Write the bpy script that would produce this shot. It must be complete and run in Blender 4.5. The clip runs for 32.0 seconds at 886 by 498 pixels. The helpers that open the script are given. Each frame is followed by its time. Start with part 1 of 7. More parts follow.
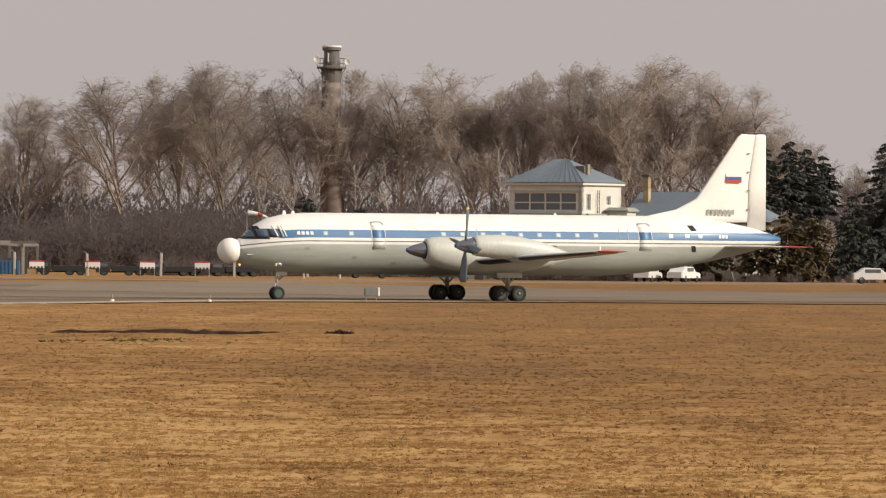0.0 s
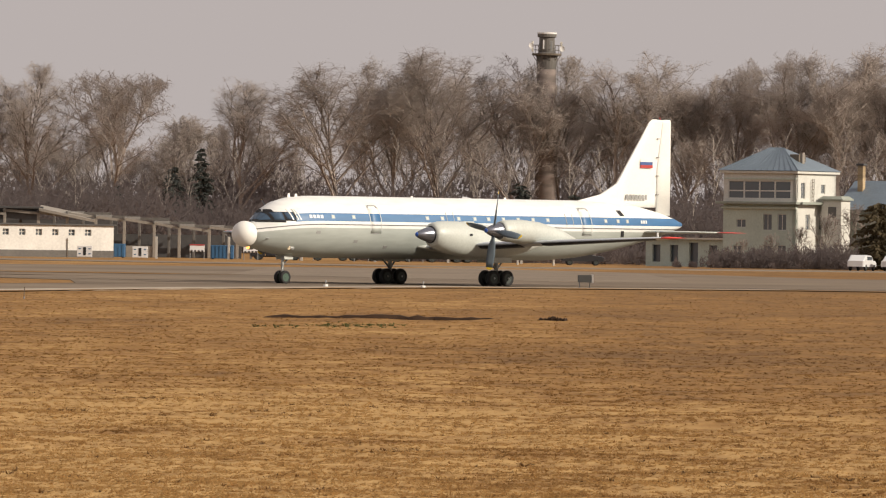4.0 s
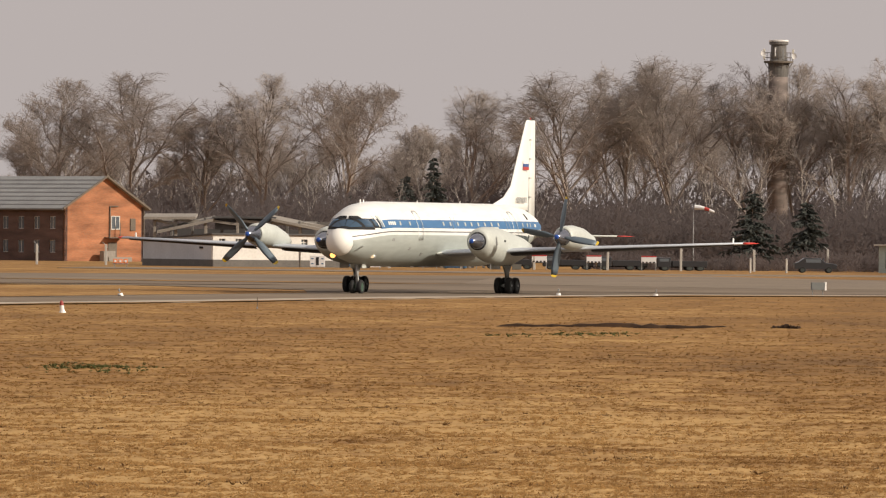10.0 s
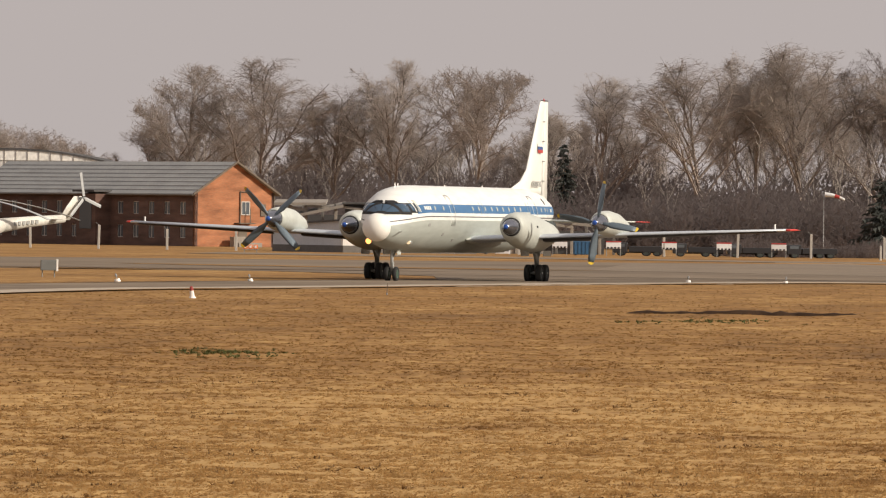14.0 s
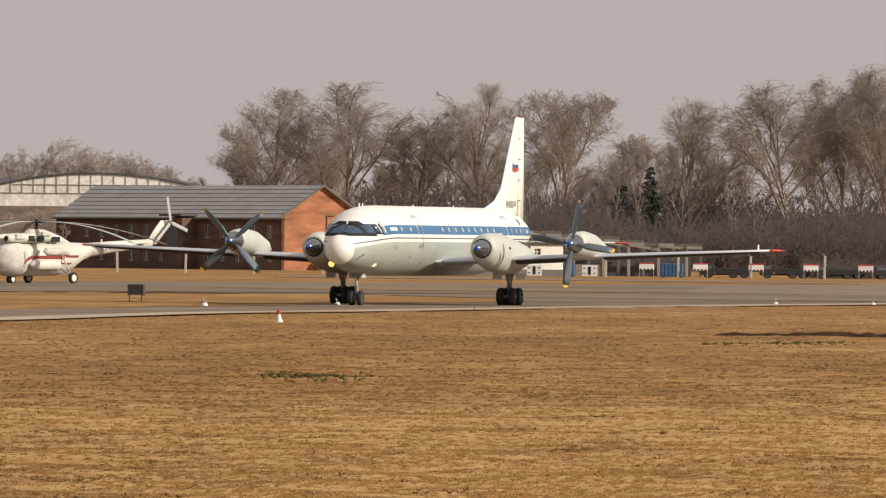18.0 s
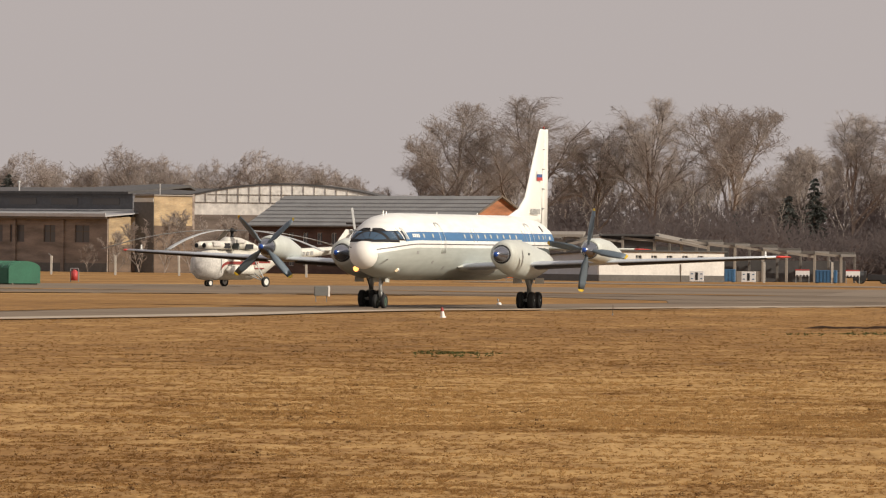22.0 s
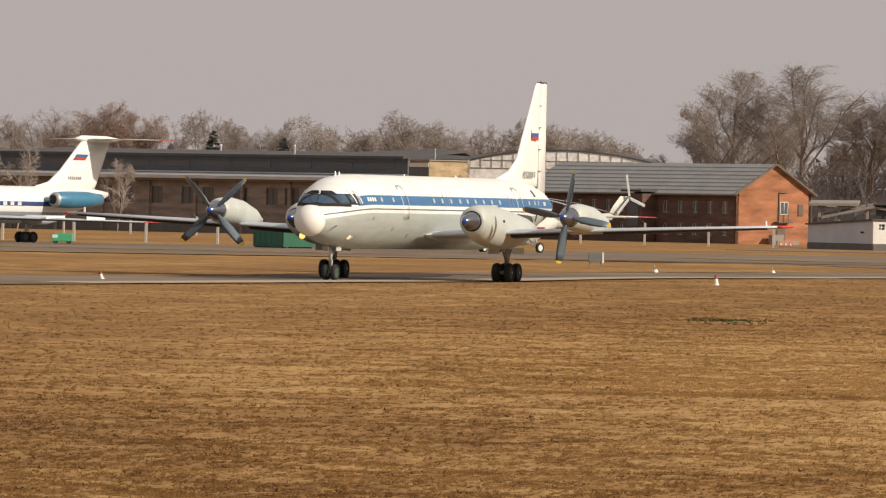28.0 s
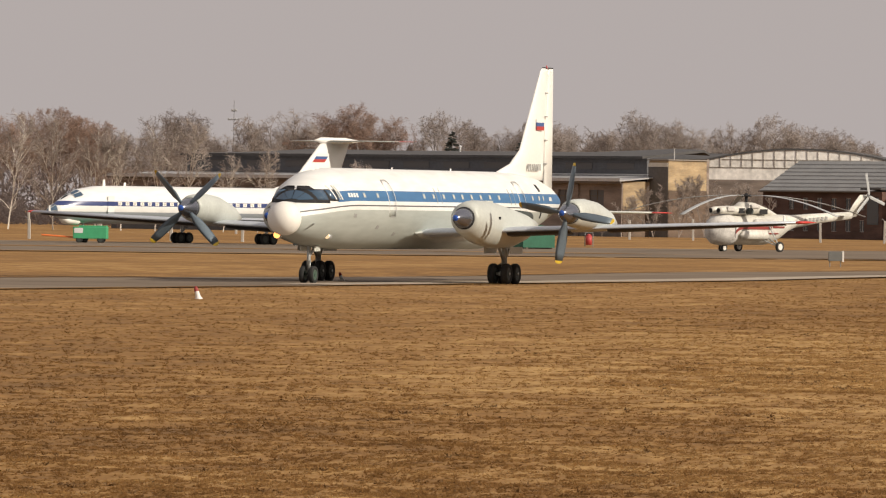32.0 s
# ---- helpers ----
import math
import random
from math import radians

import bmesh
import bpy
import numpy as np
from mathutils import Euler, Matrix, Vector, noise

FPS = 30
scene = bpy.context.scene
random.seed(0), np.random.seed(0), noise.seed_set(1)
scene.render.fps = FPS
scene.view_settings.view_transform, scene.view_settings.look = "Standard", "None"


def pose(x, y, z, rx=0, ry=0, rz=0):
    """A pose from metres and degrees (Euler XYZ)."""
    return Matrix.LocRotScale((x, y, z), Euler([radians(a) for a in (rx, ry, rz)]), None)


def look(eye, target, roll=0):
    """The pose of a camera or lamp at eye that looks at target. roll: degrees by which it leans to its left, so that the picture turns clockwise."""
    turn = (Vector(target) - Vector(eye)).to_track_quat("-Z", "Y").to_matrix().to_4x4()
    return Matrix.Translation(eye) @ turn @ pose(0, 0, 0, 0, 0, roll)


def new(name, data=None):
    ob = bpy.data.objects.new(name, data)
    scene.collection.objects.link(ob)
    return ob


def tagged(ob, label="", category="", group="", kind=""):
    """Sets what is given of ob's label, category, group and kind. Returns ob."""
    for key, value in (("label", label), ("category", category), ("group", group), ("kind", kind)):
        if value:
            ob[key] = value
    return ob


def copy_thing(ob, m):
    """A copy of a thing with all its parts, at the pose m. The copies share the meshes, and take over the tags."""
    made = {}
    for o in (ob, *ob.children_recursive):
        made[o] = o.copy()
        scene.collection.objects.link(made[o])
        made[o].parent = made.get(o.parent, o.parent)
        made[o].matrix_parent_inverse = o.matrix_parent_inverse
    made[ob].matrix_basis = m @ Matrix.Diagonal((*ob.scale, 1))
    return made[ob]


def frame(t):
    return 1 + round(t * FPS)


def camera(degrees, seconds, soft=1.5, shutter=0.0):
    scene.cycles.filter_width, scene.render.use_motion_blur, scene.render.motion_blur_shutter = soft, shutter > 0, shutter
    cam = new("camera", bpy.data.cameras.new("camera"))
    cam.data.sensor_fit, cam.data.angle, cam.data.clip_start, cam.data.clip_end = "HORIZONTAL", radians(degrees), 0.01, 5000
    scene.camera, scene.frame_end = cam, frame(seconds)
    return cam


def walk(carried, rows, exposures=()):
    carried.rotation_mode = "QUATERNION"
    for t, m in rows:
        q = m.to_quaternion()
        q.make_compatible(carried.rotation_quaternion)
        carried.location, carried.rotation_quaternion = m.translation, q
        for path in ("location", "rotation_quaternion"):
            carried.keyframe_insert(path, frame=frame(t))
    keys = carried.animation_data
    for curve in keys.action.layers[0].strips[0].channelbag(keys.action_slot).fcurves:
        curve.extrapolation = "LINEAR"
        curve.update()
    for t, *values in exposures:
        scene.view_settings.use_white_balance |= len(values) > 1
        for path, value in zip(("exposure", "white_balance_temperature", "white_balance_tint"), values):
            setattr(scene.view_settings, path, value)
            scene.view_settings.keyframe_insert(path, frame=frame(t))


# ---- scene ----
cam = camera(5.79, 32.0, soft=1.2, shutter=0.2)
EYE_HEIGHT = 3.09

# seconds, east, north, bearing, tilt, lean
CAMERA_ROWS = [
    (0.0, 0.0, -0.0, 0.088, -0.009, 0.45), (0.5, 0.0, -0.0, -0.129, 0.135, 0.52), (1.0, 0.0, -0.0, -0.141, 0.012, 0.63), (1.5, 0.0, -0.0, -0.362, -0.011, 0.47), (2.0, 0.0, -0.0, -0.647, -0.059, 0.58),
    (2.5, 0.0, -0.0, -0.824, 0.026, 0.63), (3.0, 0.0, -0.0, -0.964, 0.045, 0.71), (3.5, 0.0, -0.0, -1.167, 0.013, 0.83), (4.0, 0.0, -0.0, -1.310, -0.111, 0.84), (4.5, 0.0, -0.0, -1.570, -0.104, 0.83),
    (6.5, 0.0, -0.0, -2.014, -0.073, 0.76), (7.0, 0.0, -0.0, -2.229, -0.055, 0.91), (7.5, 0.0, -0.0, -2.368, -0.054, 0.72), (8.0, 0.0, -0.0, -2.543, -0.031, 0.50), (8.5, 0.0, -0.0, -2.646, -0.008, 0.59),
    (9.0, 0.0, -0.0, -2.698, 0.006, 0.57), (9.5, 0.0, -0.0, -2.716, 0.003, 0.61), (10.0, 0.0, -0.0, -2.832, -0.072, 0.55), (10.5, 0.0, -0.0, -2.982, -0.015, 0.61), (11.0, 0.0, -0.0, -3.136, -0.043, 0.71),
    (11.5, 0.0, -0.0, -3.176, -0.035, 0.78), (12.0, 0.0, -0.0, -3.216, -0.089, 0.69), (12.5, 0.0, -0.0, -3.341, -0.200, 0.60), (13.0, 0.0, -0.0, -3.449, -0.239, 0.53), (13.5, 0.0, -0.0, -3.590, -0.239, 0.63),
    (14.0, 0.0, -0.0, -3.681, -0.170, 0.74), (14.5, 0.0, -0.0, -3.713, -0.182, 0.56), (16.5, 0.0, -0.0, -3.903, -0.004, 0.54), (17.0, 0.0, -0.0, -3.990, -0.025, 0.47), (17.5, 0.0, -0.0, -4.178, -0.090, 0.56),
    (18.0, 0.0, -0.0, -4.250, -0.026, 0.50), (18.5, 0.0, -0.0, -4.440, -0.038, 0.47), (19.0, 0.3, -3.0, -4.620, -0.078, 0.49), (19.5, 1.9, -16.9, -4.924, -0.079, 0.65), (20.0, 3.7, -32.8, -5.037, -0.115, 0.63),
    (20.5, 4.9, -43.2, -5.265, -0.065, 0.55), (21.0, 5.7, -49.7, -5.381, -0.001, 0.43), (21.5, 6.3, -55.6, -5.468, -0.043, 0.59), (22.0, 6.7, -58.6, -5.495, 0.011, 0.61), (22.5, 6.8, -59.6, -5.683, 0.043, 0.66),
    (23.0, 6.8, -59.6, -5.805, -0.066, 0.63), (23.5, 6.8, -59.6, -5.967, -0.017, 0.71), (24.0, 6.8, -59.6, -6.080, -0.017, 0.85), (24.5, 6.8, -59.6, -6.308, -0.175, 0.87), (26.5, 6.8, -59.6, -6.769, -0.258, 0.90),
    (27.0, 6.8, -59.6, -6.936, -0.196, 1.05), (27.5, 6.8, -59.6, -7.084, -0.204, 1.08), (28.0, 6.8, -59.6, -7.284, -0.236, 1.15), (28.5, 6.8, -59.6, -7.495, -0.265, 1.08), (29.0, 6.8, -59.6, -7.752, -0.193, 1.09),
    (29.5, 6.8, -59.6, -8.148, -0.137, 1.06), (30.0, 6.8, -59.6, -8.227, -0.159, 1.09), (30.5, 6.8, -59.6, -8.402, -0.308, 0.91), (31.0, 6.8, -59.6, -8.620, -0.312, 0.91), (31.5, 6.8, -59.6, -8.670, -0.302, 0.86),
    (32.0, 6.8, -59.6, -8.852, -0.260, 0.80),
]


def aim(x, y, bearing, tilt, lean):
    return pose(x, y, EYE_HEIGHT, 90 + tilt, 0, -bearing) @ pose(0, 0, 0, 0, 0, lean)


walk(cam, [(t, aim(x, y, b, p, r)) for t, x, y, b, p, r in CAMERA_ROWS], exposures=[(0, 0.0), (19, 0.0), (21, -0.05), (26, -0.05), (29, -0.10), (32, -0.10)])

# ---- light ----
SUN_AZ, SUN_EL = 22.0, 28.0   # degrees from east towards the viewer, and above the horizon
sun_data = bpy.data.lights.new("sun", "SUN")
sun_data.energy, sun_data.angle, sun_data.color = 4.5, radians(1.0), (1.0, 0.90, 0.76)
sun = new("sun", sun_data)
_az, _el = radians(SUN_AZ), radians(SUN_EL)
TO_SUN = Vector((math.cos(_az) * math.cos(_el), -math.sin(_az) * math.cos(_el), math.sin(_el)))
sun.matrix_world = look((0, 0, 200), Vector((0, 0, 200)) - TO_SUN)

world = bpy.data.worlds.new("hazy_sky")
scene.world = world
world.use_nodes = True
wt = world.node_tree
wt.nodes.clear()
w_out = wt.nodes.new("ShaderNodeOutputWorld")
w_bg = wt.nodes.new("ShaderNodeBackground")
w_sky = wt.nodes.new("ShaderNodeTexSky")
w_sky.sky_type, w_sky.sun_disc = "NISHITA", False
w_sky.sun_elevation, w_sky.sun_rotation = radians(SUN_EL), radians(90 + SUN_AZ)
w_sky.air_density, w_sky.dust_density = 1.5, 6.0
w_mul = wt.nodes.new("ShaderNodeVectorMath")
w_mul.operation = "SCALE"
w_mul.inputs["Scale"].default_value = 0.10
w_mix = wt.nodes.new("ShaderNodeMix")
w_mix.data_type = "RGBA"
w_mix.inputs["Factor"].default_value = 0.86
w_mix.inputs["B"].default_value = (0.56, 0.50, 0.485, 1)
wt.links.new(w_sky.outputs["Color"], w_mul.inputs[0])
wt.links.new(w_mul.outputs["Vector"], w_mix.inputs["A"])
wt.links.new(w_mix.outputs["Result"], w_bg.inputs["Color"])
wt.links.new(w_bg.outputs["Background"], w_out.inputs["Surface"])
w_bg.inputs["Strength"].default_value = 1.0

# ---- materials ----


def node_mat(name):
    m = bpy.data.materials.new(name)
    m.use_nodes = True
    nt = m.node_tree
    return m, nt, nt.nodes["Principled BSDF"]


def mat(name, color, rough=0.6, metal=0.0, vary=0.15, scale=2.0, fine=25.0, bump=0.0, stretch=(1, 1, 1), per_object=0.0, coat=0.0):
    """A surface with broad stains, fine grain and a little relief, in metres."""
    m, nt, b = node_mat(name)
    N, L = nt.nodes, nt.links
    b.inputs["Roughness"].default_value, b.inputs["Metallic"].default_value = rough, metal
    b.inputs["Coat Weight"].default_value = coat
    tc = N.new("ShaderNodeTexCoord")
    mp = N.new("ShaderNodeMapping")
    mp.inputs["Scale"].default_value = stretch
    L.new(tc.outputs["Object"], mp.inputs["Vector"])
    n1, n2 = N.new("ShaderNodeTexNoise"), N.new("ShaderNodeTexNoise")
    n1.inputs["Scale"].default_value, n1.inputs["Detail"].default_value = scale, 4
    n2.inputs["Scale"].default_value, n2.inputs["Detail"].default_value = fine, 3
    for n in (n1, n2):
        L.new(mp.outputs["Vector"], n.inputs["Vector"])
    add = N.new("ShaderNodeMath")
    add.operation = "ADD"
    L.new(n1.outputs["Fac"], add.inputs[0])
    L.new(n2.outputs["Fac"], add.inputs[1])
    last = add
    if per_object:
        oi = N.new("ShaderNodeObjectInfo")
        ma = N.new("ShaderNodeMath")
        ma.operation = "MULTIPLY_ADD"
        ma.inputs[1].default_value = per_object
        L.new(oi.outputs["Random"], ma.inputs[0])
        L.new(add.outputs[0], ma.inputs[2])
        last = ma
    mr = N.new("ShaderNodeMapRange")
    mr.inputs["From Min"].default_value, mr.inputs["From Max"].default_value = 0.6, 1.4 + per_object
    mr.inputs["To Min"].default_value, mr.inputs["To Max"].default_value = 1 - vary, 1 + vary
    L.new(last.outputs[0], mr.inputs["Value"])
    sc = N.new("ShaderNodeVectorMath")
    sc.operation = "SCALE"
    sc.inputs[0].default_value = color[:3]
    L.new(mr.outputs["Result"], sc.inputs["Scale"])
    L.new(sc.outputs["Vector"], b.inputs["Base Color"])
    if bump:
        bp = N.new("ShaderNodeBump")
        bp.inputs["Strength"].default_value, bp.inputs["Distance"].default_value = bump, 0.03
        L.new(n2.outputs["Fac"], bp.inputs["Height"])
        L.new(bp.outputs["Normal"], b.inputs["Normal"])
    return m


def ramp_mat(name, stops, axis, rough, coord="Object", dirt=0.06, coat=0.2, droop=None, cut=None):
    """Paint in bands along one axis of the thing, with faint grime streaks. stops: (from, colour)."""
    m, nt, b = node_mat(name)
    N, L = nt.nodes, nt.links
    tc = N.new("ShaderNodeTexCoord")
    sep = N.new("ShaderNodeSeparateXYZ")
    L.new(tc.outputs[coord], sep.inputs[0])
    level = sep.outputs[axis]
    if droop:
        # the bands dip towards the nose
        ahead = N.new("ShaderNodeMath")
        ahead.operation = "SUBTRACT"
        ahead.inputs[1].default_value = droop[0]
        L.new(sep.outputs["X"], ahead.inputs[0])
        clip = N.new("ShaderNodeMath")
        clip.operation = "MAXIMUM"
        clip.inputs[1].default_value = 0.0
        L.new(ahead.outputs[0], clip.inputs[0])
        sq = N.new("ShaderNodeMath")
        sq.operation = "POWER"
        sq.inputs[1].default_value = 2.0
        L.new(clip.outputs[0], sq.inputs[0])
        dip = N.new("ShaderNodeMath")
        dip.operation = "MULTIPLY_ADD"
        dip.inputs[1].default_value = droop[1]
        L.new(sq.outputs[0], dip.inputs[0])
        L.new(level, dip.inputs[2])
        level = dip.outputs[0]
    prev = None
    for at, col in stops:
        if prev is None:
            rgb = N.new("ShaderNodeRGB")
            rgb.outputs[0].default_value = (*col, 1)
            prev = rgb.outputs[0]
            continue
        gt = N.new("ShaderNodeMath")
        gt.operation = "GREATER_THAN"
        gt.inputs[1].default_value = at
        L.new(level, gt.inputs[0])
        share = gt.outputs[0]
        if cut and at == cut[0]:
            # this band stops short of the nose
            short = N.new("ShaderNodeMath")
            short.operation = "LESS_THAN"
            short.inputs[1].default_value = cut[1]
            L.new(sep.outputs["X"], short.inputs[0])
            both = N.new("ShaderNodeMath")
            both.operation = "MULTIPLY"
            L.new(share, both.inputs[0])
            L.new(short.outputs[0], both.inputs[1])
            share = both.outputs[0]
        mx = N.new("ShaderNodeMix")
        mx.data_type = "RGBA"
        L.new(share, mx.inputs["Factor"])
        L.new(prev, mx.inputs["A"])
        mx.inputs["B"].default_value = (*col, 1)
        prev = mx.outputs["Result"]
    no = N.new("ShaderNodeTexNoise")
    mp = N.new("ShaderNodeMapping")
    mp.inputs["Scale"].default_value = (0.5, 0.5, 2.5)
    L.new(tc.outputs["Object"], mp.inputs["Vector"])
    L.new(mp.outputs["Vector"], no.inputs["Vector"])
    no.inputs["Scale"].default_value, no.inputs["Detail"].default_value = 1.6, 6
    mr = N.new("ShaderNodeMapRange")
    mr.inputs["From Min"].default_value, mr.inputs["From Max"].default_value = 0.3, 0.75
    mr.inputs["To Min"].default_value, mr.inputs["To Max"].default_value = 1.0, 1 - 2 * dirt
    L.new(no.outputs["Fac"], mr.inputs["Value"])
    sc = N.new("ShaderNodeVectorMath")
    sc.operation = "SCALE"
    L.new(prev, sc.inputs[0])
    L.new(mr.outputs["Result"], sc.inputs["Scale"])
    L.new(sc.outputs["Vector"], b.inputs["Base Color"])
    b.inputs["Roughness"].default_value, b.inputs["Coat Weight"].default_value = rough, coat
    b.inputs["Coat Roughness"].default_value = 0.2
    return m


def glow_mat(name, color, strength):
    m, nt, b = node_mat(name)
    b.inputs["Base Color"].default_value = (*color, 1)
    b.inputs["Emission Color"].default_value = (*color, 1)
    b.inputs["Emission Strength"].default_value = strength
    return m


def glass_mat(name, color, rough=0.06):
    """Glossy pane: its colour stands for the dim interior or the glint seen in it."""
    m, nt, b = node_mat(name)
    b.inputs["Base Color"].default_value = (*color, 1)
    b.inputs["Roughness"].default_value = rough
    b.inputs["Specular IOR Level"].default_value = 0.7
    return m


def straw(m, nt, b, island=0.0):
    """Dry mown grass: straw and brown clumps in short streaks over broad dull patches. Returns the clump noise."""
    N, L = nt.nodes, nt.links
    tc = N.new("ShaderNodeTexCoord")

    def noise_of(sx, sy, scale, detail=4):
        mp = N.new("ShaderNodeMapping")
        mp.inputs["Scale"].default_value = (sx, sy, 1)
        n = N.new("ShaderNodeTexNoise")
        n.inputs["Scale"].default_value, n.inputs["Detail"].default_value = scale, detail
        L.new(tc.outputs["Object"], mp.inputs["Vector"])
        L.new(mp.outputs["Vector"], n.inputs["Vector"])
        return n.outputs["Fac"]

    def math_of(op, a, bb, c=None):
        n = N.new("ShaderNodeMath")
        n.operation = op
        for k, v in enumerate((a, bb, c)):
            if v is None:
                continue
            if isinstance(v, (int, float)):
                n.inputs[k].default_value = v
            else:
                L.new(v, n.inputs[k])
        return n.outputs[0]
    sx = N.new("ShaderNodeSeparateXYZ")
    L.new(tc.outputs["Object"], sx.inputs[0])

    def slope(axis, lo, hi, f0, f1):
        n = N.new("ShaderNodeMapRange")
        n.interpolation_type = "SMOOTHSTEP"
        n.inputs["From Min"].default_value, n.inputs["From Max"].default_value = lo, hi
        n.inputs["To Min"].default_value, n.inputs["To Max"].default_value = f0, f1
        L.new(sx.outputs[axis], n.inputs["Value"])
        return n.outputs["Result"]
    broad = noise_of(0.30, 0.10, 0.25)
    mid = noise_of(0.5, 0.16, 1.0, 5)
    rows = noise_of(0.45, 0.42, 1.0, 4)
    fine = noise_of(2.6, 0.9, 1.0, 5)
    v = math_of("MULTIPLY_ADD", broad, 0.55, math_of("MULTIPLY_ADD", mid, 0.46, math_of("MULTIPLY_ADD", rows, 0.50, math_of("MULTIPLY_ADD", fine, 0.55, 0.16))))
    if island:
        geo = N.new("ShaderNodeNewGeometry")
        v = math_of("MULTIPLY_ADD", geo.outputs["Random Per Island"], island, math_of("ADD", v, -0.5 * island))
    rp = N.new("ShaderNodeValToRGB")
    el = rp.color_ramp.elements
    el[0].position, el[0].color = 0.40, (0.172, 0.096, 0.041, 1)
    el[1].position, el[1].color = 0.610, (0.450, 0.280, 0.113, 1)
    e = el.new(0.50)
    e.color = (0.275, 0.150, 0.054, 1)
    tone = math_of("SUBTRACT", slope("X", -30.0, -15.0, 0.424, 0.462), slope("X", -6.0, 1.0, 0.0, 0.044))
    # a duller strip of the near field to the west
    west = math_of("MULTIPLY_ADD", sx.outputs["Y"], 0.132, math_of("ADD", sx.outputs["X"], -1.1))
    near = N.new("ShaderNodeMapRange")
    near.inputs["From Min"].default_value, near.inputs["From Max"].default_value = -3.0, 6.0
    near.inputs["To Min"].default_value, near.inputs["To Max"].default_value = 1.0, 0.0
    L.new(west, near.inputs["Value"])
    tone = math_of("SUBTRACT", tone, math_of("MULTIPLY", near.outputs["Result"], slope("Y", 60.0, 230.0, 0.020, 0.003)))
    tone = math_of("SUBTRACT", tone, slope("Y", 35.0, 110.0, 0.010, 0.0))
    # browner turf in the middle of the field
    tone = math_of("SUBTRACT", tone, math_of("MULTIPLY", slope("Y", 105.0, 225.0, -0.064, 0.042), math_of("MULTIPLY", slope("X", -34.0, -16.0, 0.0, 1.0), math_of("SUBTRACT", 1.0, near.outputs["Result"]))))
    L.new(math_of("MULTIPLY", v, tone), rp.inputs["Fac"])
    L.new(rp.outputs["Color"], b.inputs["Base Color"])
    b.inputs["Roughness"].default_value = 0.95
    b.inputs["Specular IOR Level"].default_value = 0.1
    return math_of("ADD", fine, mid)


def ground_mat():
    m, nt, b = node_mat("dry_grass_ground")
    height = straw(m, nt, b)
    bp = nt.nodes.new("ShaderNodeBump")
    bp.inputs["Strength"].default_value, bp.inputs["Distance"].default_value = 0.7, 0.12
    nt.links.new(height, bp.inputs["Height"])
    nt.links.new(bp.outputs["Normal"], b.inputs["Normal"])
    return m


M_GROUND = ground_mat()


def blade_mat():
    """Dry grass clumps, each of its own shade."""
    m, nt, b = node_mat("straw_blades")
    straw(m, nt, b, island=0.07)
    # thin dry blades let light through
    N, L = nt.nodes, nt.links
    tr = N.new("ShaderNodeBsdfTranslucent")
    mx = N.new("ShaderNodeMixShader")
    mx.inputs[0].default_value = 0.58
    L.new(b.inputs["Base Color"].links[0].from_socket, tr.inputs["Color"])
    L.new(b.outputs[0], mx.inputs[1])
    L.new(tr.outputs[0], mx.inputs[2])
    L.new(mx.outputs[0], N["Material Output"].inputs["Surface"])
    return m


M_GRASS = blade_mat()
M_GREEN = mat("green_grass", (0.080, 0.088, 0.032), 0.9, vary=0.4, scale=0.6, fine=8)
M_SOIL = mat("dark_soil", (0.040, 0.023, 0.014), 0.95, vary=0.4, scale=1.0, fine=12, bump=0.4)
M_ASPHALT = mat("taxiway_concrete", (0.190, 0.147, 0.106), 0.9, vary=0.36, scale=0.05, fine=0.35, stretch=(0.5, 0.6, 1))
M_STAIN = mat("tyre_stained_concrete", (0.085, 0.066, 0.050), 0.9, vary=0.35, scale=0.08, fine=0.6)
M_DIRT = mat("bare_dirt", (0.135, 0.083, 0.047), 0.95, vary=0.45, scale=0.25, fine=1.5)
M_EDGE = mat("pale_worn_concrete", (0.40, 0.335, 0.265), 0.88, vary=0.3, scale=0.1, fine=1.2)
M_PALE = mat("pale_concrete", (0.215, 0.170, 0.127), 0.88, vary=0.32, scale=0.1, fine=1.6)
for m_ in (M_ASPHALT, M_STAIN, M_EDGE, M_PALE):
    m_.node_tree.nodes["Principled BSDF"].inputs["Specular IOR Level"].default_value = 0.15

# ---- mesh helpers ----


def finish(bm, name, smooth):
    me = bpy.data.meshes.new(name)
    bmesh.ops.recalc_face_normals(bm, faces=bm.faces[:])
    if smooth:
        for f in bm.faces:
            f.smooth = True
    bm.to_mesh(me)
    bm.free()
    return me


def part(name, bm, material, parent=None, label="", smooth=False, at=None):
    """One mesh object from a bmesh, under a thing or a part."""
    ob = new(name, finish(bm, name, smooth))
    ob.data.materials.append(material)
    if parent is not None:
        ob.parent = parent
    if at is not None:
        ob.matrix_basis = at
    if label:
        ob["label"] = label
    return ob


def thing(name, label, category, group="", kind="", at=None):
    ob = new(name)
    ob.empty_display_size = 0.2
    if at is not None:
        ob.matrix_basis = at
    return tagged(ob, label, category, group, kind)


def box(bm, c, s, rz=0.0, bevel=0.0, ry=0.0):
    m = Matrix.Translation(c) @ Matrix.Rotation(radians(rz), 4, "Z") @ Matrix.Rotation(radians(ry), 4, "Y") @ Matrix.Diagonal((*s, 1))
    r = bmesh.ops.create_cube(bm, size=1, matrix=m)
    if bevel:
        es = list({e for v in r["verts"] for e in v.link_edges})
        bmesh.ops.bevel(bm, geom=es, offset=bevel, segments=2, affect="EDGES", profile=0.5)
    return bm


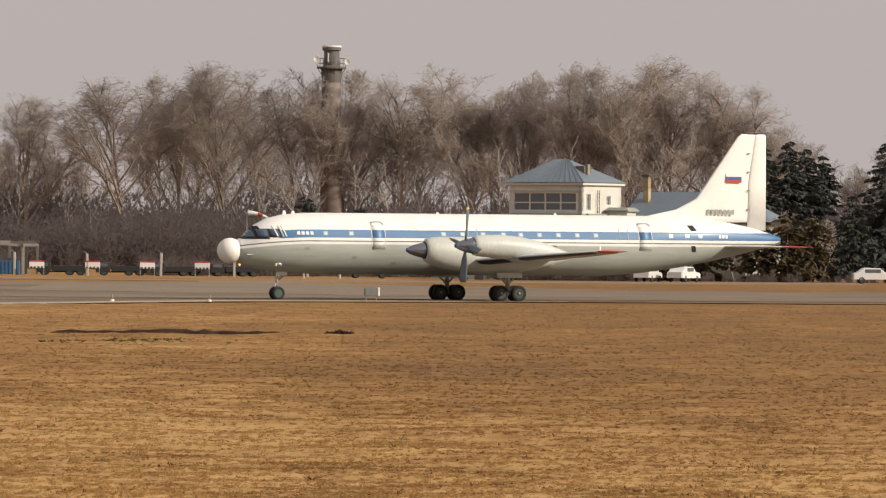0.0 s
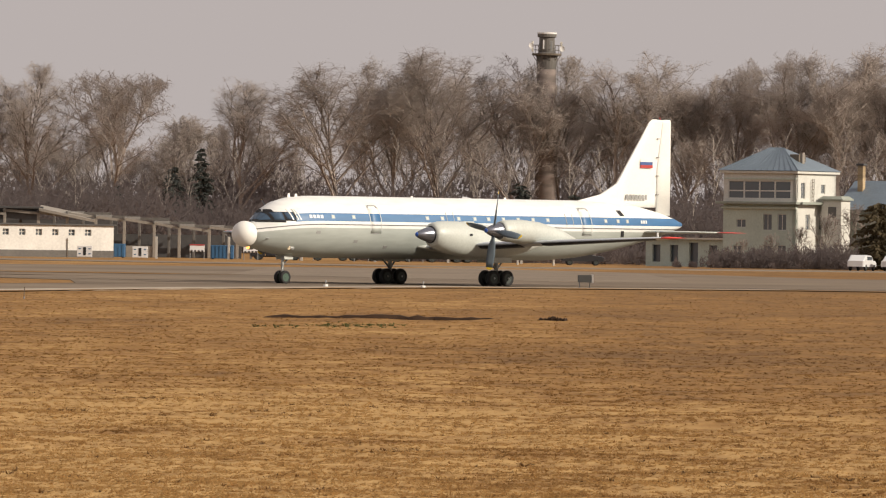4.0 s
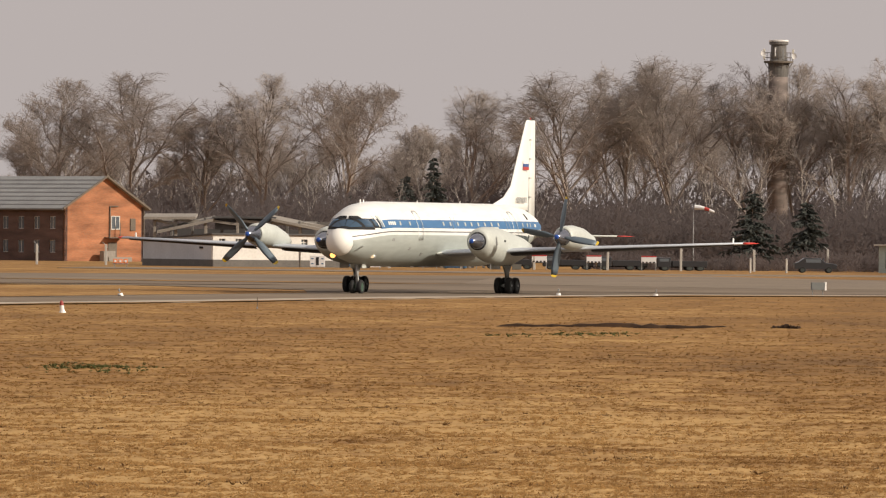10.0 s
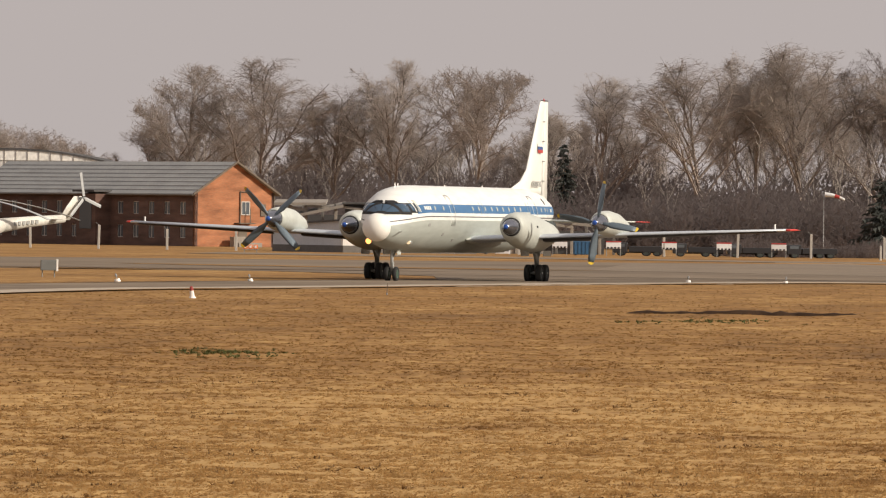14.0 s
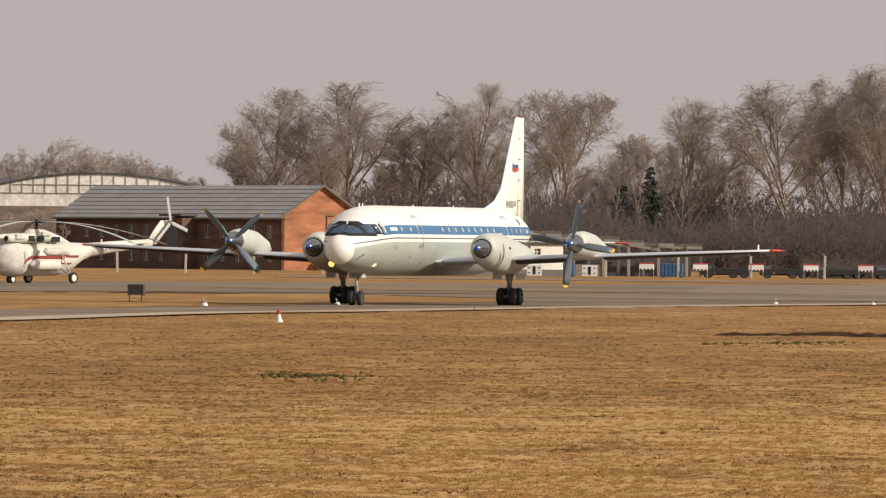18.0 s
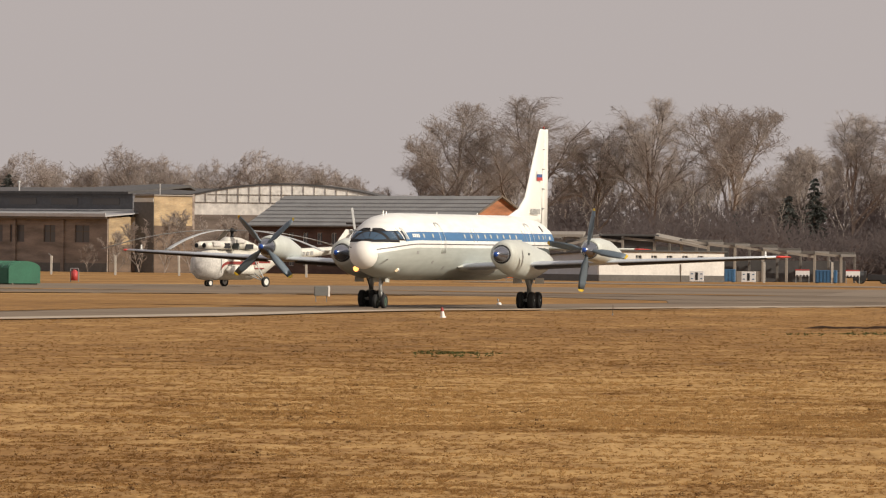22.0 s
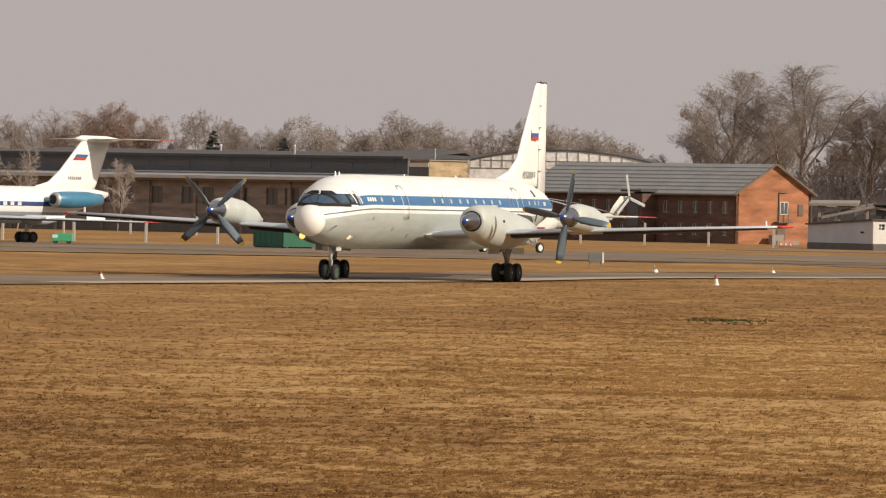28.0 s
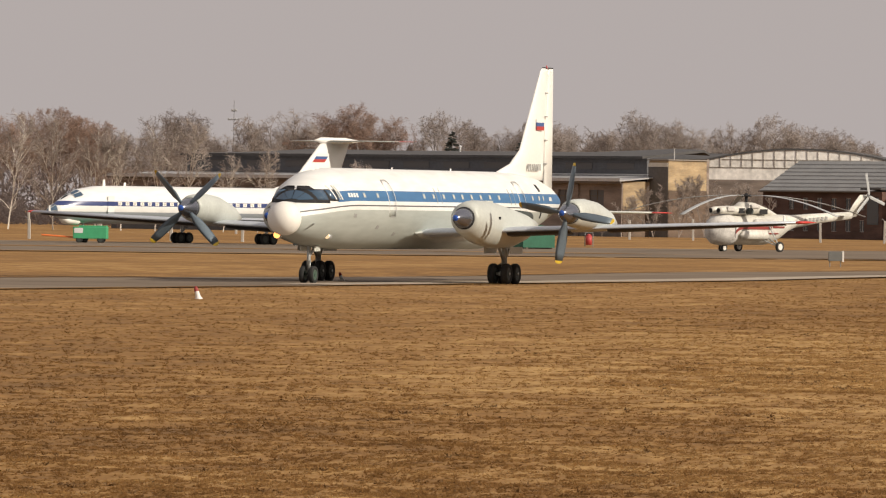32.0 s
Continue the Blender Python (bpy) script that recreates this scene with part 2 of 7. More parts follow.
def boxes(*items, bevel=0.0):
    bm = bmesh.new()
    for it in items:
        box(bm, it[0], it[1], *(it[2:] or (0.0,)), bevel=bevel)
    return bm


def loft(bm, rings, cap=True, closed=True):
    vs = [[bm.verts.new(p) for p in r] for r in rings]
    n = len(rings[0])
    for a, b in zip(vs, vs[1:]):
        for i in range(n if closed else n - 1):
            j = (i + 1) % n
            bm.faces.new((a[i], a[j], b[j], b[i]))
    if cap and closed:
        bm.faces.new(vs[0][::-1])
        bm.faces.new(vs[-1])
    return bm


def rod(bm, p0, p1, r0, r1=None, n=10):
    p0, p1 = Vector(p0), Vector(p1)
    r1 = r0 if r1 is None else r1
    d = (p1 - p0).normalized()
    a = d.orthogonal().normalized()
    b = d.cross(a)
    rings = [[p + r * (math.cos(2 * math.pi * k / n) * a + math.sin(2 * math.pi * k / n) * b) for k in range(n)] for p, r in ((p0, r0), (p1, r1))]
    return loft(bm, rings)


def rods(*items, n=10):
    bm = bmesh.new()
    for it in items:
        rod(bm, *it, n=n)
    return bm


def ring_x(x, yc, zc, ry, rz, n=32, power=2.0):
    out = []
    for k in range(n):
        c, s = math.cos(2 * math.pi * k / n), math.sin(2 * math.pi * k / n)
        out.append((x, yc + ry * math.copysign(abs(c) ** (2 / power), c), zc + rz * math.copysign(abs(s) ** (2 / power), s)))
    return out


def revolve_x(stations, y=0.0, z=0.0, n=28):
    """stations: x, radius, lift."""
    return loft(bmesh.new(), [ring_x(x, y, z + dz, r, r * q, n) for x, r, dz, q in stations])


def foil(chord, thick, n=9):
    """Airfoil outline from the trailing edge round the nose: along the chord (0 at the nose, 1 at the tail) and height."""
    xs = [0.5 * (1 + math.cos(math.pi * k / (n - 1))) for k in range(n)]
    h = [thick * 2.6 * (0.2969 * math.sqrt(x) - 0.126 * x - 0.3516 * x * x + 0.2843 * x ** 3 - 0.1036 * x ** 4) * 1.9 for x in xs]
    up = [(x * chord, a) for x, a in zip(xs, h)]
    lo = [(x * chord, -0.7 * a) for x, a in zip(xs, h)][::-1][1:-1]
    return up + lo


# ---- the airliner's materials ----
M_FUSE = ramp_mat("airliner_paint", [(0, (0.42, 0.45, 0.42)), (3.24, (0.80, 0.80, 0.77)), (3.395, (0.10, 0.095, 0.095)), (3.455, (0.80, 0.80, 0.77)),
                                     (3.62, (0.052, 0.160, 0.33)), (4.08, (0.82, 0.82, 0.79))], "Z", 0.5, coat=0.06, dirt=0.09, droop=(-4.6, 0.018), cut=(3.62, -2.55))
M_WHITEP = mat("white_gloss_paint", (0.80, 0.79, 0.75), 0.4, vary=0.06, scale=0.8, fine=9, coat=0.2)
M_RADOME = mat("radome_white", (0.78, 0.76, 0.71), 0.6, vary=0.05, scale=1.2, fine=14)
M_GREYP = mat("light_grey_paint", (0.50, 0.52, 0.48), 0.42, vary=0.12, scale=0.9, fine=9, coat=0.15)
M_WING = mat("wing_aluminium", (0.50, 0.53, 0.57), 0.42, 0.2, vary=0.12, scale=0.7, fine=7)
M_UNDERWING = mat("black_underwing_strip", (0.025, 0.025, 0.028), 0.55, vary=0.2)
M_RED = mat("red_paint", (0.62, 0.045, 0.035), 0.45, vary=0.1)
M_BLADE = mat("blade_grey_paint", (0.12, 0.155, 0.185), 0.45, 0.2, vary=0.15, fine=14)
M_YELLOW = mat("yellow_tip", (0.65, 0.45, 0.04), 0.5, vary=0.1)
M_SPIN = mat("polished_spinner", (0.25, 0.26, 0.30), 0.24, 0.85, vary=0.1)
M_BLUEHUB = mat("blue_hub", (0.03, 0.10, 0.42), 0.3, 0.2, vary=0.1)
M_TYRE = mat("tyre_rubber", (0.018, 0.018, 0.018), 0.85, vary=0.3, scale=3, fine=20, bump=0.2)
M_RIM = mat("green_wheel_rim", (0.055, 0.095, 0.070), 0.5, 0.1, vary=0.15)
M_DARKRIM = mat("dark_wheel_rim", (0.05, 0.06, 0.055), 0.6, 0.2, vary=0.2)
M_STRUT = mat("gear_steel", (0.42, 0.43, 0.42), 0.4, 0.4, vary=0.15)
M_DARK = mat("dark_recess", (0.015, 0.015, 0.017), 0.8, vary=0.2)
M_GLASS = glass_mat("cockpit_glass", (0.052, 0.092, 0.145))
# cabin panes are coloured pale to paint in the sun and sky glint
M_WIN = glass_mat("glinting_cabin_glass", (0.62, 0.60, 0.52), 0.15)
M_LINE = mat("grey_seam", (0.30, 0.30, 0.29), 0.6, vary=0.1)
M_SEAMW = mat("pale_seam", (0.62, 0.63, 0.62), 0.6, vary=0.1)
M_LIGHTS = glow_mat("landing_light_glow", (1.0, 0.36, 0.09), 3.0)
M_LENS = glow_mat("dim_lamp_lens", (0.9, 0.68, 0.42), 0.7)
M_FLAGB = mat("flag_blue", (0.05, 0.10, 0.26), 0.5, vary=0.08)
M_FLAGR = mat("flag_red", (0.42, 0.05, 0.04), 0.5, vary=0.08)
M_WINDRIM = mat("window_rim", (0.20, 0.29, 0.40), 0.4, 0.2, vary=0.1)

# ---- the taxiing airliner ----
FUSE = [(-0.30, 2.30, 3.38, 0.55), (-0.55, 2.10, 3.52, 0.76), (-0.85, 1.98, 3.66, 0.95), (-1.15, 1.90, 3.98, 1.12), (-1.6, 1.80, 4.38, 1.32),
        (-2.3, 1.70, 4.72, 1.50), (-3.2, 1.60, 4.93, 1.66), (-4.5, 1.53, 5.04, 1.74), (-6.0, 1.50, 5.06, 1.76), (-15.0, 1.50, 5.06, 1.76), (-23.5, 1.50, 5.06, 1.76),
        (-26.0, 1.68, 5.06, 1.69), (-28.5, 2.02, 5.02, 1.47), (-31.0, 2.50, 4.82, 1.10), (-33.0, 2.95, 4.45, 0.70), (-34.4, 3.32, 4.08, 0.33), (-35.1, 3.58, 3.84, 0.10)]


def hull_at(x):
    for (x0, b0, t0, w0), (x1, b1, t1, w1) in zip(FUSE, FUSE[1:]):
        if x0 >= x >= x1:
            k = (x0 - x) / (x0 - x1)
            b, t, w = b0 + k * (b1 - b0), t0 + k * (t1 - t0), w0 + k * (w1 - w0)
            return (b + t) / 2, (t - b) / 2, w
    return 3.3, 1.7, 1.7


def hull_side(x, z, side, off):
    zc, rz, w = hull_at(x)
    s = max(-0.999, min(0.999, (z - zc) / rz))
    c = math.sqrt(1 - s * s)
    return Vector((x, side * (w * c + off * c), z + off * s))


def hull_patch(x0, x1, z0, z1, side, off=0.012, nx=2, nz=3, taper=0.0):
    """A plate lying on the hull's side, with a thickness."""
    bm = bmesh.new()
    for o in (off,):
        g = [[bm.verts.new(hull_side(x0 + (x1 - x0) * i / nx + taper * (j / nz - 0.5), z0 + (z1 - z0) * j / nz, side, o)) for j in range(nz + 1)] for i in range(nx + 1)]
        back = [[bm.verts.new(hull_side(x0 + (x1 - x0) * i / nx + taper * (j / nz - 0.5), z0 + (z1 - z0) * j / nz, side, -0.03)) for j in range(nz + 1)] for i in range(nx + 1)]
        for i in range(nx):
            for j in range(nz):
                bm.faces.new((g[i][j], g[i + 1][j], g[i + 1][j + 1], g[i][j + 1]))
        rim = [(i, 0) for i in range(nx + 1)] + [(nx, j) for j in range(1, nz + 1)] + [(i, nz) for i in range(nx - 1, -1, -1)] + [(0, j) for j in range(nz - 1, 0, -1)]
        for (a, b), (c, d) in zip(rim, rim[1:] + rim[:1]):
            bm.faces.new((g[a][b], back[a][b], back[c][d], g[c][d]))
    return bm


def hull_wrap(x0, x1, f0, f1, off, n=10, sill=3.62, nx=5):
    """A plate over the nose above a sill height; f runs from -1 (right sill) to 1 (left sill)."""
    bm = bmesh.new()
    rows = []
    for i in range(nx + 1):
        x = x0 + (x1 - x0) * i / nx
        zc, rz, w = hull_at(x)
        lim = math.acos(max(-1, min(1, (sill - zc) / rz)))
        rows.append([bm.verts.new((x + off * 0.7, (w + off) * math.sin(a), zc + (rz + off) * math.cos(a))) for a in (lim * (f0 + (f1 - f0) * j / n) for j in range(n + 1))])
    for a, b in zip(rows, rows[1:]):
        for j in range(n):
            bm.faces.new((a[j], a[j + 1], b[j + 1], b[j]))
    return bm


def sweep(sections, n=9):
    """Lifting surface from (nose x, tail x, y, z, thickness) sections, lying flat."""
    rings = []
    for le, te, y, z, th in sections:
        rings.append([(le - u, y, z + v) for u, v in foil(le - te, th, n)])
    return loft(bmesh.new(), rings)


def stand(sections, n=9):
    """The same, upright."""
    rings = []
    for le, te, z, th in sections:
        rings.append([(le - u, v * 1.18, z) for u, v in foil(le - te, th, n)])
    return loft(bmesh.new(), rings)


def wheel_mesh_tyre(r, w):
    bm = bmesh.new()
    prof = [(-w * 0.38, r * 0.58), (-w * 0.5, r * 0.72), (-w * 0.46, r * 0.92), (-w * 0.25, r), (w * 0.25, r), (w * 0.46, r * 0.92), (w * 0.5, r * 0.72), (w * 0.38, r * 0.58)]
    n = 26
    rings = [[(rr * math.cos(2 * math.pi * k / n), y, rr * math.sin(2 * math.pi * k / n)) for k in range(n)] for y, rr in prof]
    return loft(bm, rings, cap=False)


def wheel(parent, x, y, z, r, w, name="wheel", rim=None):
    ty = part(name, wheel_mesh_tyre(r, w), M_TYRE, parent, smooth=True, at=pose(x, y, z))
    bm = bmesh.new()
    rod(bm, (0, -w * 0.40, 0), (0, w * 0.40, 0), r * 0.6, n=20)
    rod(bm, (0, -w * 0.48, 0), (0, w * 0.48, 0), r * 0.2, n=12)
    for k in range(6):
        a = k * math.pi / 3
        for s in (-1, 1):
            rod(bm, (r * 0.4 * math.cos(a), s * w * 0.39, r * 0.4 * math.sin(a)), (r * 0.4 * math.cos(a), s * w * 0.43, r * 0.4 * math.sin(a)), r * 0.08, n=6)
    part("rim", bm, rim or M_RIM, ty, "plain wheel rim" if rim else "dull green wheel rim")
    return ty


SPINNING = []


def propeller(parent, x, y, z, turn, blades=True):
    hub = part("propeller", revolve_x([(0.62, 0.02, 0, 1), (0.58, 0.10, 0, 1), (0.42, 0.20, 0, 1), (0.18, 0.30, 0, 1), (-0.06, 0.37, 0, 1), (-0.28, 0.42, 0, 1), (-0.46, 0.45, 0, 1), (-0.50, 0.45, 0, 1)]), M_SPIN, parent,
               "polished metal spinner", smooth=True, at=pose(x, y, z, turn))
    # the spinner is blue at its very tip
    part("spinner_tip", revolve_x([(0.64, 0.02, 0, 1), (0.61, 0.10, 0, 1), (0.585, 0.125, 0, 1), (0.57, 0.13, 0, 1)]), M_BLUEHUB, hub, "blue tip of the spinner", smooth=True)
    if blades:
        for k in range(4):
            bm = bmesh.new()
            rings = []
            for r, c, tw, th in ((0.22, 0.16, 62, 0.16), (0.5, 0.22, 60, 0.12), (0.8, 0.40, 57, 0.09), (1.3, 0.47, 50, 0.06), (1.8, 0.45, 45, 0.045), (2.125, 0.375, 42, 0.033)):
                a = radians(90 - tw)
                rings.append([(u * math.sin(a) - v * math.cos(a), u * math.cos(a) + v * math.sin(a), r) for u, v in
                              ((-c / 2, 0), (-c * 0.3, th / 2), (c * 0.2, th / 2), (c / 2, 0), (c * 0.2, -th / 2), (-c * 0.3, -th / 2))])
            loft(bm, rings)
            bl = part("blade", bm, M_BLADE, hub, "grey-blue propeller blade", smooth=True, at=pose(-0.05, 0, 0, 90 * k))
            bm = bmesh.new()
            rings = []
            for r, c, tw, th in ((2.12, 0.375, 42, 0.036), (2.20, 0.31, 41, 0.031), (2.25, 0.16, 41, 0.022)):
                a = radians(90 - tw)
                rings.append([(u * math.sin(a) - v * math.cos(a), u * math.cos(a) + v * math.sin(a), r) for u, v in
                              ((-c / 2, 0), (-c * 0.3, th / 2), (c * 0.2, th / 2), (c / 2, 0), (c * 0.2, -th / 2), (-c * 0.3, -th / 2))])
            loft(bm, rings)
            part("tip", bm, M_YELLOW, bl, "yellow blade tip")
    return hub


def build_airliner():
    a = thing("airliner", "white four-engined turboprop airliner with a blue cheatline, taxiing on the concrete", "airplane")
    # hull
    xs = [s[0] for s in FUSE]
    fine = []
    for x0, x1 in zip(xs, xs[1:]):
        k = max(1, int(abs(x1 - x0) / 1.3))
        fine += [x0 + (x1 - x0) * i / k for i in range(k)]
    fine.append(xs[-1])
    rings = []
    for x in fine:
        zc, rz, w = hull_at(x)
        rings.append(ring_x(x, 0, zc, w, rz, 44))
    part("fuselage", loft(bmesh.new(), rings), M_FUSE, a, "white fuselage with a blue stripe and grey belly", smooth=True)
    bm = bmesh.new()
    bmesh.ops.create_uvsphere(bm, u_segments=32, v_segments=20, radius=0.74, matrix=Matrix.Translation((0.0, 0, 2.82)))
    part("radome", bm, M_RADOME, a, "bulbous cream-white nose radome", smooth=True)
    # cockpit
    part("cockpit_mask", hull_wrap(-0.60, -1.26, -1, 1, 0.012, 18, 3.50), M_DARK, a, "black anti-glare surround", smooth=True)
    for s in (-1, 1):
        part("cockpit_mask", hull_patch(-1.22, -1.95, 3.50, 4.10, s, 0.012, 5, 4), M_DARK, a, smooth=True)
        part("cockpit_mask", hull_patch(-1.93, -2.62, 3.60, 4.10, s, 0.012, 5, 4), M_DARK, a, smooth=True)
        for f0, f1 in ((0.02, 0.44), (0.465, 0.94)):
            part("windscreen", hull_wrap(-0.84, -1.20, s * f0, s * f1, 0.026, 6, 3.60), M_GLASS, a, "blue-tinted cockpit window", smooth=True)
        part("windscreen", hull_patch(-1.36, -1.86, 3.64, 4.06, s, 0.026, 2, 3), M_GLASS, a, smooth=True)
        part("windscreen", hull_patch(-2.02, -2.50, 3.68, 4.06, s, 0.026, 2, 3, 0.12), M_GLASS, a, smooth=True)
        part("brow_vane", hull_patch(-1.30, -1.52, 4.06, 4.22, s, 0.03, 1, 2), M_DARK, a)
        for x in (-2.30, -2.62, -2.80):
            part("window_post", hull_patch(x + 0.035, x - 0.035, 3.66, 4.26, s, 0.034, 1, 3, 0.22), M_WHITEP if x != -2.62 else M_GREYP, a, "slanting white window post")
        # cabin windows
        for x in (-5.3, -6.9, -12.7, -13.9, -15.2, -16.5, -17.6, -18.8, -20.0, -21.2, -22.4, -27.3, -28.4, -29.3):
            wn = part("cabin_window", hull_patch(x + 0.15, x - 0.15, 3.75, 3.99, s, 0.010, 1, 2), M_WINDRIM, a, "small cabin window")
            part("pane", hull_patch(x + 0.09, x - 0.09, 3.79, 3.95, s, 0.016, 1, 2), M_WIN, wn)
        for x in (-14.55, -24.2):
            part("emergency_exit", hull_patch(x + 0.28, x - 0.28, 3.55, 4.25, s, 0.006, 1, 4), M_FUSE, a)
            for xe in (x + 0.28, x - 0.28):
                part("exit_seam", hull_patch(xe + 0.02, xe - 0.02, 3.55, 4.25, s, 0.012, 1, 4), M_LINE, a)
        # doors drawn by their seams
        for x, w, z0, z1 in ((-8.6, 0.42, 2.95, 4.55), (-25.6, 0.42, 3.0, 4.6)):
            d = part("cabin_door", hull_patch(x + w, x - w, z0, z1, s, 0.004, 2, 6), M_FUSE, a, "cabin door outlined by its seam", smooth=True)
            for xa, xb, za, zb in ((x + w + 0.022, x + w - 0.022, z0 + 0.16, z1 - 0.16), (x - w + 0.022, x - w - 0.022, z0 + 0.16, z1 - 0.16), (x + w - 0.16, x - w + 0.16, z1 - 0.02, z1 + 0.02), (x + w - 0.16, x - w + 0.16, z0 - 0.02, z0 + 0.02)):
                part("seam", hull_patch(xa, xb, za, zb, s, 0.014, 2, 5), M_SEAMW if za < 3.6 < zb else M_LINE, d)
            for sx_ in (1, -1):
                for zz, up in ((z1 - 0.16, 1),):
                    part("seam", hull_patch(x + sx_ * (w - 0.03), x + sx_ * (w - 0.15), min(zz, zz + up * 0.15), max(zz, zz + up * 0.15), s, 0.013, 2, 2, -sx_ * up * 0.10), M_LINE, d)
        # unreadable lettering on the stripe, plain bars
        for k in range(4):
            part("lettering", hull_patch(-3.55 - 0.27 * k, -3.73 - 0.27 * k, 3.78, 3.96, s, 0.014, 1, 2), M_WHITEP, a, "white lettering bar")
        for k in range(3):
            part("lettering", hull_patch(-30.6 - 0.22 * k, -30.74 - 0.22 * k, 3.76, 3.94, s, 0.014, 1, 2), M_WHITEP, a)
        part("vent", hull_patch(-28.6, -29.0, 4.18, 4.5, s, 0.015, 1, 2, 0.2), M_DARK, a, "black vent plate")
        part("vent", hull_patch(-28.7, -29.0, 2.95, 3.3, s, 0.015, 1, 2, 0.1), M_DARK, a)
        for x, z in ((-7.0, 2.4), (-4.0, 2.9), (-9.5, 2.1)):
            part("service_panel", hull_patch(x, x - 0.3, z, z + 0.16, s, 0.008, 1, 2), M_LINE, a)
    # roof aerials
    for x, h in ((-3.35, 0.12), (-3.9, 0.10), (-13.0, 0.09), (-20.5, 0.10)):
        part("aerial", loft(bmesh.new(), [[(x + c, t, 4.9 + dz) for c, t in ((0.12 * q, 0), (0, 0.02), (-0.16 * q, 0), (0, -0.02))] for dz, q in ((0, 1), (0.15 + h, 0.5))]), M_WHITEP, a)
    # fin and rudder
    part("fin", stand([(-24.6, -33.0, 4.72, 0.16), (-26.4, -33.0, 5.05, 0.20), (-28.3, -33.0, 5.45, 0.26), (-29.6, -33.02, 6.1, 0.26), (-30.25, -33.03, 7.0, 0.22), (-32.30, -33.5, 9.80, 0.12), (-32.55, -33.5, 9.95, 0.08)]),
         M_WHITEP, a, "white fin", smooth=True)
    part("rudder", stand([(-32.95, -34.15, 4.25, 0.17), (-32.97, -34.15, 7.0, 0.15), (-33.40, -34.13, 9.75, 0.08), (-33.43, -34.08, 9.94, 0.06)]), M_WHITEP, a, "white rudder", smooth=True)
    for z in (5.5, 6.6, 7.7, 8.8):
        part("rudder_hinge", boxes(((-32.99, 0, z), (0.16, 0.30, 0.05)), bevel=0.01), M_LINE, a)
    for s in (-1, 1):
        fl = part("flag", boxes(((-31.97, s * 0.156, 7.50), (1.02, 0.012, 0.18))), M_WHITEP, a, "white, blue and red flag")
        part("stripe", boxes(((-31.97, s * 0.164, 7.32), (1.02, 0.014, 0.18))), M_FLAGB, fl)
        part("stripe", boxes(((-31.97, s * 0.170, 7.14), (1.02, 0.016, 0.18))), M_FLAGR, fl)
        for k in range(7):
            part("registration_bar", boxes(((-30.35 - 0.26 * k, s * 0.205, 5.32), (0.18, 0.01, 0.30))), M_LINE, a, "grey registration bar")
    part("fin_cap", stand([(-32.52, -34.10, 9.93, 0.085), (-32.62, -34.10, 10.0, 0.05)]), M_DARK, a, "black fin cap")
    part("fin_beacon", rods(((-33.2, 0, 9.95), (-33.2, 0, 10.09), 0.05, 0.02)), M_RED, a)
    # tailplane
    for s in (-1, 1):
        part("tailplane", sweep([(-30.7, -34.75, s * 0.3, 3.25, 0.24), (-32.5, -34.75, s * 5.5, 3.28, 0.10)]), M_GREYP, a, "grey tailplane", smooth=True)
        part("tailplane_tip", sweep([(-32.5, -34.75, s * 5.48, 3.28, 0.105), (-33.5, -34.7, s * 5.9, 3.28, 0.04)]), M_RED, a, "red tailplane tip", smooth=True)
    # wings
    for s in (-1, 1):
        w0, w1 = (-12.6, -18.3, 1.2, 2.20, 0.50), (-15.0, -16.9, 18.3, 2.93, 0.17)

        def at_y(y, dle=0.0, grow=1.0):
            k = (y - 1.2) / (18.3 - 1.2)
            v = [p + k * (q - p) for p, q in zip(w0, w1)]
            return (v[0] + dle, v[1], s * y, v[3], v[4] * grow)
        w = part("wing", sweep([(w0[0], w0[1], s * 0.6, 2.17, w0[4])] + [at_y(y) for y in (1.2, 4.4, 9.0, 13.5, 18.3)]), M_WING, a, "aluminium wing", smooth=True)
        for y0, y1 in ((5.4, 8.2), (9.9, 17.8)):
            rings = []
            for y in (y0, y1):
                le, te, yy, z, th = at_y(y)
                c = 0.10 * (le - te)
                rings.append([(le + 0.004, yy, z - th * 0.13), (le - c * 0.1, yy, z - th * 0.16), (le - c * 0.9, yy, z - th * 0.30), (le - c * 1.6, yy, z - th * 0.60), (le - c * 0.35, yy, z - th * 0.47)])
            # black strip that paints in the shade under the wing
            part("underwing_strip", loft(bmesh.new(), rings), M_UNDERWING, w, "black strip under the leading edge")
        for y0, y1 in ((5.6, 8.1), (10.2, 16.8)):
            rings = []
            for y in (y0, y1):
                le, te, yy, z, th = at_y(y)
                rings.append([(te + 0.02, yy, z + 0.01), (te + 0.9, yy, z + 0.10), (te + 0.9, yy, z - 0.03), (te - 0.06, yy, z - 0.02)])
            part("flap", loft(bmesh.new(), rings), M_GREYP, w, "grey wing flap")
        part("wing_tip", sweep([(-15.0, -16.9, s * 18.28, 2.93, 0.178), (-15.3, -16.85, s * 18.6, 2.94, 0.13), (-16.0, -16.7, s * 18.75, 2.95, 0.03)]), M_RED, a, "red wing tip", smooth=True)
        part("navigation_light", rods(((-15.5, s * 17.6, 2.95), (-15.5, s * 17.6, 3.24), 0.06, 0.04)), M_WHITEP, w)
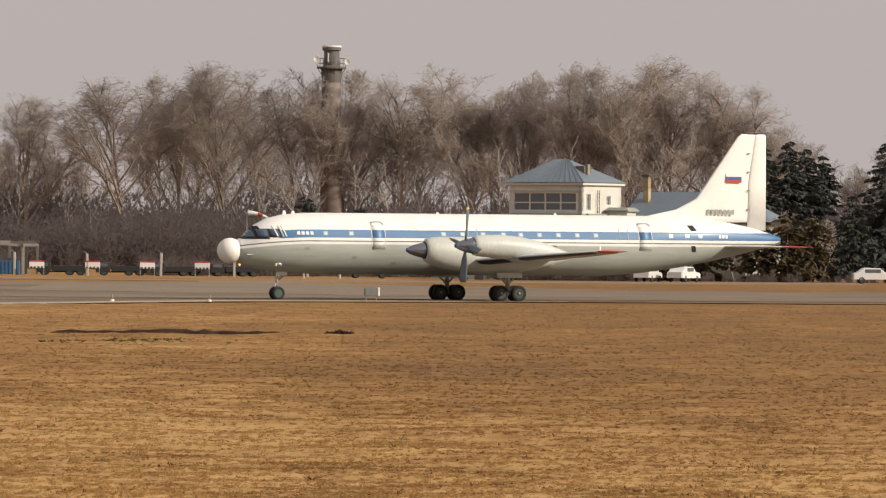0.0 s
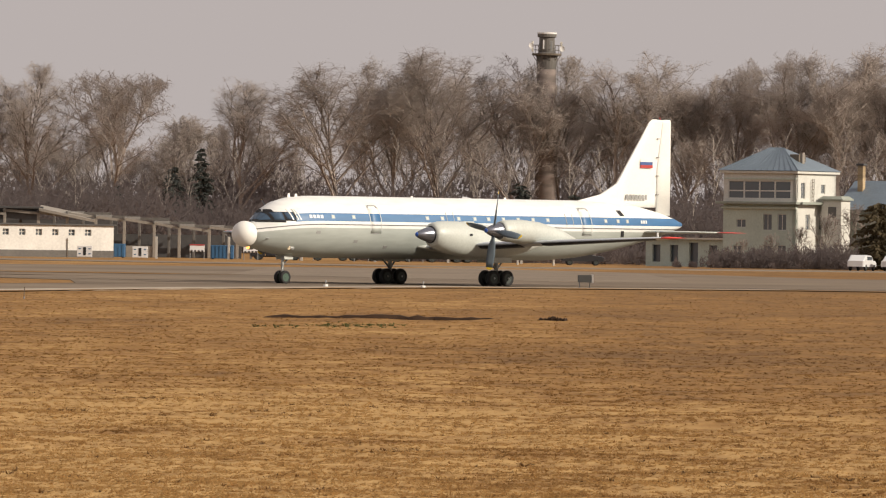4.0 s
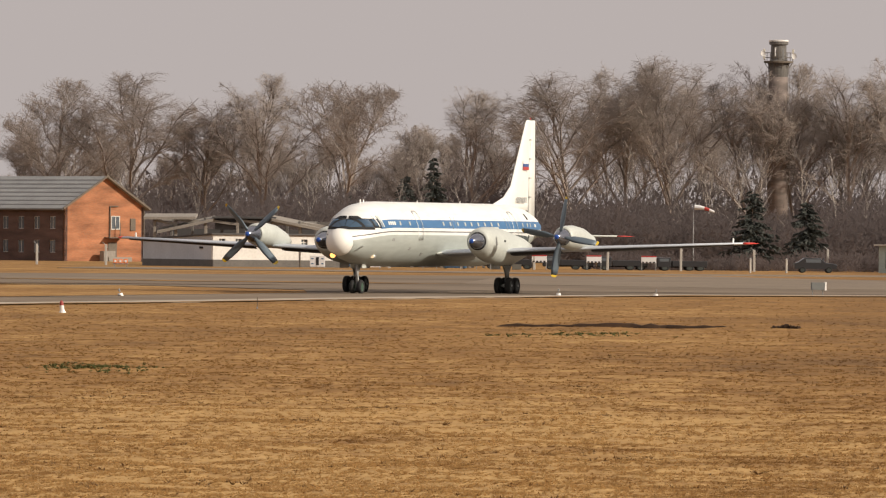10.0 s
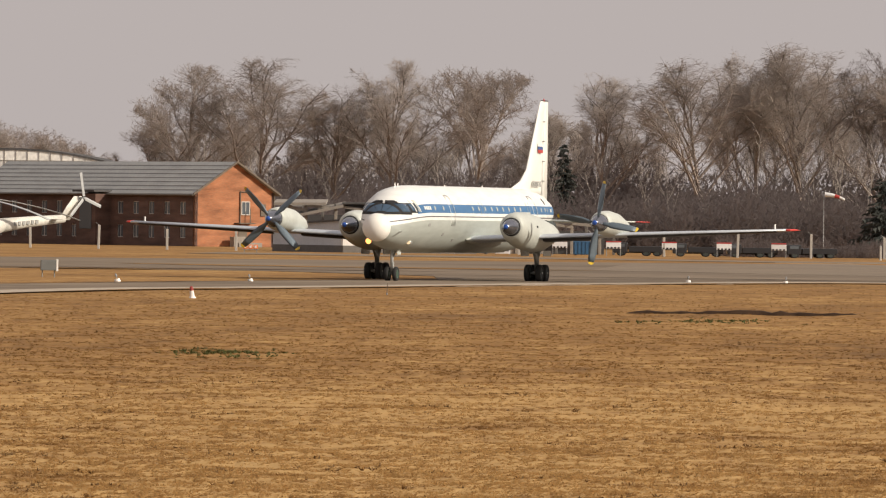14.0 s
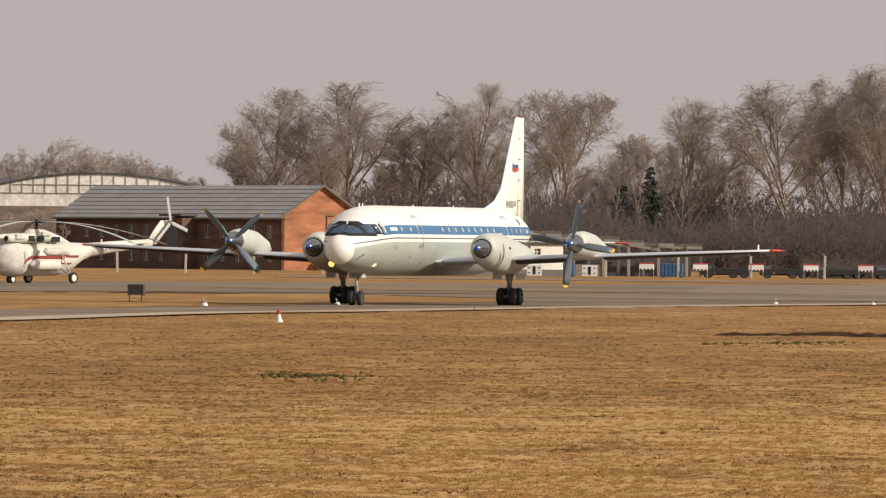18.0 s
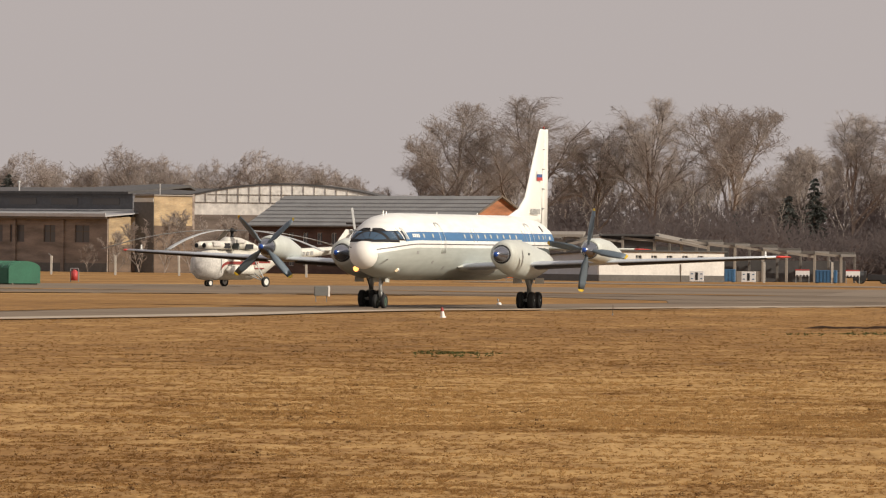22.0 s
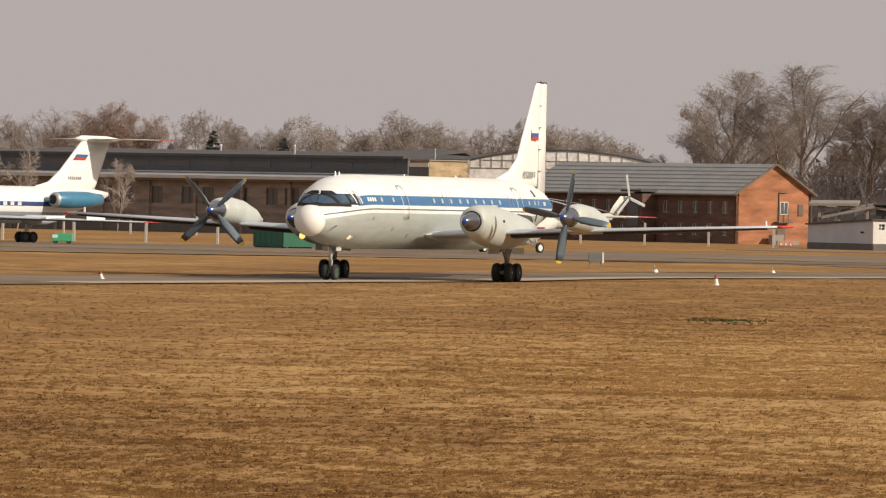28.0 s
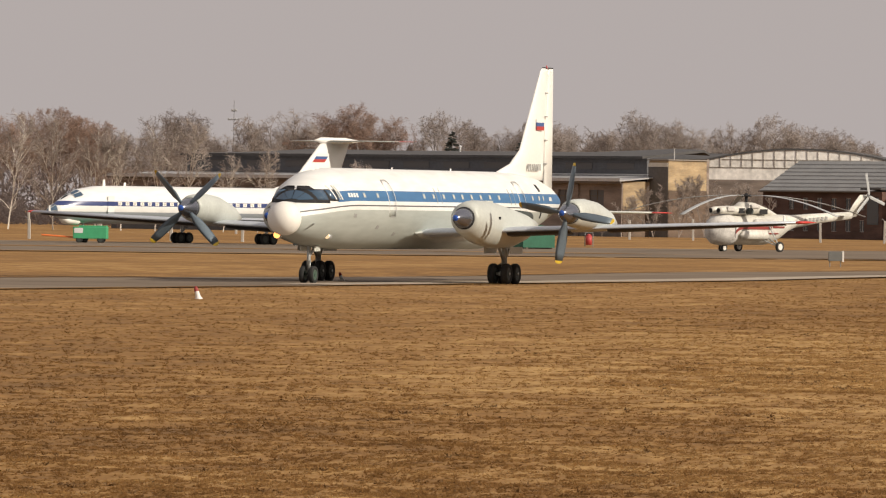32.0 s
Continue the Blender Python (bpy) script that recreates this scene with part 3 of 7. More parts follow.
    for s in (-1, 1):
        part("wing_root_fairing", loft(bmesh.new(), [ring_x(x, s * 1.45, z, ry, rz, 16) for x, z, ry, rz in ((-12.2, 2.22, 0.04, 0.04), (-12.9, 2.18, 0.22, 0.17), (-15, 2.12, 0.40, 0.32), (-18, 2.15, 0.36, 0.28), (-19.8, 2.2, 0.1, 0.1))]), M_GREYP, a, smooth=True)
        # inboard nacelle with the main gear
        part("engine_nacelle", loft(bmesh.new(), [ring_x(x, s * 4.46, z, ry, rz, 26) for x, z, ry, rz in (
            (-10.30, 2.93, 0.50, 0.50), (-10.33, 2.93, 0.59, 0.59), (-10.44, 2.92, 0.67, 0.69), (-10.85, 2.87, 0.73, 0.82), (-11.5, 2.80, 0.77, 0.93), (-12.4, 2.72, 0.79, 1.00), (-14.0, 2.60, 0.78, 1.02), (-15.8, 2.50, 0.74, 0.90), (-17.6, 2.55, 0.62, 0.62), (-19.3, 2.62, 0.25, 0.22))]),
             M_GREYP, a, "grey inboard engine nacelle", smooth=True)
        part("air_intake", revolve_x([(-10.27, 0.40, 0, 1), (-10.285, 0.50, 0, 1), (-10.31, 0.505, 0, 1)], s * 4.46, 2.93), M_DARK, a, "dark annular intake", smooth=True)
        SPINNING.append(propeller(a, -9.79, s * 4.46, 2.93, 0, blades=False))
        # outboard nacelle
        part("engine_nacelle", loft(bmesh.new(), [ring_x(x, s * 9.03, z, ry, rz, 26) for x, z, ry, rz in (
            (-11.38, 3.21, 0.47, 0.47), (-11.41, 3.21, 0.53, 0.53), (-11.6, 3.21, 0.58, 0.59), (-12.1, 3.20, 0.61, 0.64), (-13.0, 3.18, 0.62, 0.68), (-14.4, 3.12, 0.60, 0.62), (-16.0, 2.95, 0.48, 0.42), (-17.3, 2.78, 0.15, 0.10))]),
             M_GREYP, a, "grey outboard engine nacelle", smooth=True)
        part("air_intake", revolve_x([(-11.35, 0.38, 0, 1), (-11.365, 0.465, 0, 1), (-11.39, 0.47, 0, 1)], s * 9.03, 3.21), M_DARK, a, "dark annular intake", smooth=True)
        part("exhaust_scoop", loft(bmesh.new(), [ring_x(x, s * 9.03, z, ry, rz, 14) for x, z, ry, rz in ((-12.3, 2.72, 0.05, 0.05), (-12.5, 2.66, 0.22, 0.16), (-13.4, 2.62, 0.22, 0.16), (-13.6, 2.66, 0.12, 0.1))]), M_GREYP, a, smooth=True)
        propeller(a, -10.87, s * 9.03, 3.21, -9 if s > 0 else 43)
        for x, yy, rr, zc in ((-12.1, 9.03, 0.612, 3.20),):
            part("cowl_seam", loft(bmesh.new(), [ring_x(xx, s * yy, zc, rr, rr * 1.045, 26) for xx in (x + 0.010, x - 0.010)], cap=False), M_SEAMW, a, smooth=True)
        for x, dy, z in ((-11.6, 0.70, 2.75), (-12.8, 0.775, 2.95), (-13.6, 0.785, 2.35)):
            part("cowl_vent", boxes(((x, s * 4.46 + dy, z), (0.22, 0.03, 0.12))), M_DARK, a)
        part("exhaust_pipe", rods(((-17.0, s * 4.46, 3.02), (-18.6, s * 4.46, 3.0), 0.30, 0.26), n=16), M_DARKRIM, a, "sooty exhaust pipe", smooth=True)
        part("cowl_intake", boxes(((-13.2, s * 4.46, 3.62), (0.9, 0.3, 0.2)), bevel=0.05), M_GREYP, a)
        # main gear
        g = part("main_gear", rods(((-15.56, s * 4.46, 2.2), (-15.56, s * 4.46, 0.62), 0.13), ((-15.56, s * 4.46, 1.2), (-15.56, s * 4.46, 0.5), 0.09), ((-15.56, s * 4.46, 0.95), (-14.4, s * 4.46, 2.0), 0.06), ((-15.56, s * 4.46, 0.95), (-16.6, s * 4.46, 2.0), 0.05),
                                   ((-16.15, s * 4.46, 0.47), (-14.97, s * 4.46, 0.47), 0.10), ((-16.12, s * 4.46 - 0.48, 0.47), (-16.12, s * 4.46 + 0.48, 0.47), 0.06), ((-15.0, s * 4.46 - 0.48, 0.47), (-15.0, s * 4.46 + 0.48, 0.47), 0.06)), M_STRUT, a, "steel landing-gear leg", smooth=True)
        for dx in (-0.56, 0.56):
            for dy in (-0.31, 0.31):
                SPINNING.append(wheel(g, -15.56 + dx, s * 4.46 + dy, 0.465, 0.465, 0.30, rim=M_DARKRIM))
        for dy in (-0.62, 0.62):
            part("gear_door", boxes(((-15.4, s * 4.46 + dy, 1.52), (1.6, 0.03, 0.30), 0.0), bevel=0.01), M_GREYP, g)
    # nose gear
    g = part("nose_gear", rods(((-2.95, 0, 1.9), (-2.95, 0, 0.45), 0.085), ((-2.95, 0, 1.1), (-3.9, 0, 1.8), 0.05), ((-2.95, -0.28, 0.40), (-2.95, 0.28, 0.40), 0.05), ((-2.85, 0.12, 1.0), (-2.75, 0.12, 0.62), 0.035)), M_STRUT, a, "steel nose-gear leg", smooth=True)
    for dy in (-0.22, 0.22):
        SPINNING.append(wheel(g, -2.95, dy, 0.385, 0.385, 0.22))
    for dy in (-0.42, 0.42):
        part("gear_door", boxes(((-3.1, dy * 0.8, 1.52), (0.7, 0.03, 0.24)), bevel=0.01), M_GREYP, g)
    # taxi lamps under the nose
    for x, y, z, r, lens in ((-1.02, -0.70, 2.10, 0.15, M_LIGHTS), (-2.6, 1.02, 2.06, 0.11, M_LENS)):
        lp = part("landing_lamp", rods(((x - 0.2, y, z), (x + 0.10, y, z), r * 1.15)), M_STRUT, a, smooth=True)
        part("lens", rods(((x + 0.10, y, z), (x + 0.13, y, z), r)), lens, lp, "glowing lamp lens")
    part("pitot_tube", rods(((-1.2, 0.9, 2.6), (-0.6, 1.15, 2.6), 0.03)), M_STRUT, a)
    return a


airliner = build_airliner()

# ---- ground and taxiways ----
_rg = np.random.default_rng(21)
_waves = [(2 * math.pi / w * math.cos(a), 2 * math.pi / (w * 1.8) * math.sin(a), p, amp) for w, a, p, amp in
          zip(_rg.uniform(0.9, 7.0, 22), _rg.uniform(0, math.pi, 22), _rg.uniform(0, 6.28, 22), _rg.uniform(0.3, 1.0, 22))]


# the paving's edge towards the field
EDGE_X = [-92, -67.3, -54.4, -45.4, -33, -21, -10, 9, 60]
EDGE_Y = [134, 236, 306, 357, 395, 449, 483, 500, 507]


def fall(x, y):
    """How far the south leg of the taxiway and the land round it lie below the rest."""
    x, y = np.asarray(x, float), np.asarray(y, float)

    def ease(k):
        k = np.clip(k, 0, 1)
        return k * k * (3 - 2 * k)
    return 0.22 * ease((-34 - x) / 11.0) * np.clip((y - np.interp(x, EDGE_X, EDGE_Y) + 70) / 70.0, 0, 1) * ease((395 - y) / 40.0)


def relief(x, y):
    """Height of the rough field: small hummocks that die out towards the paving."""
    x, y = np.asarray(x, float), np.asarray(y, float)
    z = sum(amp * np.sin(kx * x + ky * y + p) for kx, ky, p, amp in _waves) / 22.0
    edge = np.interp(x, EDGE_X, EDGE_Y)
    fade = np.clip((edge - 14 - y) / 30.0, 0, 1) * np.clip((y - 22) / 15.0, 0, 1) * np.clip((x + 84) / 10.0, 0, 1) * np.clip((54 - x) / 10.0, 0, 1)
    return 0.20 * z * fade - fall(x, y)


gx = np.concatenate([[-2600, -900, -300, -120], np.arange(-86, 56, 0.95), [120, 300, 900, 2600]])
gy = np.concatenate([[-400, -100, 0], 22 * 1.0042 ** np.arange(0, 745), [560, 700, 900, 1200, 1800, 4600]])
GX, GY = np.meshgrid(gx, gy)
GZ = relief(GX, GY)
nx_, ny_ = len(gx), len(gy)
idx = np.arange(nx_ * ny_).reshape(ny_, nx_)
quads = np.stack([idx[:-1, :-1], idx[:-1, 1:], idx[1:, 1:], idx[1:, :-1]], -1).reshape(-1, 4)
ground_me = bpy.data.meshes.new("ground")
ground_me.from_pydata(np.stack([GX, GY, GZ], -1).reshape(-1, 3).tolist(), [], quads.tolist())
ground_me.materials.append(M_GROUND)
for poly in ground_me.polygons:
    poly.use_smooth = True
tagged(new("ground", ground_me), "flat airfield of dry straw-coloured mown grass", "ground", kind="structure")


def slab(name, outline, z, material, label, category):
    bm = bmesh.new()
    top = [bm.verts.new((x, y, z)) for x, y in outline]
    low = [bm.verts.new((x, y, -0.05)) for x, y in outline]
    bm.faces.new(top)
    n = len(outline)
    for i in range(n):
        bm.faces.new((top[i], low[i], low[(i + 1) % n], top[(i + 1) % n]))
    return tagged(part(name, bm, material), label, category, kind="structure")


slab("taxiway_main", [(140, 520), (60, 507), (9, 500), (-10, 483), (-21, 449), (-33, 395), (-47, 400), (-38, 448), (-31, 478),
                      (-33, 505), (-45, 535), (-62, 533), (-85, 510), (-110, 495), (-170, 480), (-260, 470), (-260, 640), (-170, 645), (-110, 655), (-60, 695), (-12, 735), (2, 700), (14, 650), (60, 640), (140, 640)],
     0.03, M_ASPHALT, "worn grey concrete taxiway and apron", "taxiway")


def lane(name, near, far, z, material, label, category):
    """Paving between two lines that follows the fall of the land."""
    V, F = [], []
    n, m = 40, 8
    cuts = []
    for line in (near, far):
        k = np.linspace(0, len(line) - 1, n + 1)
        cuts.append([np.interp(k, range(len(line)), [p[c] for p in line]) for c in (0, 1)])
    (x0, y0), (x1, y1) = cuts
    for i in range(n + 1):
        for j in range(m + 1):
            x, y = x0[i] + (x1[i] - x0[i]) * j / m, y0[i] + (y1[i] - y0[i]) * j / m
            V.append((x, y, z - float(fall(x, y))))
    for i in range(n):
        for j in range(m):
            o = i * (m + 1) + j
            F.append((o, o + 1, o + m + 2, o + m + 1))
    me = bpy.data.meshes.new(name)
    me.from_pydata(V, [], F)
    me.materials.append(material)
    return tagged(new(name, me), label, category, kind="structure")


lane("taxiway_south", [(-33, 395), (-45.4, 357), (-54.4, 306), (-67.3, 236), (-92, 134)], [(-47, 400), (-59.5, 361), (-73.3, 314.8), (-88.3, 223.8), (-113, 133)], 0.03, M_ASPHALT, "worn grey concrete taxiway", "taxiway")
lane("taxiway_edge_strip", [(-33, 395.5), (-45.4, 357.5), (-54.4, 306.5)], [(-36.4, 397), (-48.9, 361), (-58, 309)], 0.045, M_EDGE, "pale worn edge of the taxiway", "pavement")
slab("concrete_patch", [(-28, 590), (-6, 560), (3, 575), (0, 690), (-14, 745), (-30, 700)], 0.04, M_PALE, "pale concrete panel in the apron", "pavement")
slab("perimeter_track", [(-75, 800), (-20, 760), (40, 800), (40, 830), (-20, 790), (-75, 835)], 0.04, M_PALE, "pale strip of perimeter track", "road")
slab("taxiway_edge_strip", [(8, 500.5), (-10, 483.5), (-21, 449.5), (-33, 395.5), (-36.4, 397), (-24, 453), (-12, 491), (8, 507)], 0.045, M_EDGE, "pale worn edge of the taxiway", "pavement")


def fringe(name, line, z, width, material, label, seed, ends=0.15):
    """A ragged band along a line: grass creeping over the paving, or worn paving."""
    rng = random.Random(seed)
    pts = []
    for (x0, y0), (x1, y1) in zip(line, line[1:]):
        n = max(2, int(math.hypot(x1 - x0, y1 - y0) / 1.6))
        pts += [(x0 + (x1 - x0) * i / n, y0 + (y1 - y0) * i / n) for i in range(n)]
    bm = bmesh.new()
    lo, hi = [], []
    a = b = 0.5
    for i, (x, y) in enumerate(pts):
        a = 0.75 * a + 0.25 * rng.uniform(-0.4, 1.5)
        b = 0.75 * b + 0.25 * rng.uniform(-0.4, 1.5)
        q = min(1, i * ends, (len(pts) - 1 - i) * ends) + 0.02
        lo.append(bm.verts.new((x, y - width * q * max(0.05, a), z - float(fall(x, y)))))
        hi.append(bm.verts.new((x, y + width * q * max(0.05, b), z - float(fall(x, y)))))
    for i in range(len(pts) - 1):
        bm.faces.new((lo[i], lo[i + 1], hi[i + 1], hi[i]))
    return tagged(part(name, bm, material), label, "ground", kind="structure")


fringe("grass_margin", [(60, 508), (9, 501), (-10, 484), (-21, 450), (-33, 396), (-45.4, 358), (-54.4, 307), (-67.3, 237)], 0.050, 3.2, M_GROUND, "ragged dry grass margin over the paving edge", 1)
fringe("grass_margin", [(-31, 478), (-38, 448), (-47, 400), (-59.5, 361), (-73.3, 315), (-88.3, 224)], 0.050, 3.0, M_GROUND, "ragged dry grass margin over the paving edge", 2)
fringe("grass_margin", [(-260, 471), (-170, 481), (-110, 496), (-85, 511), (-62, 534), (-45, 536)], 0.050, 4.0, M_GROUND, "ragged dry grass margin over the paving edge", 3)
fringe("grass_island", [(-150, 560), (-118, 566), (-96, 566), (-70, 572)], 0.052, 7.0, M_GROUND, "narrow strip of dry grass in the apron", 4)
fringe("grass_island", [(-62, 600), (-40, 585), (-24, 582)], 0.052, 9.0, M_GROUND, "narrow strip of dry grass in the apron", 5)
fringe("bare_dirt", [(-66, 541), (-46, 549), (-38, 550), (-31, 548)], 0.058, 9.0, M_DIRT, "dark mottled strip of bare dirt in the grass", 9)
fringe("worn_streak", [(-40, 520), (-15, 512), (20, 520), (60, 528)], 0.048, 3.0, M_PALE, "pale worn streak along the taxiway", 6)
fringe("tyre_stain", [(-36, 452), (-26, 482), (-12, 506), (20, 518), (70, 524)], 0.056, 1.6, M_STAIN, "dark tyre-stained streak on the taxiway", 7)
fringe("tyre_stain", [(-79.7, 285), (-66, 344), (-53.2, 380), (-42, 424), (-34, 456)], 0.056, 1.2, M_STAIN, "dark tyre-stained streak on the taxiway", 8)

# ---- near grass, in tufts ----


def clumps(name, x, y, blades, height, radius, material, label, seed):
    """Fans of leaning blades that share their root, one fan a clump."""
    rng = np.random.default_rng(seed)
    keep = y < np.interp(x, EDGE_X, EDGE_Y) - 1.5
    x, y = x[keep], y[keep]
    n = len(x)
    R = radius * (0.5 + rng.random(n))
    H = height * (0.35 + 1.0 * rng.random(n) ** 1.5)
    v = np.empty((n, 1 + 2 * blades, 3))
    root = np.stack([x, y, relief(x, y)], 1)
    v[:, 0] = root + np.array([0, 0, -0.01])
    a0 = rng.random(n) * 6.28
    for k in range(blades):
        a = a0 + 6.28 * k / blades + rng.normal(0, 0.4, n)
        b = a + rng.uniform(0.3, 1.0, n)
        q = R * rng.uniform(0.25, 0.8, n)
        t = R * rng.uniform(0.4, 1.5, n)
        v[:, 1 + 2 * k] = root + np.stack([q * np.cos(a), q * np.sin(a), H * rng.uniform(0.0, 0.35, n)], 1)
        v[:, 2 + 2 * k] = root + np.stack([t * np.cos(b), t * np.sin(b), H * rng.uniform(0.5, 1.1, n)], 1)
    base = (np.arange(n) * (1 + 2 * blades))[:, None]
    tri = np.stack([np.stack([base[:, 0], base[:, 0] + 1 + 2 * k, base[:, 0] + 2 + 2 * k], 1) for k in range(blades)], 1).reshape(-1)
    me = bpy.data.meshes.new(name)
    me.vertices.add(n * (1 + 2 * blades))
    me.vertices.foreach_set("co", v.reshape(-1))
    me.loops.add(len(tri))
    me.loops.foreach_set("vertex_index", tri)
    me.polygons.add(len(tri) // 3)
    me.polygons.foreach_set("loop_start", np.arange(0, len(tri), 3))
    me.update(calc_edges=True)
    me.materials.append(material)
    return tagged(new(name, me), label, "grass", kind="stuff")


def sector(count, cx, cy, b0, b1, d0, d1, seed):
    """Points of a sector of the field, thinning with the square of the distance."""
    rng = np.random.default_rng(seed)
    d = 1.0 / (1.0 / d0 + rng.random(count) * (1.0 / d1 - 1.0 / d0))
    u = rng.random(count)
    keep = rng.random(count) < np.minimum(1.0, np.minimum(u, 1 - u) / 0.22)
    d, b = d[keep], np.radians(b0 + (b1 - b0) * u[keep])
    return cx + d * np.sin(b), cy + d * np.cos(b)


for k, (n_, cx_, cy_, b0_, b1_, d0_) in enumerate(((100000, 0, 0, -9.2, 5.6, 90), (100000, 6.8, -59.6, -14.4, -0.6, 90))):
    clumps("dry_grass", *sector(n_, cx_, cy_, b0_, b1_, d0_, 480, 31 + k), 6, 0.033, 0.066, M_GRASS, "dry straw-coloured mown grass in low clumps", 3 + k)

# single withered weeds, and short rows of stalks that draw dark streaks
M_WITHER = mat("withered_stalks", (0.165, 0.098, 0.045), 0.95, vary=0.35, scale=0.5, fine=6)
M_WITHER.node_tree.nodes["Principled BSDF"].inputs["Specular IOR Level"].default_value = 0.1
for k, (n_, cx_, cy_, b0_, b1_) in enumerate(((330, 0, 0, -9.2, 5.6), (330, 6.8, -59.6, -14.4, -0.6))):
    wx_, wy_ = sector(n_, cx_, cy_, b0_, b1_, 92, 270, 91 + k)
    rg_ = np.random.default_rng(95 + k)
    m_ = rg_.integers(1, 16, len(wx_)) * (rg_.random(len(wx_)) < 0.6) + 1
    long_ = np.repeat(rg_.uniform(0.15, 0.9, len(wx_)) * (1 + wy_ / 300.0), m_)
    wx_, wy_ = np.repeat(wx_, m_) + long_ * rg_.standard_normal(m_.sum()) * 0.6, np.repeat(wy_, m_) + 0.35 * rg_.standard_normal(m_.sum())
    clumps("withered_grass", wx_, wy_, 6, 0.045, 0.055, M_WITHER, "dark withered stalks scattered in the dry grass", 97 + k)

# fresh green in the dry field: uneven clusters of low clumps
for k, (px_, py_, pw_, pd_, pn_) in enumerate(((-18.4, 202, 1.1, 8, 150), (-17.0, 200, 0.65, 7, 30), (-9.3, 283, 1.9, 10, 130), (-12.2, 279, 1.1, 8, 30))):
    rg_ = np.random.default_rng(60 + k)
    clumps("green_grass", px_ + pw_ * 0.5 * rg_.standard_normal(pn_), py_ + pd_ * 0.35 * rg_.standard_normal(pn_), 7, 0.075, 0.085, M_GREEN, "patch of fresh green grass in the dry field", 70 + k)

# dark turned earth
for x0, x1, y0, y1 in ((-13.3, -5.1, 307, 311), (-3.7, -2.65, 310, 313)):
    bm = bmesh.new()
    rng = random.Random(8)
    n = 26
    rings = []
    for i in range(n + 1):
        k = i / n
        x, h, d = x0 + (x1 - x0) * k, (0.04 + 0.07 * rng.random()) * (0.3 + math.sin(math.pi * min(1, max(0, k))) ** 0.4), (0.5 + 0.5 * rng.random()) * (y1 - y0) / 2
        yc = (y0 + y1) / 2 + rng.uniform(-0.4, 0.4)
        rings.append([(x, yc - d, -0.1), (x, yc - d * 0.8, h), (x, yc + d * 0.4, h * 1.1), (x, yc + d, -0.1)])
    loft(bm, rings, cap=False, closed=False)
    tagged(part("earth_strip", bm, M_SOIL, smooth=True), "low ridge of dark turned earth in the dry grass", "earth")

# ---- markers and small airfield fixtures ----
M_MARKW = mat("marker_white", (0.75, 0.73, 0.70), 0.6, vary=0.12)
M_MARKR = mat("marker_red", (0.28, 0.035, 0.03), 0.6, vary=0.15)
M_LAMPG = mat("lamp_grey", (0.25, 0.25, 0.25), 0.5, vary=0.15)
M_WOODSTAKE = mat("grey_wooden_stake", (0.16, 0.12, 0.085), 0.9, vary=0.2)
M_BOXG = mat("cabinet_grey", (0.14, 0.145, 0.14), 0.6, vary=0.12)


def edge_lamp(x, y, s=1.0, red=False, tilt=0.0):
    t = thing("edge_marker", "small white taxiway edge marker with a red cap" if red else "small white taxiway edge lamp in the grass", "edge marker", "taxiway edge markers", at=pose(x, y, -float(fall(x, y)), 0, tilt, 0))
    bm = bmesh.new()
    rod(bm, (0, 0, -0.02), (0, 0, (0.06 if red else 0.16) * s), 0.15 * s, 0.12 * s, 12)
    part("base", bm, M_MARKW, t)
    if red:
        part("cone", rods(((0, 0, 0.05 * s), (0, 0, 0.30 * s), 0.10 * s, 0.075 * s)), M_MARKW, t, "white sleeve")
        bm = bmesh.new()
        rod(bm, (0, 0, 0.29 * s), (0, 0, 0.43 * s), 0.085 * s, 0.065 * s, 12)
        rod(bm, (0, 0, 0.43 * s), (0, 0, 0.48 * s), 0.065 * s, 0.02 * s, 12)
        part("cap", bm, M_MARKR, t, "dull red cap")
    else:
        part("stem", rods(((0, 0, 0.2 * s), (0, 0, 0.30 * s), 0.03 * s)), M_LAMPG, t)
        part("lens", rods(((0, 0, 0.29 * s), (0, 0, 0.40 * s), 0.06 * s, 0.03 * s)), M_LAMPG, t)
    return t


for x, y, s, red, tilt in ((-17.2, 475, 1.0, False, 0), (-12.0, 478, 1.0, False, 4), (-32.1, 345, 1.0, True, -6), (-43.2, 425, 1.1, False, -16), (-38.0, 440, 1.0, False, -14), (-45.85, 226, 0.92, True, -15), (-58.45, 330, 0.9, True, -18)):
    edge_lamp(x, y, s, red, tilt)
stake = thing("marker_stake", "thin weathered wooden stake in the dry grass", "stake", at=pose(-26.3, 372, 0, 0, 3, 0))
part("shaft", rods(((0, 0, -0.05), (0, 0, 0.5), 0.022, 0.016), n=6), M_WOODSTAKE, stake)
part("peg", rods(((0, 0, 0.0), (0, 0, 0.09), 0.035, 0.03), n=8), M_LAMPG, stake)


def sign_box(x, y, name, w, h, label):
    t = thing(name, label, "sign box", at=pose(x, y, 0, 0, 0, 12))
    part("cabinet", boxes(((0, 0, 0.35 + h / 2), (w, 0.35, h)), bevel=0.02), M_BOXG, t)
    part("face", boxes(((w / 2 + 0.05, 0, 0.35 + h / 2), (0.10, 0.38, h * 1.15)), bevel=0.01), M_MARKW, t, "white end panel")
    for dx in (-w / 2 + 0.08, w / 2 - 0.08):
        part("leg", rods(((dx, 0, 0), (dx, 0, 0.4), 0.03)), M_LAMPG, t)
    return t


sign_box(-49.9, 455, "guidance_box", 0.8, 0.55, "grey airfield guidance box with a white end panel on legs")
sign_box(-3.3, 497, "guidance_sign", 0.75, 0.42, "small grey airfield sign box beside a white post")


# ---- buildings ----


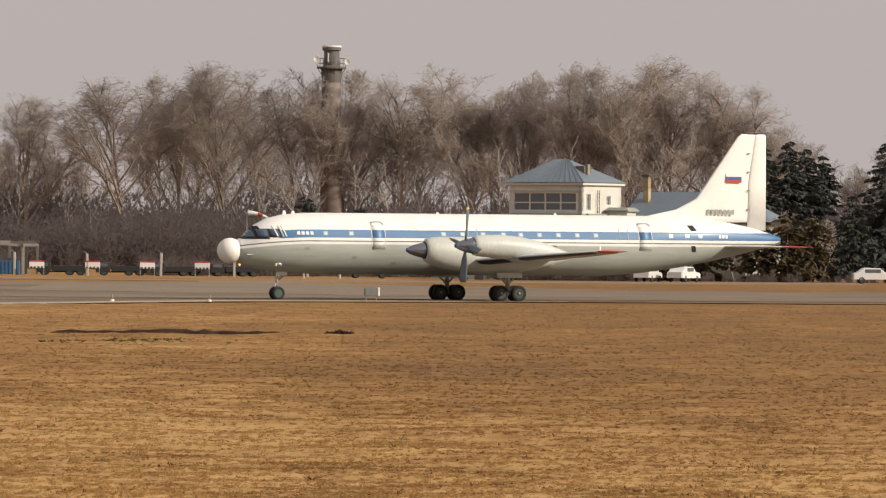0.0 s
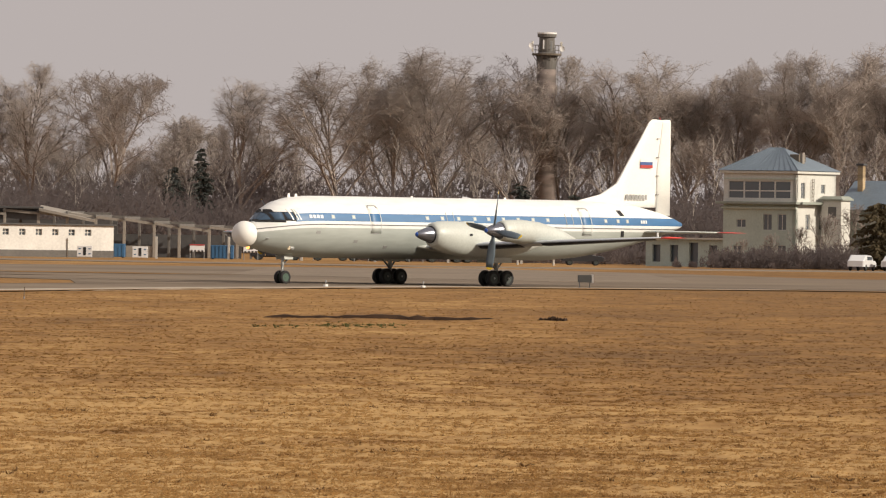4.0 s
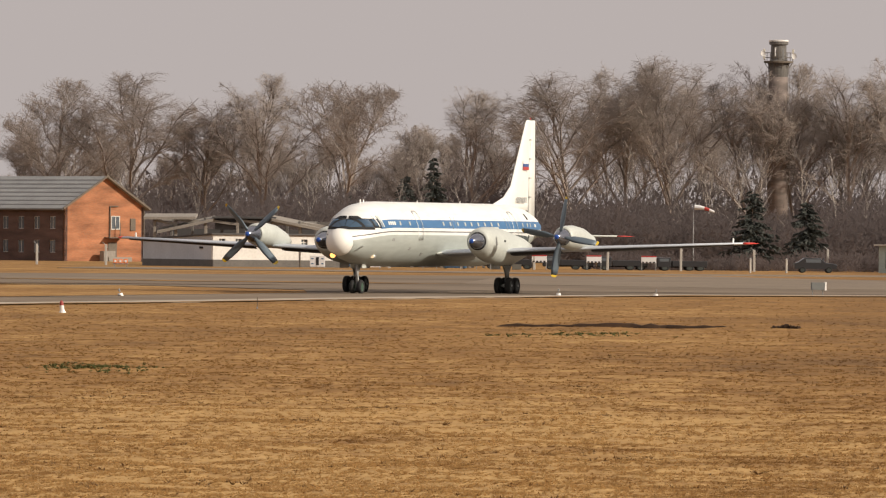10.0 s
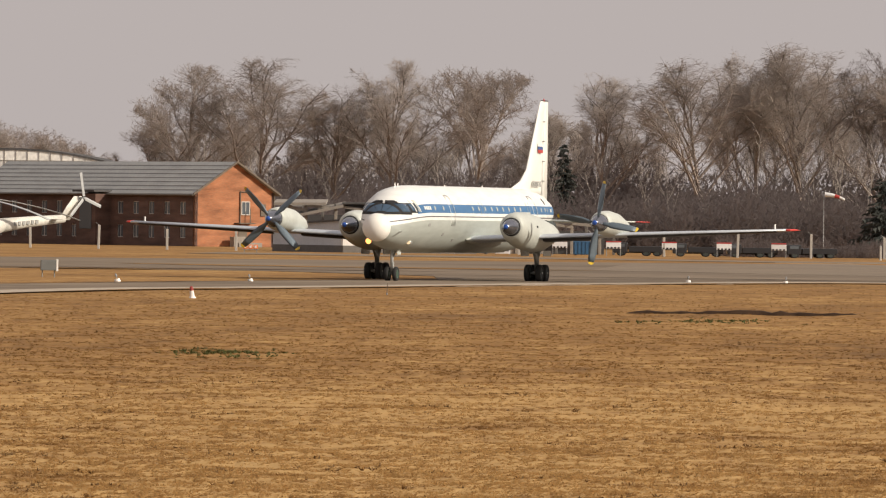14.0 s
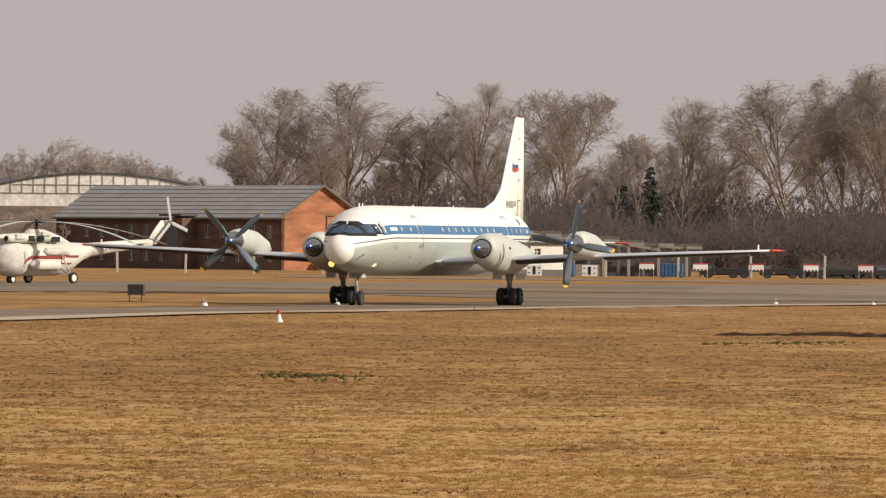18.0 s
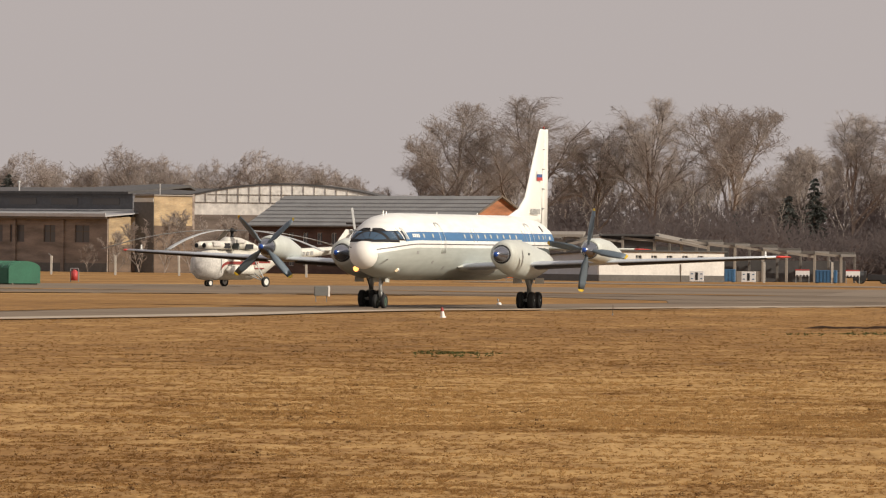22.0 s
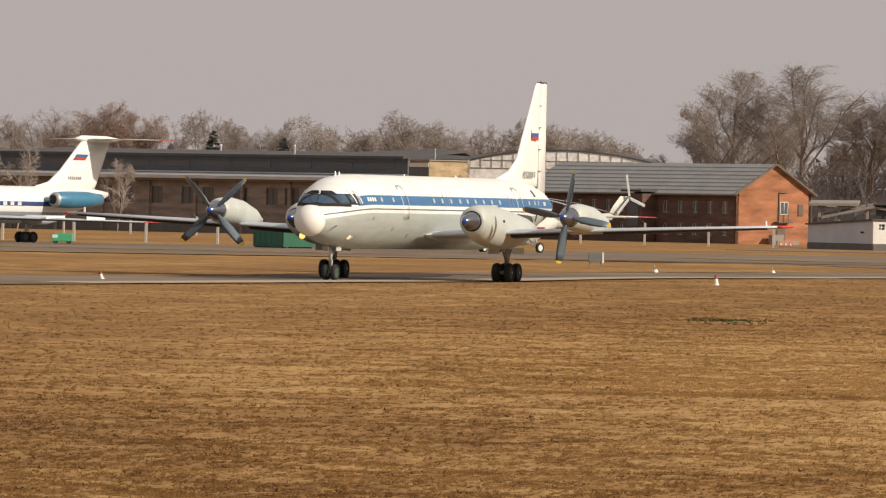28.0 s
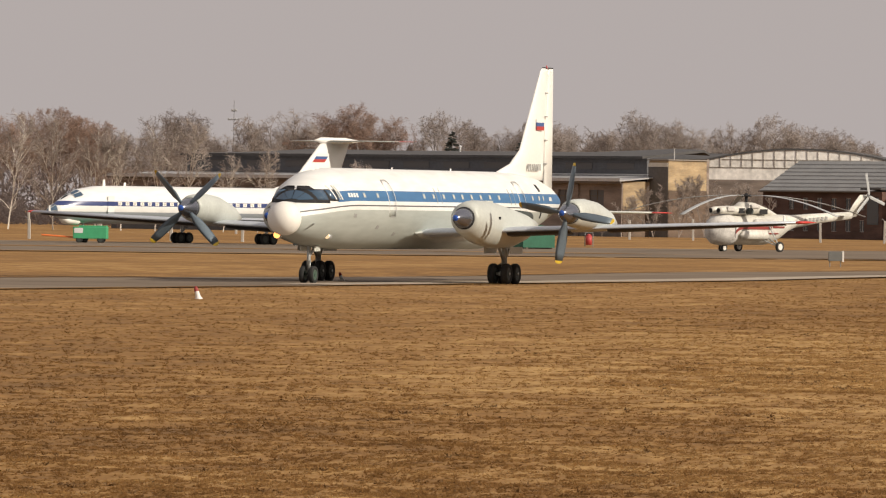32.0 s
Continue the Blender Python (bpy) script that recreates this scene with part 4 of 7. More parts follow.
def brick_mat(name, c1, c2, mortar, scale=1.0, tint=None):
    m, nt, b = node_mat(name)
    N, L = nt.nodes, nt.links
    tc = N.new("ShaderNodeTexCoord")
    mp = N.new("ShaderNodeMapping")
    mp.inputs["Rotation"].default_value = (radians(90), 0, 0)
    br = N.new("ShaderNodeTexBrick")
    br.inputs["Color1"].default_value, br.inputs["Color2"].default_value, br.inputs["Mortar"].default_value = (*c1, 1), (*c2, 1), (*mortar, 1)
    br.inputs["Scale"].default_value, br.inputs["Mortar Size"].default_value = 1.0, 0.012
    br.inputs["Brick Width"].default_value, br.inputs["Row Height"].default_value = 0.26 * scale, 0.075 * scale
    sx = N.new("ShaderNodeSeparateXYZ")
    cb = N.new("ShaderNodeCombineXYZ")
    ad = N.new("ShaderNodeMath")
    ad.operation = "ADD"
    L.new(tc.outputs["Object"], sx.inputs[0])
    L.new(sx.outputs["X"], ad.inputs[0])
    L.new(sx.outputs["Y"], ad.inputs[1])
    L.new(ad.outputs[0], cb.inputs["X"])
    L.new(sx.outputs["Z"], cb.inputs["Y"])
    L.new(cb.outputs[0], br.inputs["Vector"])
    no = N.new("ShaderNodeTexNoise")
    no.inputs["Scale"].default_value, no.inputs["Detail"].default_value = 0.5, 6
    mp2 = N.new("ShaderNodeMapping")
    mp2.inputs["Scale"].default_value = (0.5, 0.5, 2.2)
    L.new(tc.outputs["Object"], mp2.inputs["Vector"])
    L.new(mp2.outputs["Vector"], no.inputs["Vector"])
    mr = N.new("ShaderNodeMapRange")
    mr.inputs["From Min"].default_value, mr.inputs["From Max"].default_value = 0.3, 0.7
    mr.inputs["To Min"].default_value, mr.inputs["To Max"].default_value = 0.58, 1.28
    L.new(no.outputs["Fac"], mr.inputs["Value"])
    sc = N.new("ShaderNodeVectorMath")
    sc.operation = "SCALE"
    L.new(br.outputs["Color"], sc.inputs[0])
    L.new(mr.outputs["Result"], sc.inputs["Scale"])
    L.new(sc.outputs["Vector"], b.inputs["Base Color"])
    b.inputs["Roughness"].default_value = 0.9
    return m


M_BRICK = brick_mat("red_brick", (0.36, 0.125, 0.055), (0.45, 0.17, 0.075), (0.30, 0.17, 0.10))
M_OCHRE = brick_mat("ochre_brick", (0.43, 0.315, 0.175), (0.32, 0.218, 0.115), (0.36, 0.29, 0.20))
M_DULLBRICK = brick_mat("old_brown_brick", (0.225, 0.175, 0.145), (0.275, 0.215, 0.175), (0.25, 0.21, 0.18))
M_SLATE = mat("corrugated_grey_roof", (0.30, 0.30, 0.29), 0.8, vary=0.2, scale=0.3, fine=3, stretch=(1, 1, 3))
M_DARKROOF = mat("tarred_roof", (0.075, 0.072, 0.072), 0.85, vary=0.25, scale=0.2, fine=2)
M_PALEWALL = mat("whitewashed_wall", (0.62, 0.58, 0.50), 0.85, vary=0.15, scale=0.4, fine=5)
M_CREAM = mat("cream_plaster", (0.57, 0.56, 0.515), 0.85, vary=0.16, scale=0.4, fine=5)
M_GREENW = mat("pale_green_plaster", (0.46, 0.515, 0.455), 0.85, vary=0.18, scale=0.4, fine=5)
M_SOFFIT = mat("grey_green_slab", (0.27, 0.29, 0.25), 0.85, vary=0.2, scale=0.5, fine=4)
M_BLUEROOF = mat("blue_grey_sheet_roof", (0.155, 0.195, 0.235), 0.5, 0.15, vary=0.15, scale=0.4, fine=4)
M_PANE = glass_mat("window_pane", (0.10, 0.115, 0.13), 0.12)
M_FRAMEW = mat("white_window_frame", (0.60, 0.58, 0.54), 0.6, vary=0.1)
M_CONC = mat("raw_concrete", (0.26, 0.232, 0.200), 0.9, vary=0.2, scale=0.4, fine=5, bump=0.2)
M_DULLCONC = mat("dark_grey_concrete", (0.13, 0.12, 0.11), 0.9, vary=0.2, scale=0.5, fine=4)
M_TIN = mat("bare_tin", (0.50, 0.50, 0.50), 0.45, 0.4, vary=0.2, scale=0.3, fine=4)
M_BLUEC = mat("blue_container", (0.035, 0.11, 0.22), 0.55, vary=0.2, scale=0.5, fine=6)
M_GREENC = mat("green_container", (0.022, 0.105, 0.062), 0.5, vary=0.2, scale=0.5, fine=6)
M_PANELW = mat("white_board", (0.72, 0.72, 0.72), 0.6, vary=0.1)
M_WOODD = mat("weathered_wood", (0.14, 0.115, 0.09), 0.9, vary=0.3, scale=0.5, fine=7)
# tower brick, lightened and greyed to carry distance haze in its colour
M_CHIM = brick_mat("sooty_brick", (0.165, 0.130, 0.115), (0.20, 0.158, 0.138), (0.17, 0.145, 0.13))


def window(parent, x, z, w, h, y=0.0, bars=1, name="window", deep=0.06):
    """A window on a wall that faces -y, in the wall's own space."""
    fr = part(name, boxes(((x - w / 2, y - 0.01, z), (0.09, deep, h + 0.09)), ((x + w / 2, y - 0.01, z), (0.09, deep, h + 0.09)), ((x, y - 0.01, z - h / 2), (w, deep, 0.09)), ((x, y - 0.01, z + h / 2), (w, deep, 0.09)),
                          *[((x - w / 2 + w * (k + 1) / (bars + 1), y - 0.01, z), (0.06, deep * 0.8, h)) for k in range(bars)]), M_FRAMEW, parent, "white-framed window")
    part("pane", boxes(((x, y + 0.0, z), (w, 0.03, h))), M_PANE, fr)
    return fr


def wall_with_holes(length, height, holes, thick=0.4):
    """A wall along +x facing -y, with rectangular openings (x, z, w, h)."""
    xs = sorted({0, length, *[v for x, z, w, h in holes for v in (x - w / 2, x + w / 2)]})
    zs = sorted({0, height, *[v for x, z, w, h in holes for v in (z - h / 2, z + h / 2)]})
    bm = bmesh.new()
    solid = {}
    for i in range(len(xs) - 1):
        for k in range(len(zs) - 1):
            cx, cz = (xs[i] + xs[i + 1]) / 2, (zs[k] + zs[k + 1]) / 2
            solid[i, k] = not any(abs(cx - x) < w / 2 and abs(cz - z) < h / 2 for x, z, w, h in holes)
    V = {}

    def vert(i, k, s):
        if (i, k, s) not in V:
            V[i, k, s] = bm.verts.new((xs[i], thick * s, zs[k]))
        return V[i, k, s]
    for (i, k), full in solid.items():
        if not full:
            continue
        for s in (0, 1):
            bm.faces.new([vert(*p, s) for p in ((i, k), (i + 1, k), (i + 1, k + 1), (i, k + 1))])
        for di, dk, p, q in ((-1, 0, (i, k), (i, k + 1)), (1, 0, (i + 1, k), (i + 1, k + 1)), (0, -1, (i, k), (i + 1, k)), (0, 1, (i, k + 1), (i + 1, k + 1))):
            if not solid.get((i + di, k + dk), False):
                bm.faces.new((vert(*p, 0), vert(*q, 0), vert(*q, 1), vert(*p, 1)))
    return bm


def gable_wall(width, eave, ridge, thick=0.4):
    return loft(bmesh.new(), [[(0, y, 0), (width, y, 0), (width, y, eave), (width / 2, y, ridge), (0, y, eave)] for y in (0, thick)])


def brick_barracks():
    t = thing("brick_building", "two-storey red brick building with a grey corrugated gable roof", "building", at=pose(-94.0, 1012, 0))
    L_, W_, E_, R_ = 50.0, 11.0, 6.35, 9.8
    turn = 52.0
    # long wall: from the near corner away to the west
    wall_m = Matrix.Rotation(radians(-turn), 4, "Z") @ Matrix.Translation((-L_, 0, 0))
    holes = []
    for k in range(13):
        x = L_ - 2.6 - 3.4 * k
        for z in (1.7, 4.45):
            holes.append((x, z, 1.25, 1.45))
    lw = part("long_wall", wall_with_holes(L_, E_, holes), M_SHADERED, t, "red brick long wall, darkened in colour for shade", at=wall_m)
    for x, z, w, h in holes:
        window(lw, x, z, w, h, 0.12, 1)
    # porch bay
    part("porch", boxes(((L_ - 20.5, -1.0, 3.0), (4.2, 2.2, 6.0)), bevel=0.02), M_SHADERED, lw, "brick stair bay")
    part("stair_glazing", boxes(((L_ - 20.5, -2.13, 3.6), (2.6, 0.08, 3.4))), M_PANE, lw, "tall stair window")
    part("porch_roof", boxes(((L_ - 20.5, -1.1, 6.35), (4.8, 2.8, 0.25)), bevel=0.02), M_DARKROOF, lw)
    gable_m = Matrix.Rotation(radians(90 - turn), 4, "Z")
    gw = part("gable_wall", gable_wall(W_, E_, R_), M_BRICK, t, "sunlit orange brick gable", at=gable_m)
    window(gw, 7.0, 4.5, 1.1, 1.5, -0.03, 1)
    part("vent_box", boxes(((9.4, -0.06, 4.3), (0.7, 0.14, 1.4)), bevel=0.02), M_WOODD, gw)
    part("door", boxes(((6.6, -0.03, 1.1), (1.2, 0.1, 2.2)), bevel=0.01), M_WOODD, gw, "dark wooden door")
    part("door_canopy", boxes(((6.6, -0.5, 2.75), (2.2, 1.2, 0.12)), ((7.3, -0.6, 3.6), (0.08, 0.08, 1.8))), M_WOODD, gw)
    part("drainpipe", rods(((10.9, -0.1, 0), (10.9, -0.1, E_), 0.08)), M_WOODD, gw)
    part("flue_pipe", rods(((6.2, -0.1, 2.6), (6.2, -0.1, 6.4), 0.07), ((6.2, -0.1, 6.4), (7.3, -0.1, 6.4), 0.07)), M_WOODD, gw)
    part("steps", boxes(((6.6, -1.0, 0.25), (3.2, 1.6, 0.5)), ((5.2, -1.2, 0.6), (1.6, 0.9, 1.2))), M_CONC, gw)
    part("back_wall", wall_with_holes(L_, E_, []), M_SHADERED, t, at=wall_m @ Matrix.Translation((0, W_ - 0.4, 0)))
    part("far_gable", gable_wall(W_, E_, R_), M_SHADERED, t, at=Matrix.Rotation(radians(-turn), 4, "Z") @ Matrix.Translation((-L_, 0, 0)) @ Matrix.Rotation(radians(90), 4, "Z"))
    # roof
    for side in (0, 1):
        y0, y1 = (-0.5, W_ / 2) if side == 0 else (W_ + 0.5, W_ / 2)
        z0, z1 = E_ - 0.30, R_ + 0.10
        courses = 8
        prof = []
        for i in range(courses):
            for q, lift in ((i / courses, 0.075), ((i + 1) / courses, 0.0)):
                prof.append((y0 + (y1 - y0) * q, z0 + (z1 - z0) * q + lift))
        prof += [(y1, z1 - 0.12), (y0, z0 - 0.10)]
        bm = loft(bmesh.new(), [[(x, y, z) for y, z in prof] for x in [-L_ - 0.5 + (L_ + 1.0) * i / 12 for i in range(13)]])
        part("roof_slope", bm, M_SLATE, t, "weathered grey corrugated sheets", at=Matrix.Rotation(radians(-turn), 4, "Z"))
    for side in (0, 1):
        y0 = -0.55 if side == 0 else W_ + 0.55
        part("bargeboard", loft(bmesh.new(), [[(x, y0, E_ - 0.42), (x, W_ / 2, R_ - 0.05), (x, W_ / 2, R_ + 0.20), (x, y0, E_ - 0.16)] for x in (0.5, 0.62)]), M_WOODD, t, at=Matrix.Rotation(radians(-turn), 4, "Z"))
    part("gutter", rods(((-L_ - 0.5, -0.6, E_ - 0.4), (0.5, -0.6, E_ - 0.4), 0.09)), M_WOODD, t, at=Matrix.Rotation(radians(-turn), 4, "Z"))
    return t


# darker copy of the red brick, with the long wall's shade put in
M_SHADERED = brick_mat("shaded_red_brick", (0.118, 0.062, 0.047), (0.150, 0.075, 0.055), (0.12, 0.085, 0.07))
brick_barracks()


def old_hangar():
    t = thing("long_hangar", "long brown brick hangar with tarred roof and tin-edged annex", "hangar", at=pose(-137.6, 1010, 0, 0, 0, -36.0))
    # local x runs along the shaded front, which ends at the sunlit east corner
    holes = [(92 - 4.3 - 4.9 * k - (k % 3) * 0.7, 4.7, 2.5 - 0.5 * (k % 2), 2.1) for k in range(17)]
    at0 = Matrix.Translation((-92, 0, 0))
    # front brick is a darker brown than the end wall's ochre
    fw = part("annex_wall", wall_with_holes(92, 6.6, holes), M_DULLBRICK, t, "dark brown brick annex wall", at=at0)
    for x, z, w, h in holes:
        wn = part("window", boxes(((x, 0.20, z), (w, 0.06, h))), M_GRIMY, fw, "grimy dark window")
        part("glazing_bar", boxes(((x, 0.15, z), (0.09, 0.05, h)), ((x, 0.15, z + 0.3), (w, 0.05, 0.09))), M_WOODD, wn)
    for k in range(11):
        part("pilaster", boxes(((1.5 + 8.3 * k, -0.12, 3.2), (0.5, 0.3, 6.4)), bevel=0.02), M_DULLBRICK, fw)
    part("stain_course", boxes(((46, -0.03, 0.55), (92, 0.08, 1.1))), M_DULLCONC, fw, "sooty plinth")
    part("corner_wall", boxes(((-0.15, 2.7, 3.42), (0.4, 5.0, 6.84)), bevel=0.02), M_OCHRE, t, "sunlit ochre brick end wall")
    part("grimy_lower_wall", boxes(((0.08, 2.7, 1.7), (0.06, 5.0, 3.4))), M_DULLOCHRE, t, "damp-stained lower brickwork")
    part("annex_roof", loft(bmesh.new(), [[(x, -0.9, 6.95), (x, 8.0, 7.6), (x, 8.0, 7.45), (x, -0.9, 6.80)] for x in (-92, 0.6)]), M_TIN, t, "dull tin annex roof")
    part("eaves_strip", boxes(((-45.7, -0.95, 7.02), (92.6, 0.14, 0.42)), bevel=0.02), M_TIN, t, "pale tin eaves strip")
    # dark strip that draws in the shadow below the eaves
    part("eaves_shadow_board", boxes(((-45.7, -0.80, 6.66), (92.6, 0.10, 0.26)), bevel=0.02), M_WOODD, t)
    part("hall_wall", boxes(((-45, 8.4, 4.98), (83, 0.5, 9.86))), M_SLATEBLUE, t, "dark slate-clad clerestory wall")
    for k in range(11):
        part("clerestory_window", boxes(((-8 - 7.2 * k, 8.12, 8.75), (4.6, 0.08, 0.8))), M_GRIMY, t, "dim clerestory strip window")
    part("gutter_strip", boxes(((-30, 7.95, 7.72), (58, 0.1, 0.16))), M_TIN, t, "thin pale gutter")
    ridge = [(-87, 10.1), (-74, 10.75), (-60, 10.6), (-22, 10.6), (-19, 10.7), (-8, 11.1)]
    rings = []
    for k in range(33):
        x = -87 + 83.5 * k / 32
        z = float(np.interp(x, [p[0] for p in ridge] + [0], [p[1] for p in ridge] + [10.8]))
        rings.append([(x, 7.3, 10.0), (x, 18.5, z), (x, 19.6, z - 0.4), (x, 19.6, z - 0.7), (x, 18.5, z - 0.3), (x, 7.3, 9.7)])
    part("hall_roof", loft(bmesh.new(), rings), M_DARKROOF, t, "dark tarred low-pitched roof")
    part("hall_end_wall", boxes(((-4.2, 13.6, 4.85), (0.4, 10.6, 9.7)), ((-86.2, 13.8, 4.85), (0.4, 10.4, 9.7))), M_DULLBRICK, t)
    part("hall_rear_wall", boxes(((-45, 19.2, 4.9), (83, 0.4, 9.8))), M_DULLBRICK, t)
    bl = part("stair_tower", boxes(((1.55, 8.4, 4.75), (3.3, 6.9, 9.5)), bevel=0.04), M_OCHRE, t, "flaking ochre brick stair tower")
    # a dark grey sheet paints shade onto the tower's front
    part("tower_shade_face", boxes(((1.5, 4.93, 4.6), (3.35, 0.06, 9.2))), M_DULLCONC, bl, "tower face greyed in colour for its shade")
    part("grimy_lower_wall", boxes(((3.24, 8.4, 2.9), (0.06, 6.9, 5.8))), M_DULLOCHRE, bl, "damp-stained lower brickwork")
    part("tower_coping", boxes(((1.55, 8.4, 9.56), (3.7, 7.3, 0.16)), bevel=0.03), M_CONC, bl, "pale tower coping")
    part("plaster_band", boxes(((1.5, 4.86, 8.95), (3.3, 0.06, 0.5))), M_PALEWALL, bl)
    part("tower_mast", rods(((2.6, 6.6, 9.6), (2.6, 6.6, 11.0), 0.07)), M_TIN, bl)
    for x, y in ((-24, 9.0), (-44, 16), (-70, 18)):
        part("vent_pipe", rods(((x, y, 9.8), (x, y, 11.2), 0.13), ((x, y, 11.1), (x, y, 11.3), 0.22, 0.13)), M_TIN, t)
    return t


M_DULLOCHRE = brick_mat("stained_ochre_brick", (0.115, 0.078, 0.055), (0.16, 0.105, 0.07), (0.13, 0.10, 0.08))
M_GRIMY = glass_mat("grimy_pane", (0.075, 0.070, 0.070), 0.35)
M_SLATEBLUE = mat("slate_cladding", (0.11, 0.112, 0.12), 0.8, vary=0.2, scale=0.3, fine=3)
old_hangar()


def rear_shed():
    t = thing("rear_shed", "low dark-roofed shed standing behind the arched hall", "shed", at=pose(-148.0, 1096, 0))
    part("wall", boxes(((15, 6, 5.0), (30, 12, 10.0))), M_DULLBRICK, t, "dark brick wall")
    part("roof", loft(bmesh.new(), [[(x, -0.6, 9.95), (x, 6, 11.05 - 0.35 * (x > 20)), (x, 12.6, 9.95), (x, 12.6, 9.75), (x, 6, 10.8 - 0.35 * (x > 20)), (x, -0.6, 9.75)] for x in (-0.6, 16, 31.0)]), M_DARKROOF, t, "dark tarred roof")


rear_shed()


def arch_hall():
    t = thing("arched_hall", "weathered white arched hall with a thin gridded end above brown brick", "hangar", at=pose(-137.5, 1062, 0) @ Matrix.Diagonal((1, 1, 1.03, 1)))
    n, span = 22, 31.0

    def arc(k, d=0.0):
        x = span * k / n
        return x, 11.1 - 0.0098 * (x - 16.0) ** 2 + d
    bm = bmesh.new()
    loft(bm, [[(arc(k)[0], 0, 7.2), (arc(k)[0], 0, arc(k)[1]), (arc(k)[0], 0.3, arc(k)[1]), (arc(k)[0], 0.3, 7.2)] for k in range(n + 1)])
    e = part("end_wall", bm, M_ARCHW, t, "flaking whitewashed gridded gable")
    part("base_wall", boxes(((span / 2, 0.15, 3.6), (span, 0.5, 7.2))), M_DULLBRICK, t, "brown brick base wall")
    for k in range(1, n):
        x, z = arc(k)
        part("mullion", boxes(((x, -0.04, (8.75 + z) / 2), (0.055, 0.08, z - 8.75))), M_CONC, e, "thin grey glazing bar")
    for z in (8.75, 9.75):
        part("rail", boxes(((span / 2, -0.05, z), (span * (0.98 if z < 9 else 0.62), 0.08, 0.07))), M_CONC, e)
    bm = bmesh.new()
    loft(bm, [[(arc(k, 0.12)[0], -0.12, arc(k, 0.12)[1]), (arc(k, 0.12)[0], 16, arc(k, 0.12)[1]), (arc(k)[0], 16, arc(k, -0.1)[1]), (arc(k)[0], -0.12, arc(k, -0.1)[1])] for k in range(n + 1)])
    part("vault_roof", bm, M_DARKROOF, t, "dark sheeted vault")
    part("side_wall", boxes(((0.2, 8, 4.2), (0.4, 15.6, 8.4)), ((span - 0.2, 8, 4.2), (0.4, 15.6, 8.4))), M_DULLBRICK, t)
    return t


M_ARCHW = mat("flaking_whitewash", (0.76, 0.73, 0.68), 0.85, vary=0.42, scale=0.35, fine=1.6)
arch_hall()


# whitewash greyed in the colour to carry the end wall's shade
M_SHEDSHADE = mat("shaded_whitewash", (0.50, 0.52, 0.55), 0.85, vary=0.12, scale=0.4, fine=4)
M_SHEDW = mat("fresh_whitewash", (0.66, 0.64, 0.60), 0.85, vary=0.16, scale=0.6, fine=4)


def white_shed():
    t = thing("whitewashed_shed", "long low whitewashed shed with small dark windows", "shed", at=pose(-66.5, 877.0, 0, 0, 0, 27))
    W = 14.6
    holes = [(W - 2.8 - 1.80 * k, 2.5, 0.68, 0.6) for k in range(7)]
    fw = part("front_wall", wall_with_holes(W, 3.2, holes), M_SHEDW, t, "bright whitewashed front wall")
    part("dirty_base", boxes(((W / 2, -0.03, 0.35), (W, 0.06, 0.7))), M_DULLCONC, fw, "dirty render base")
    part("drainpipe", rods(((W - 5.1, -0.08, 0), (W - 5.1, -0.08, 1.9), 0.05)), M_WOODD, fw)
    for x, z, w, h in holes:
        part("window", boxes(((x, 0.25, z), (w, 0.04, h))), M_PANE, fw)
        part("window_bar", boxes(((x, 0.2, z), (0.07, 0.05, h)), ((x, 0.2, z), (w, 0.05, 0.07))), M_FRAMEW, fw)
    D = 18.6
    for x, m_, words in ((0.0, M_SHEDSHADE, "whitewashed end wall, its shade put into the colour"), (W - 0.4, M_SHEDW, "whitewashed end wall")):
        ew = part("end_wall", loft(bmesh.new(), [[(x, 0.41, 0), (x, D, 0), (x, D, 2.62), (x, 0.41, 3.18)], [(x + 0.4, 0.41, 0), (x + 0.4, D, 0), (x + 0.4, D, 2.62), (x + 0.4, 0.41, 3.18)]]), m_, t, words)
        if x == 0.0:
            # the end wall is darker along its foot
            part("dirty_base", boxes(((-0.03, D / 2, 0.35), (0.06, D, 0.7))), M_DULLCONC, ew, "dark band along the foot of the end wall")
            part("vent", boxes(((-0.03, 3.0, 1.9), (0.06, 0.9, 0.2))), M_DARK, ew)
    part("back_wall", boxes(((W / 2, D - 0.2, 1.3), (W - 0.82, 0.38, 2.6))), M_SHEDW, t)
    part("roof", loft(bmesh.new(), [[(x, -0.25, 3.36), (x, D + 0.3, 2.76), (x, D + 0.3, 2.62), (x, -0.25, 3.22)] for x in (-0.25, W + 0.25)]), M_DARKROOF, t, "dark low-pitched felt roof")
    return t


white_shed()


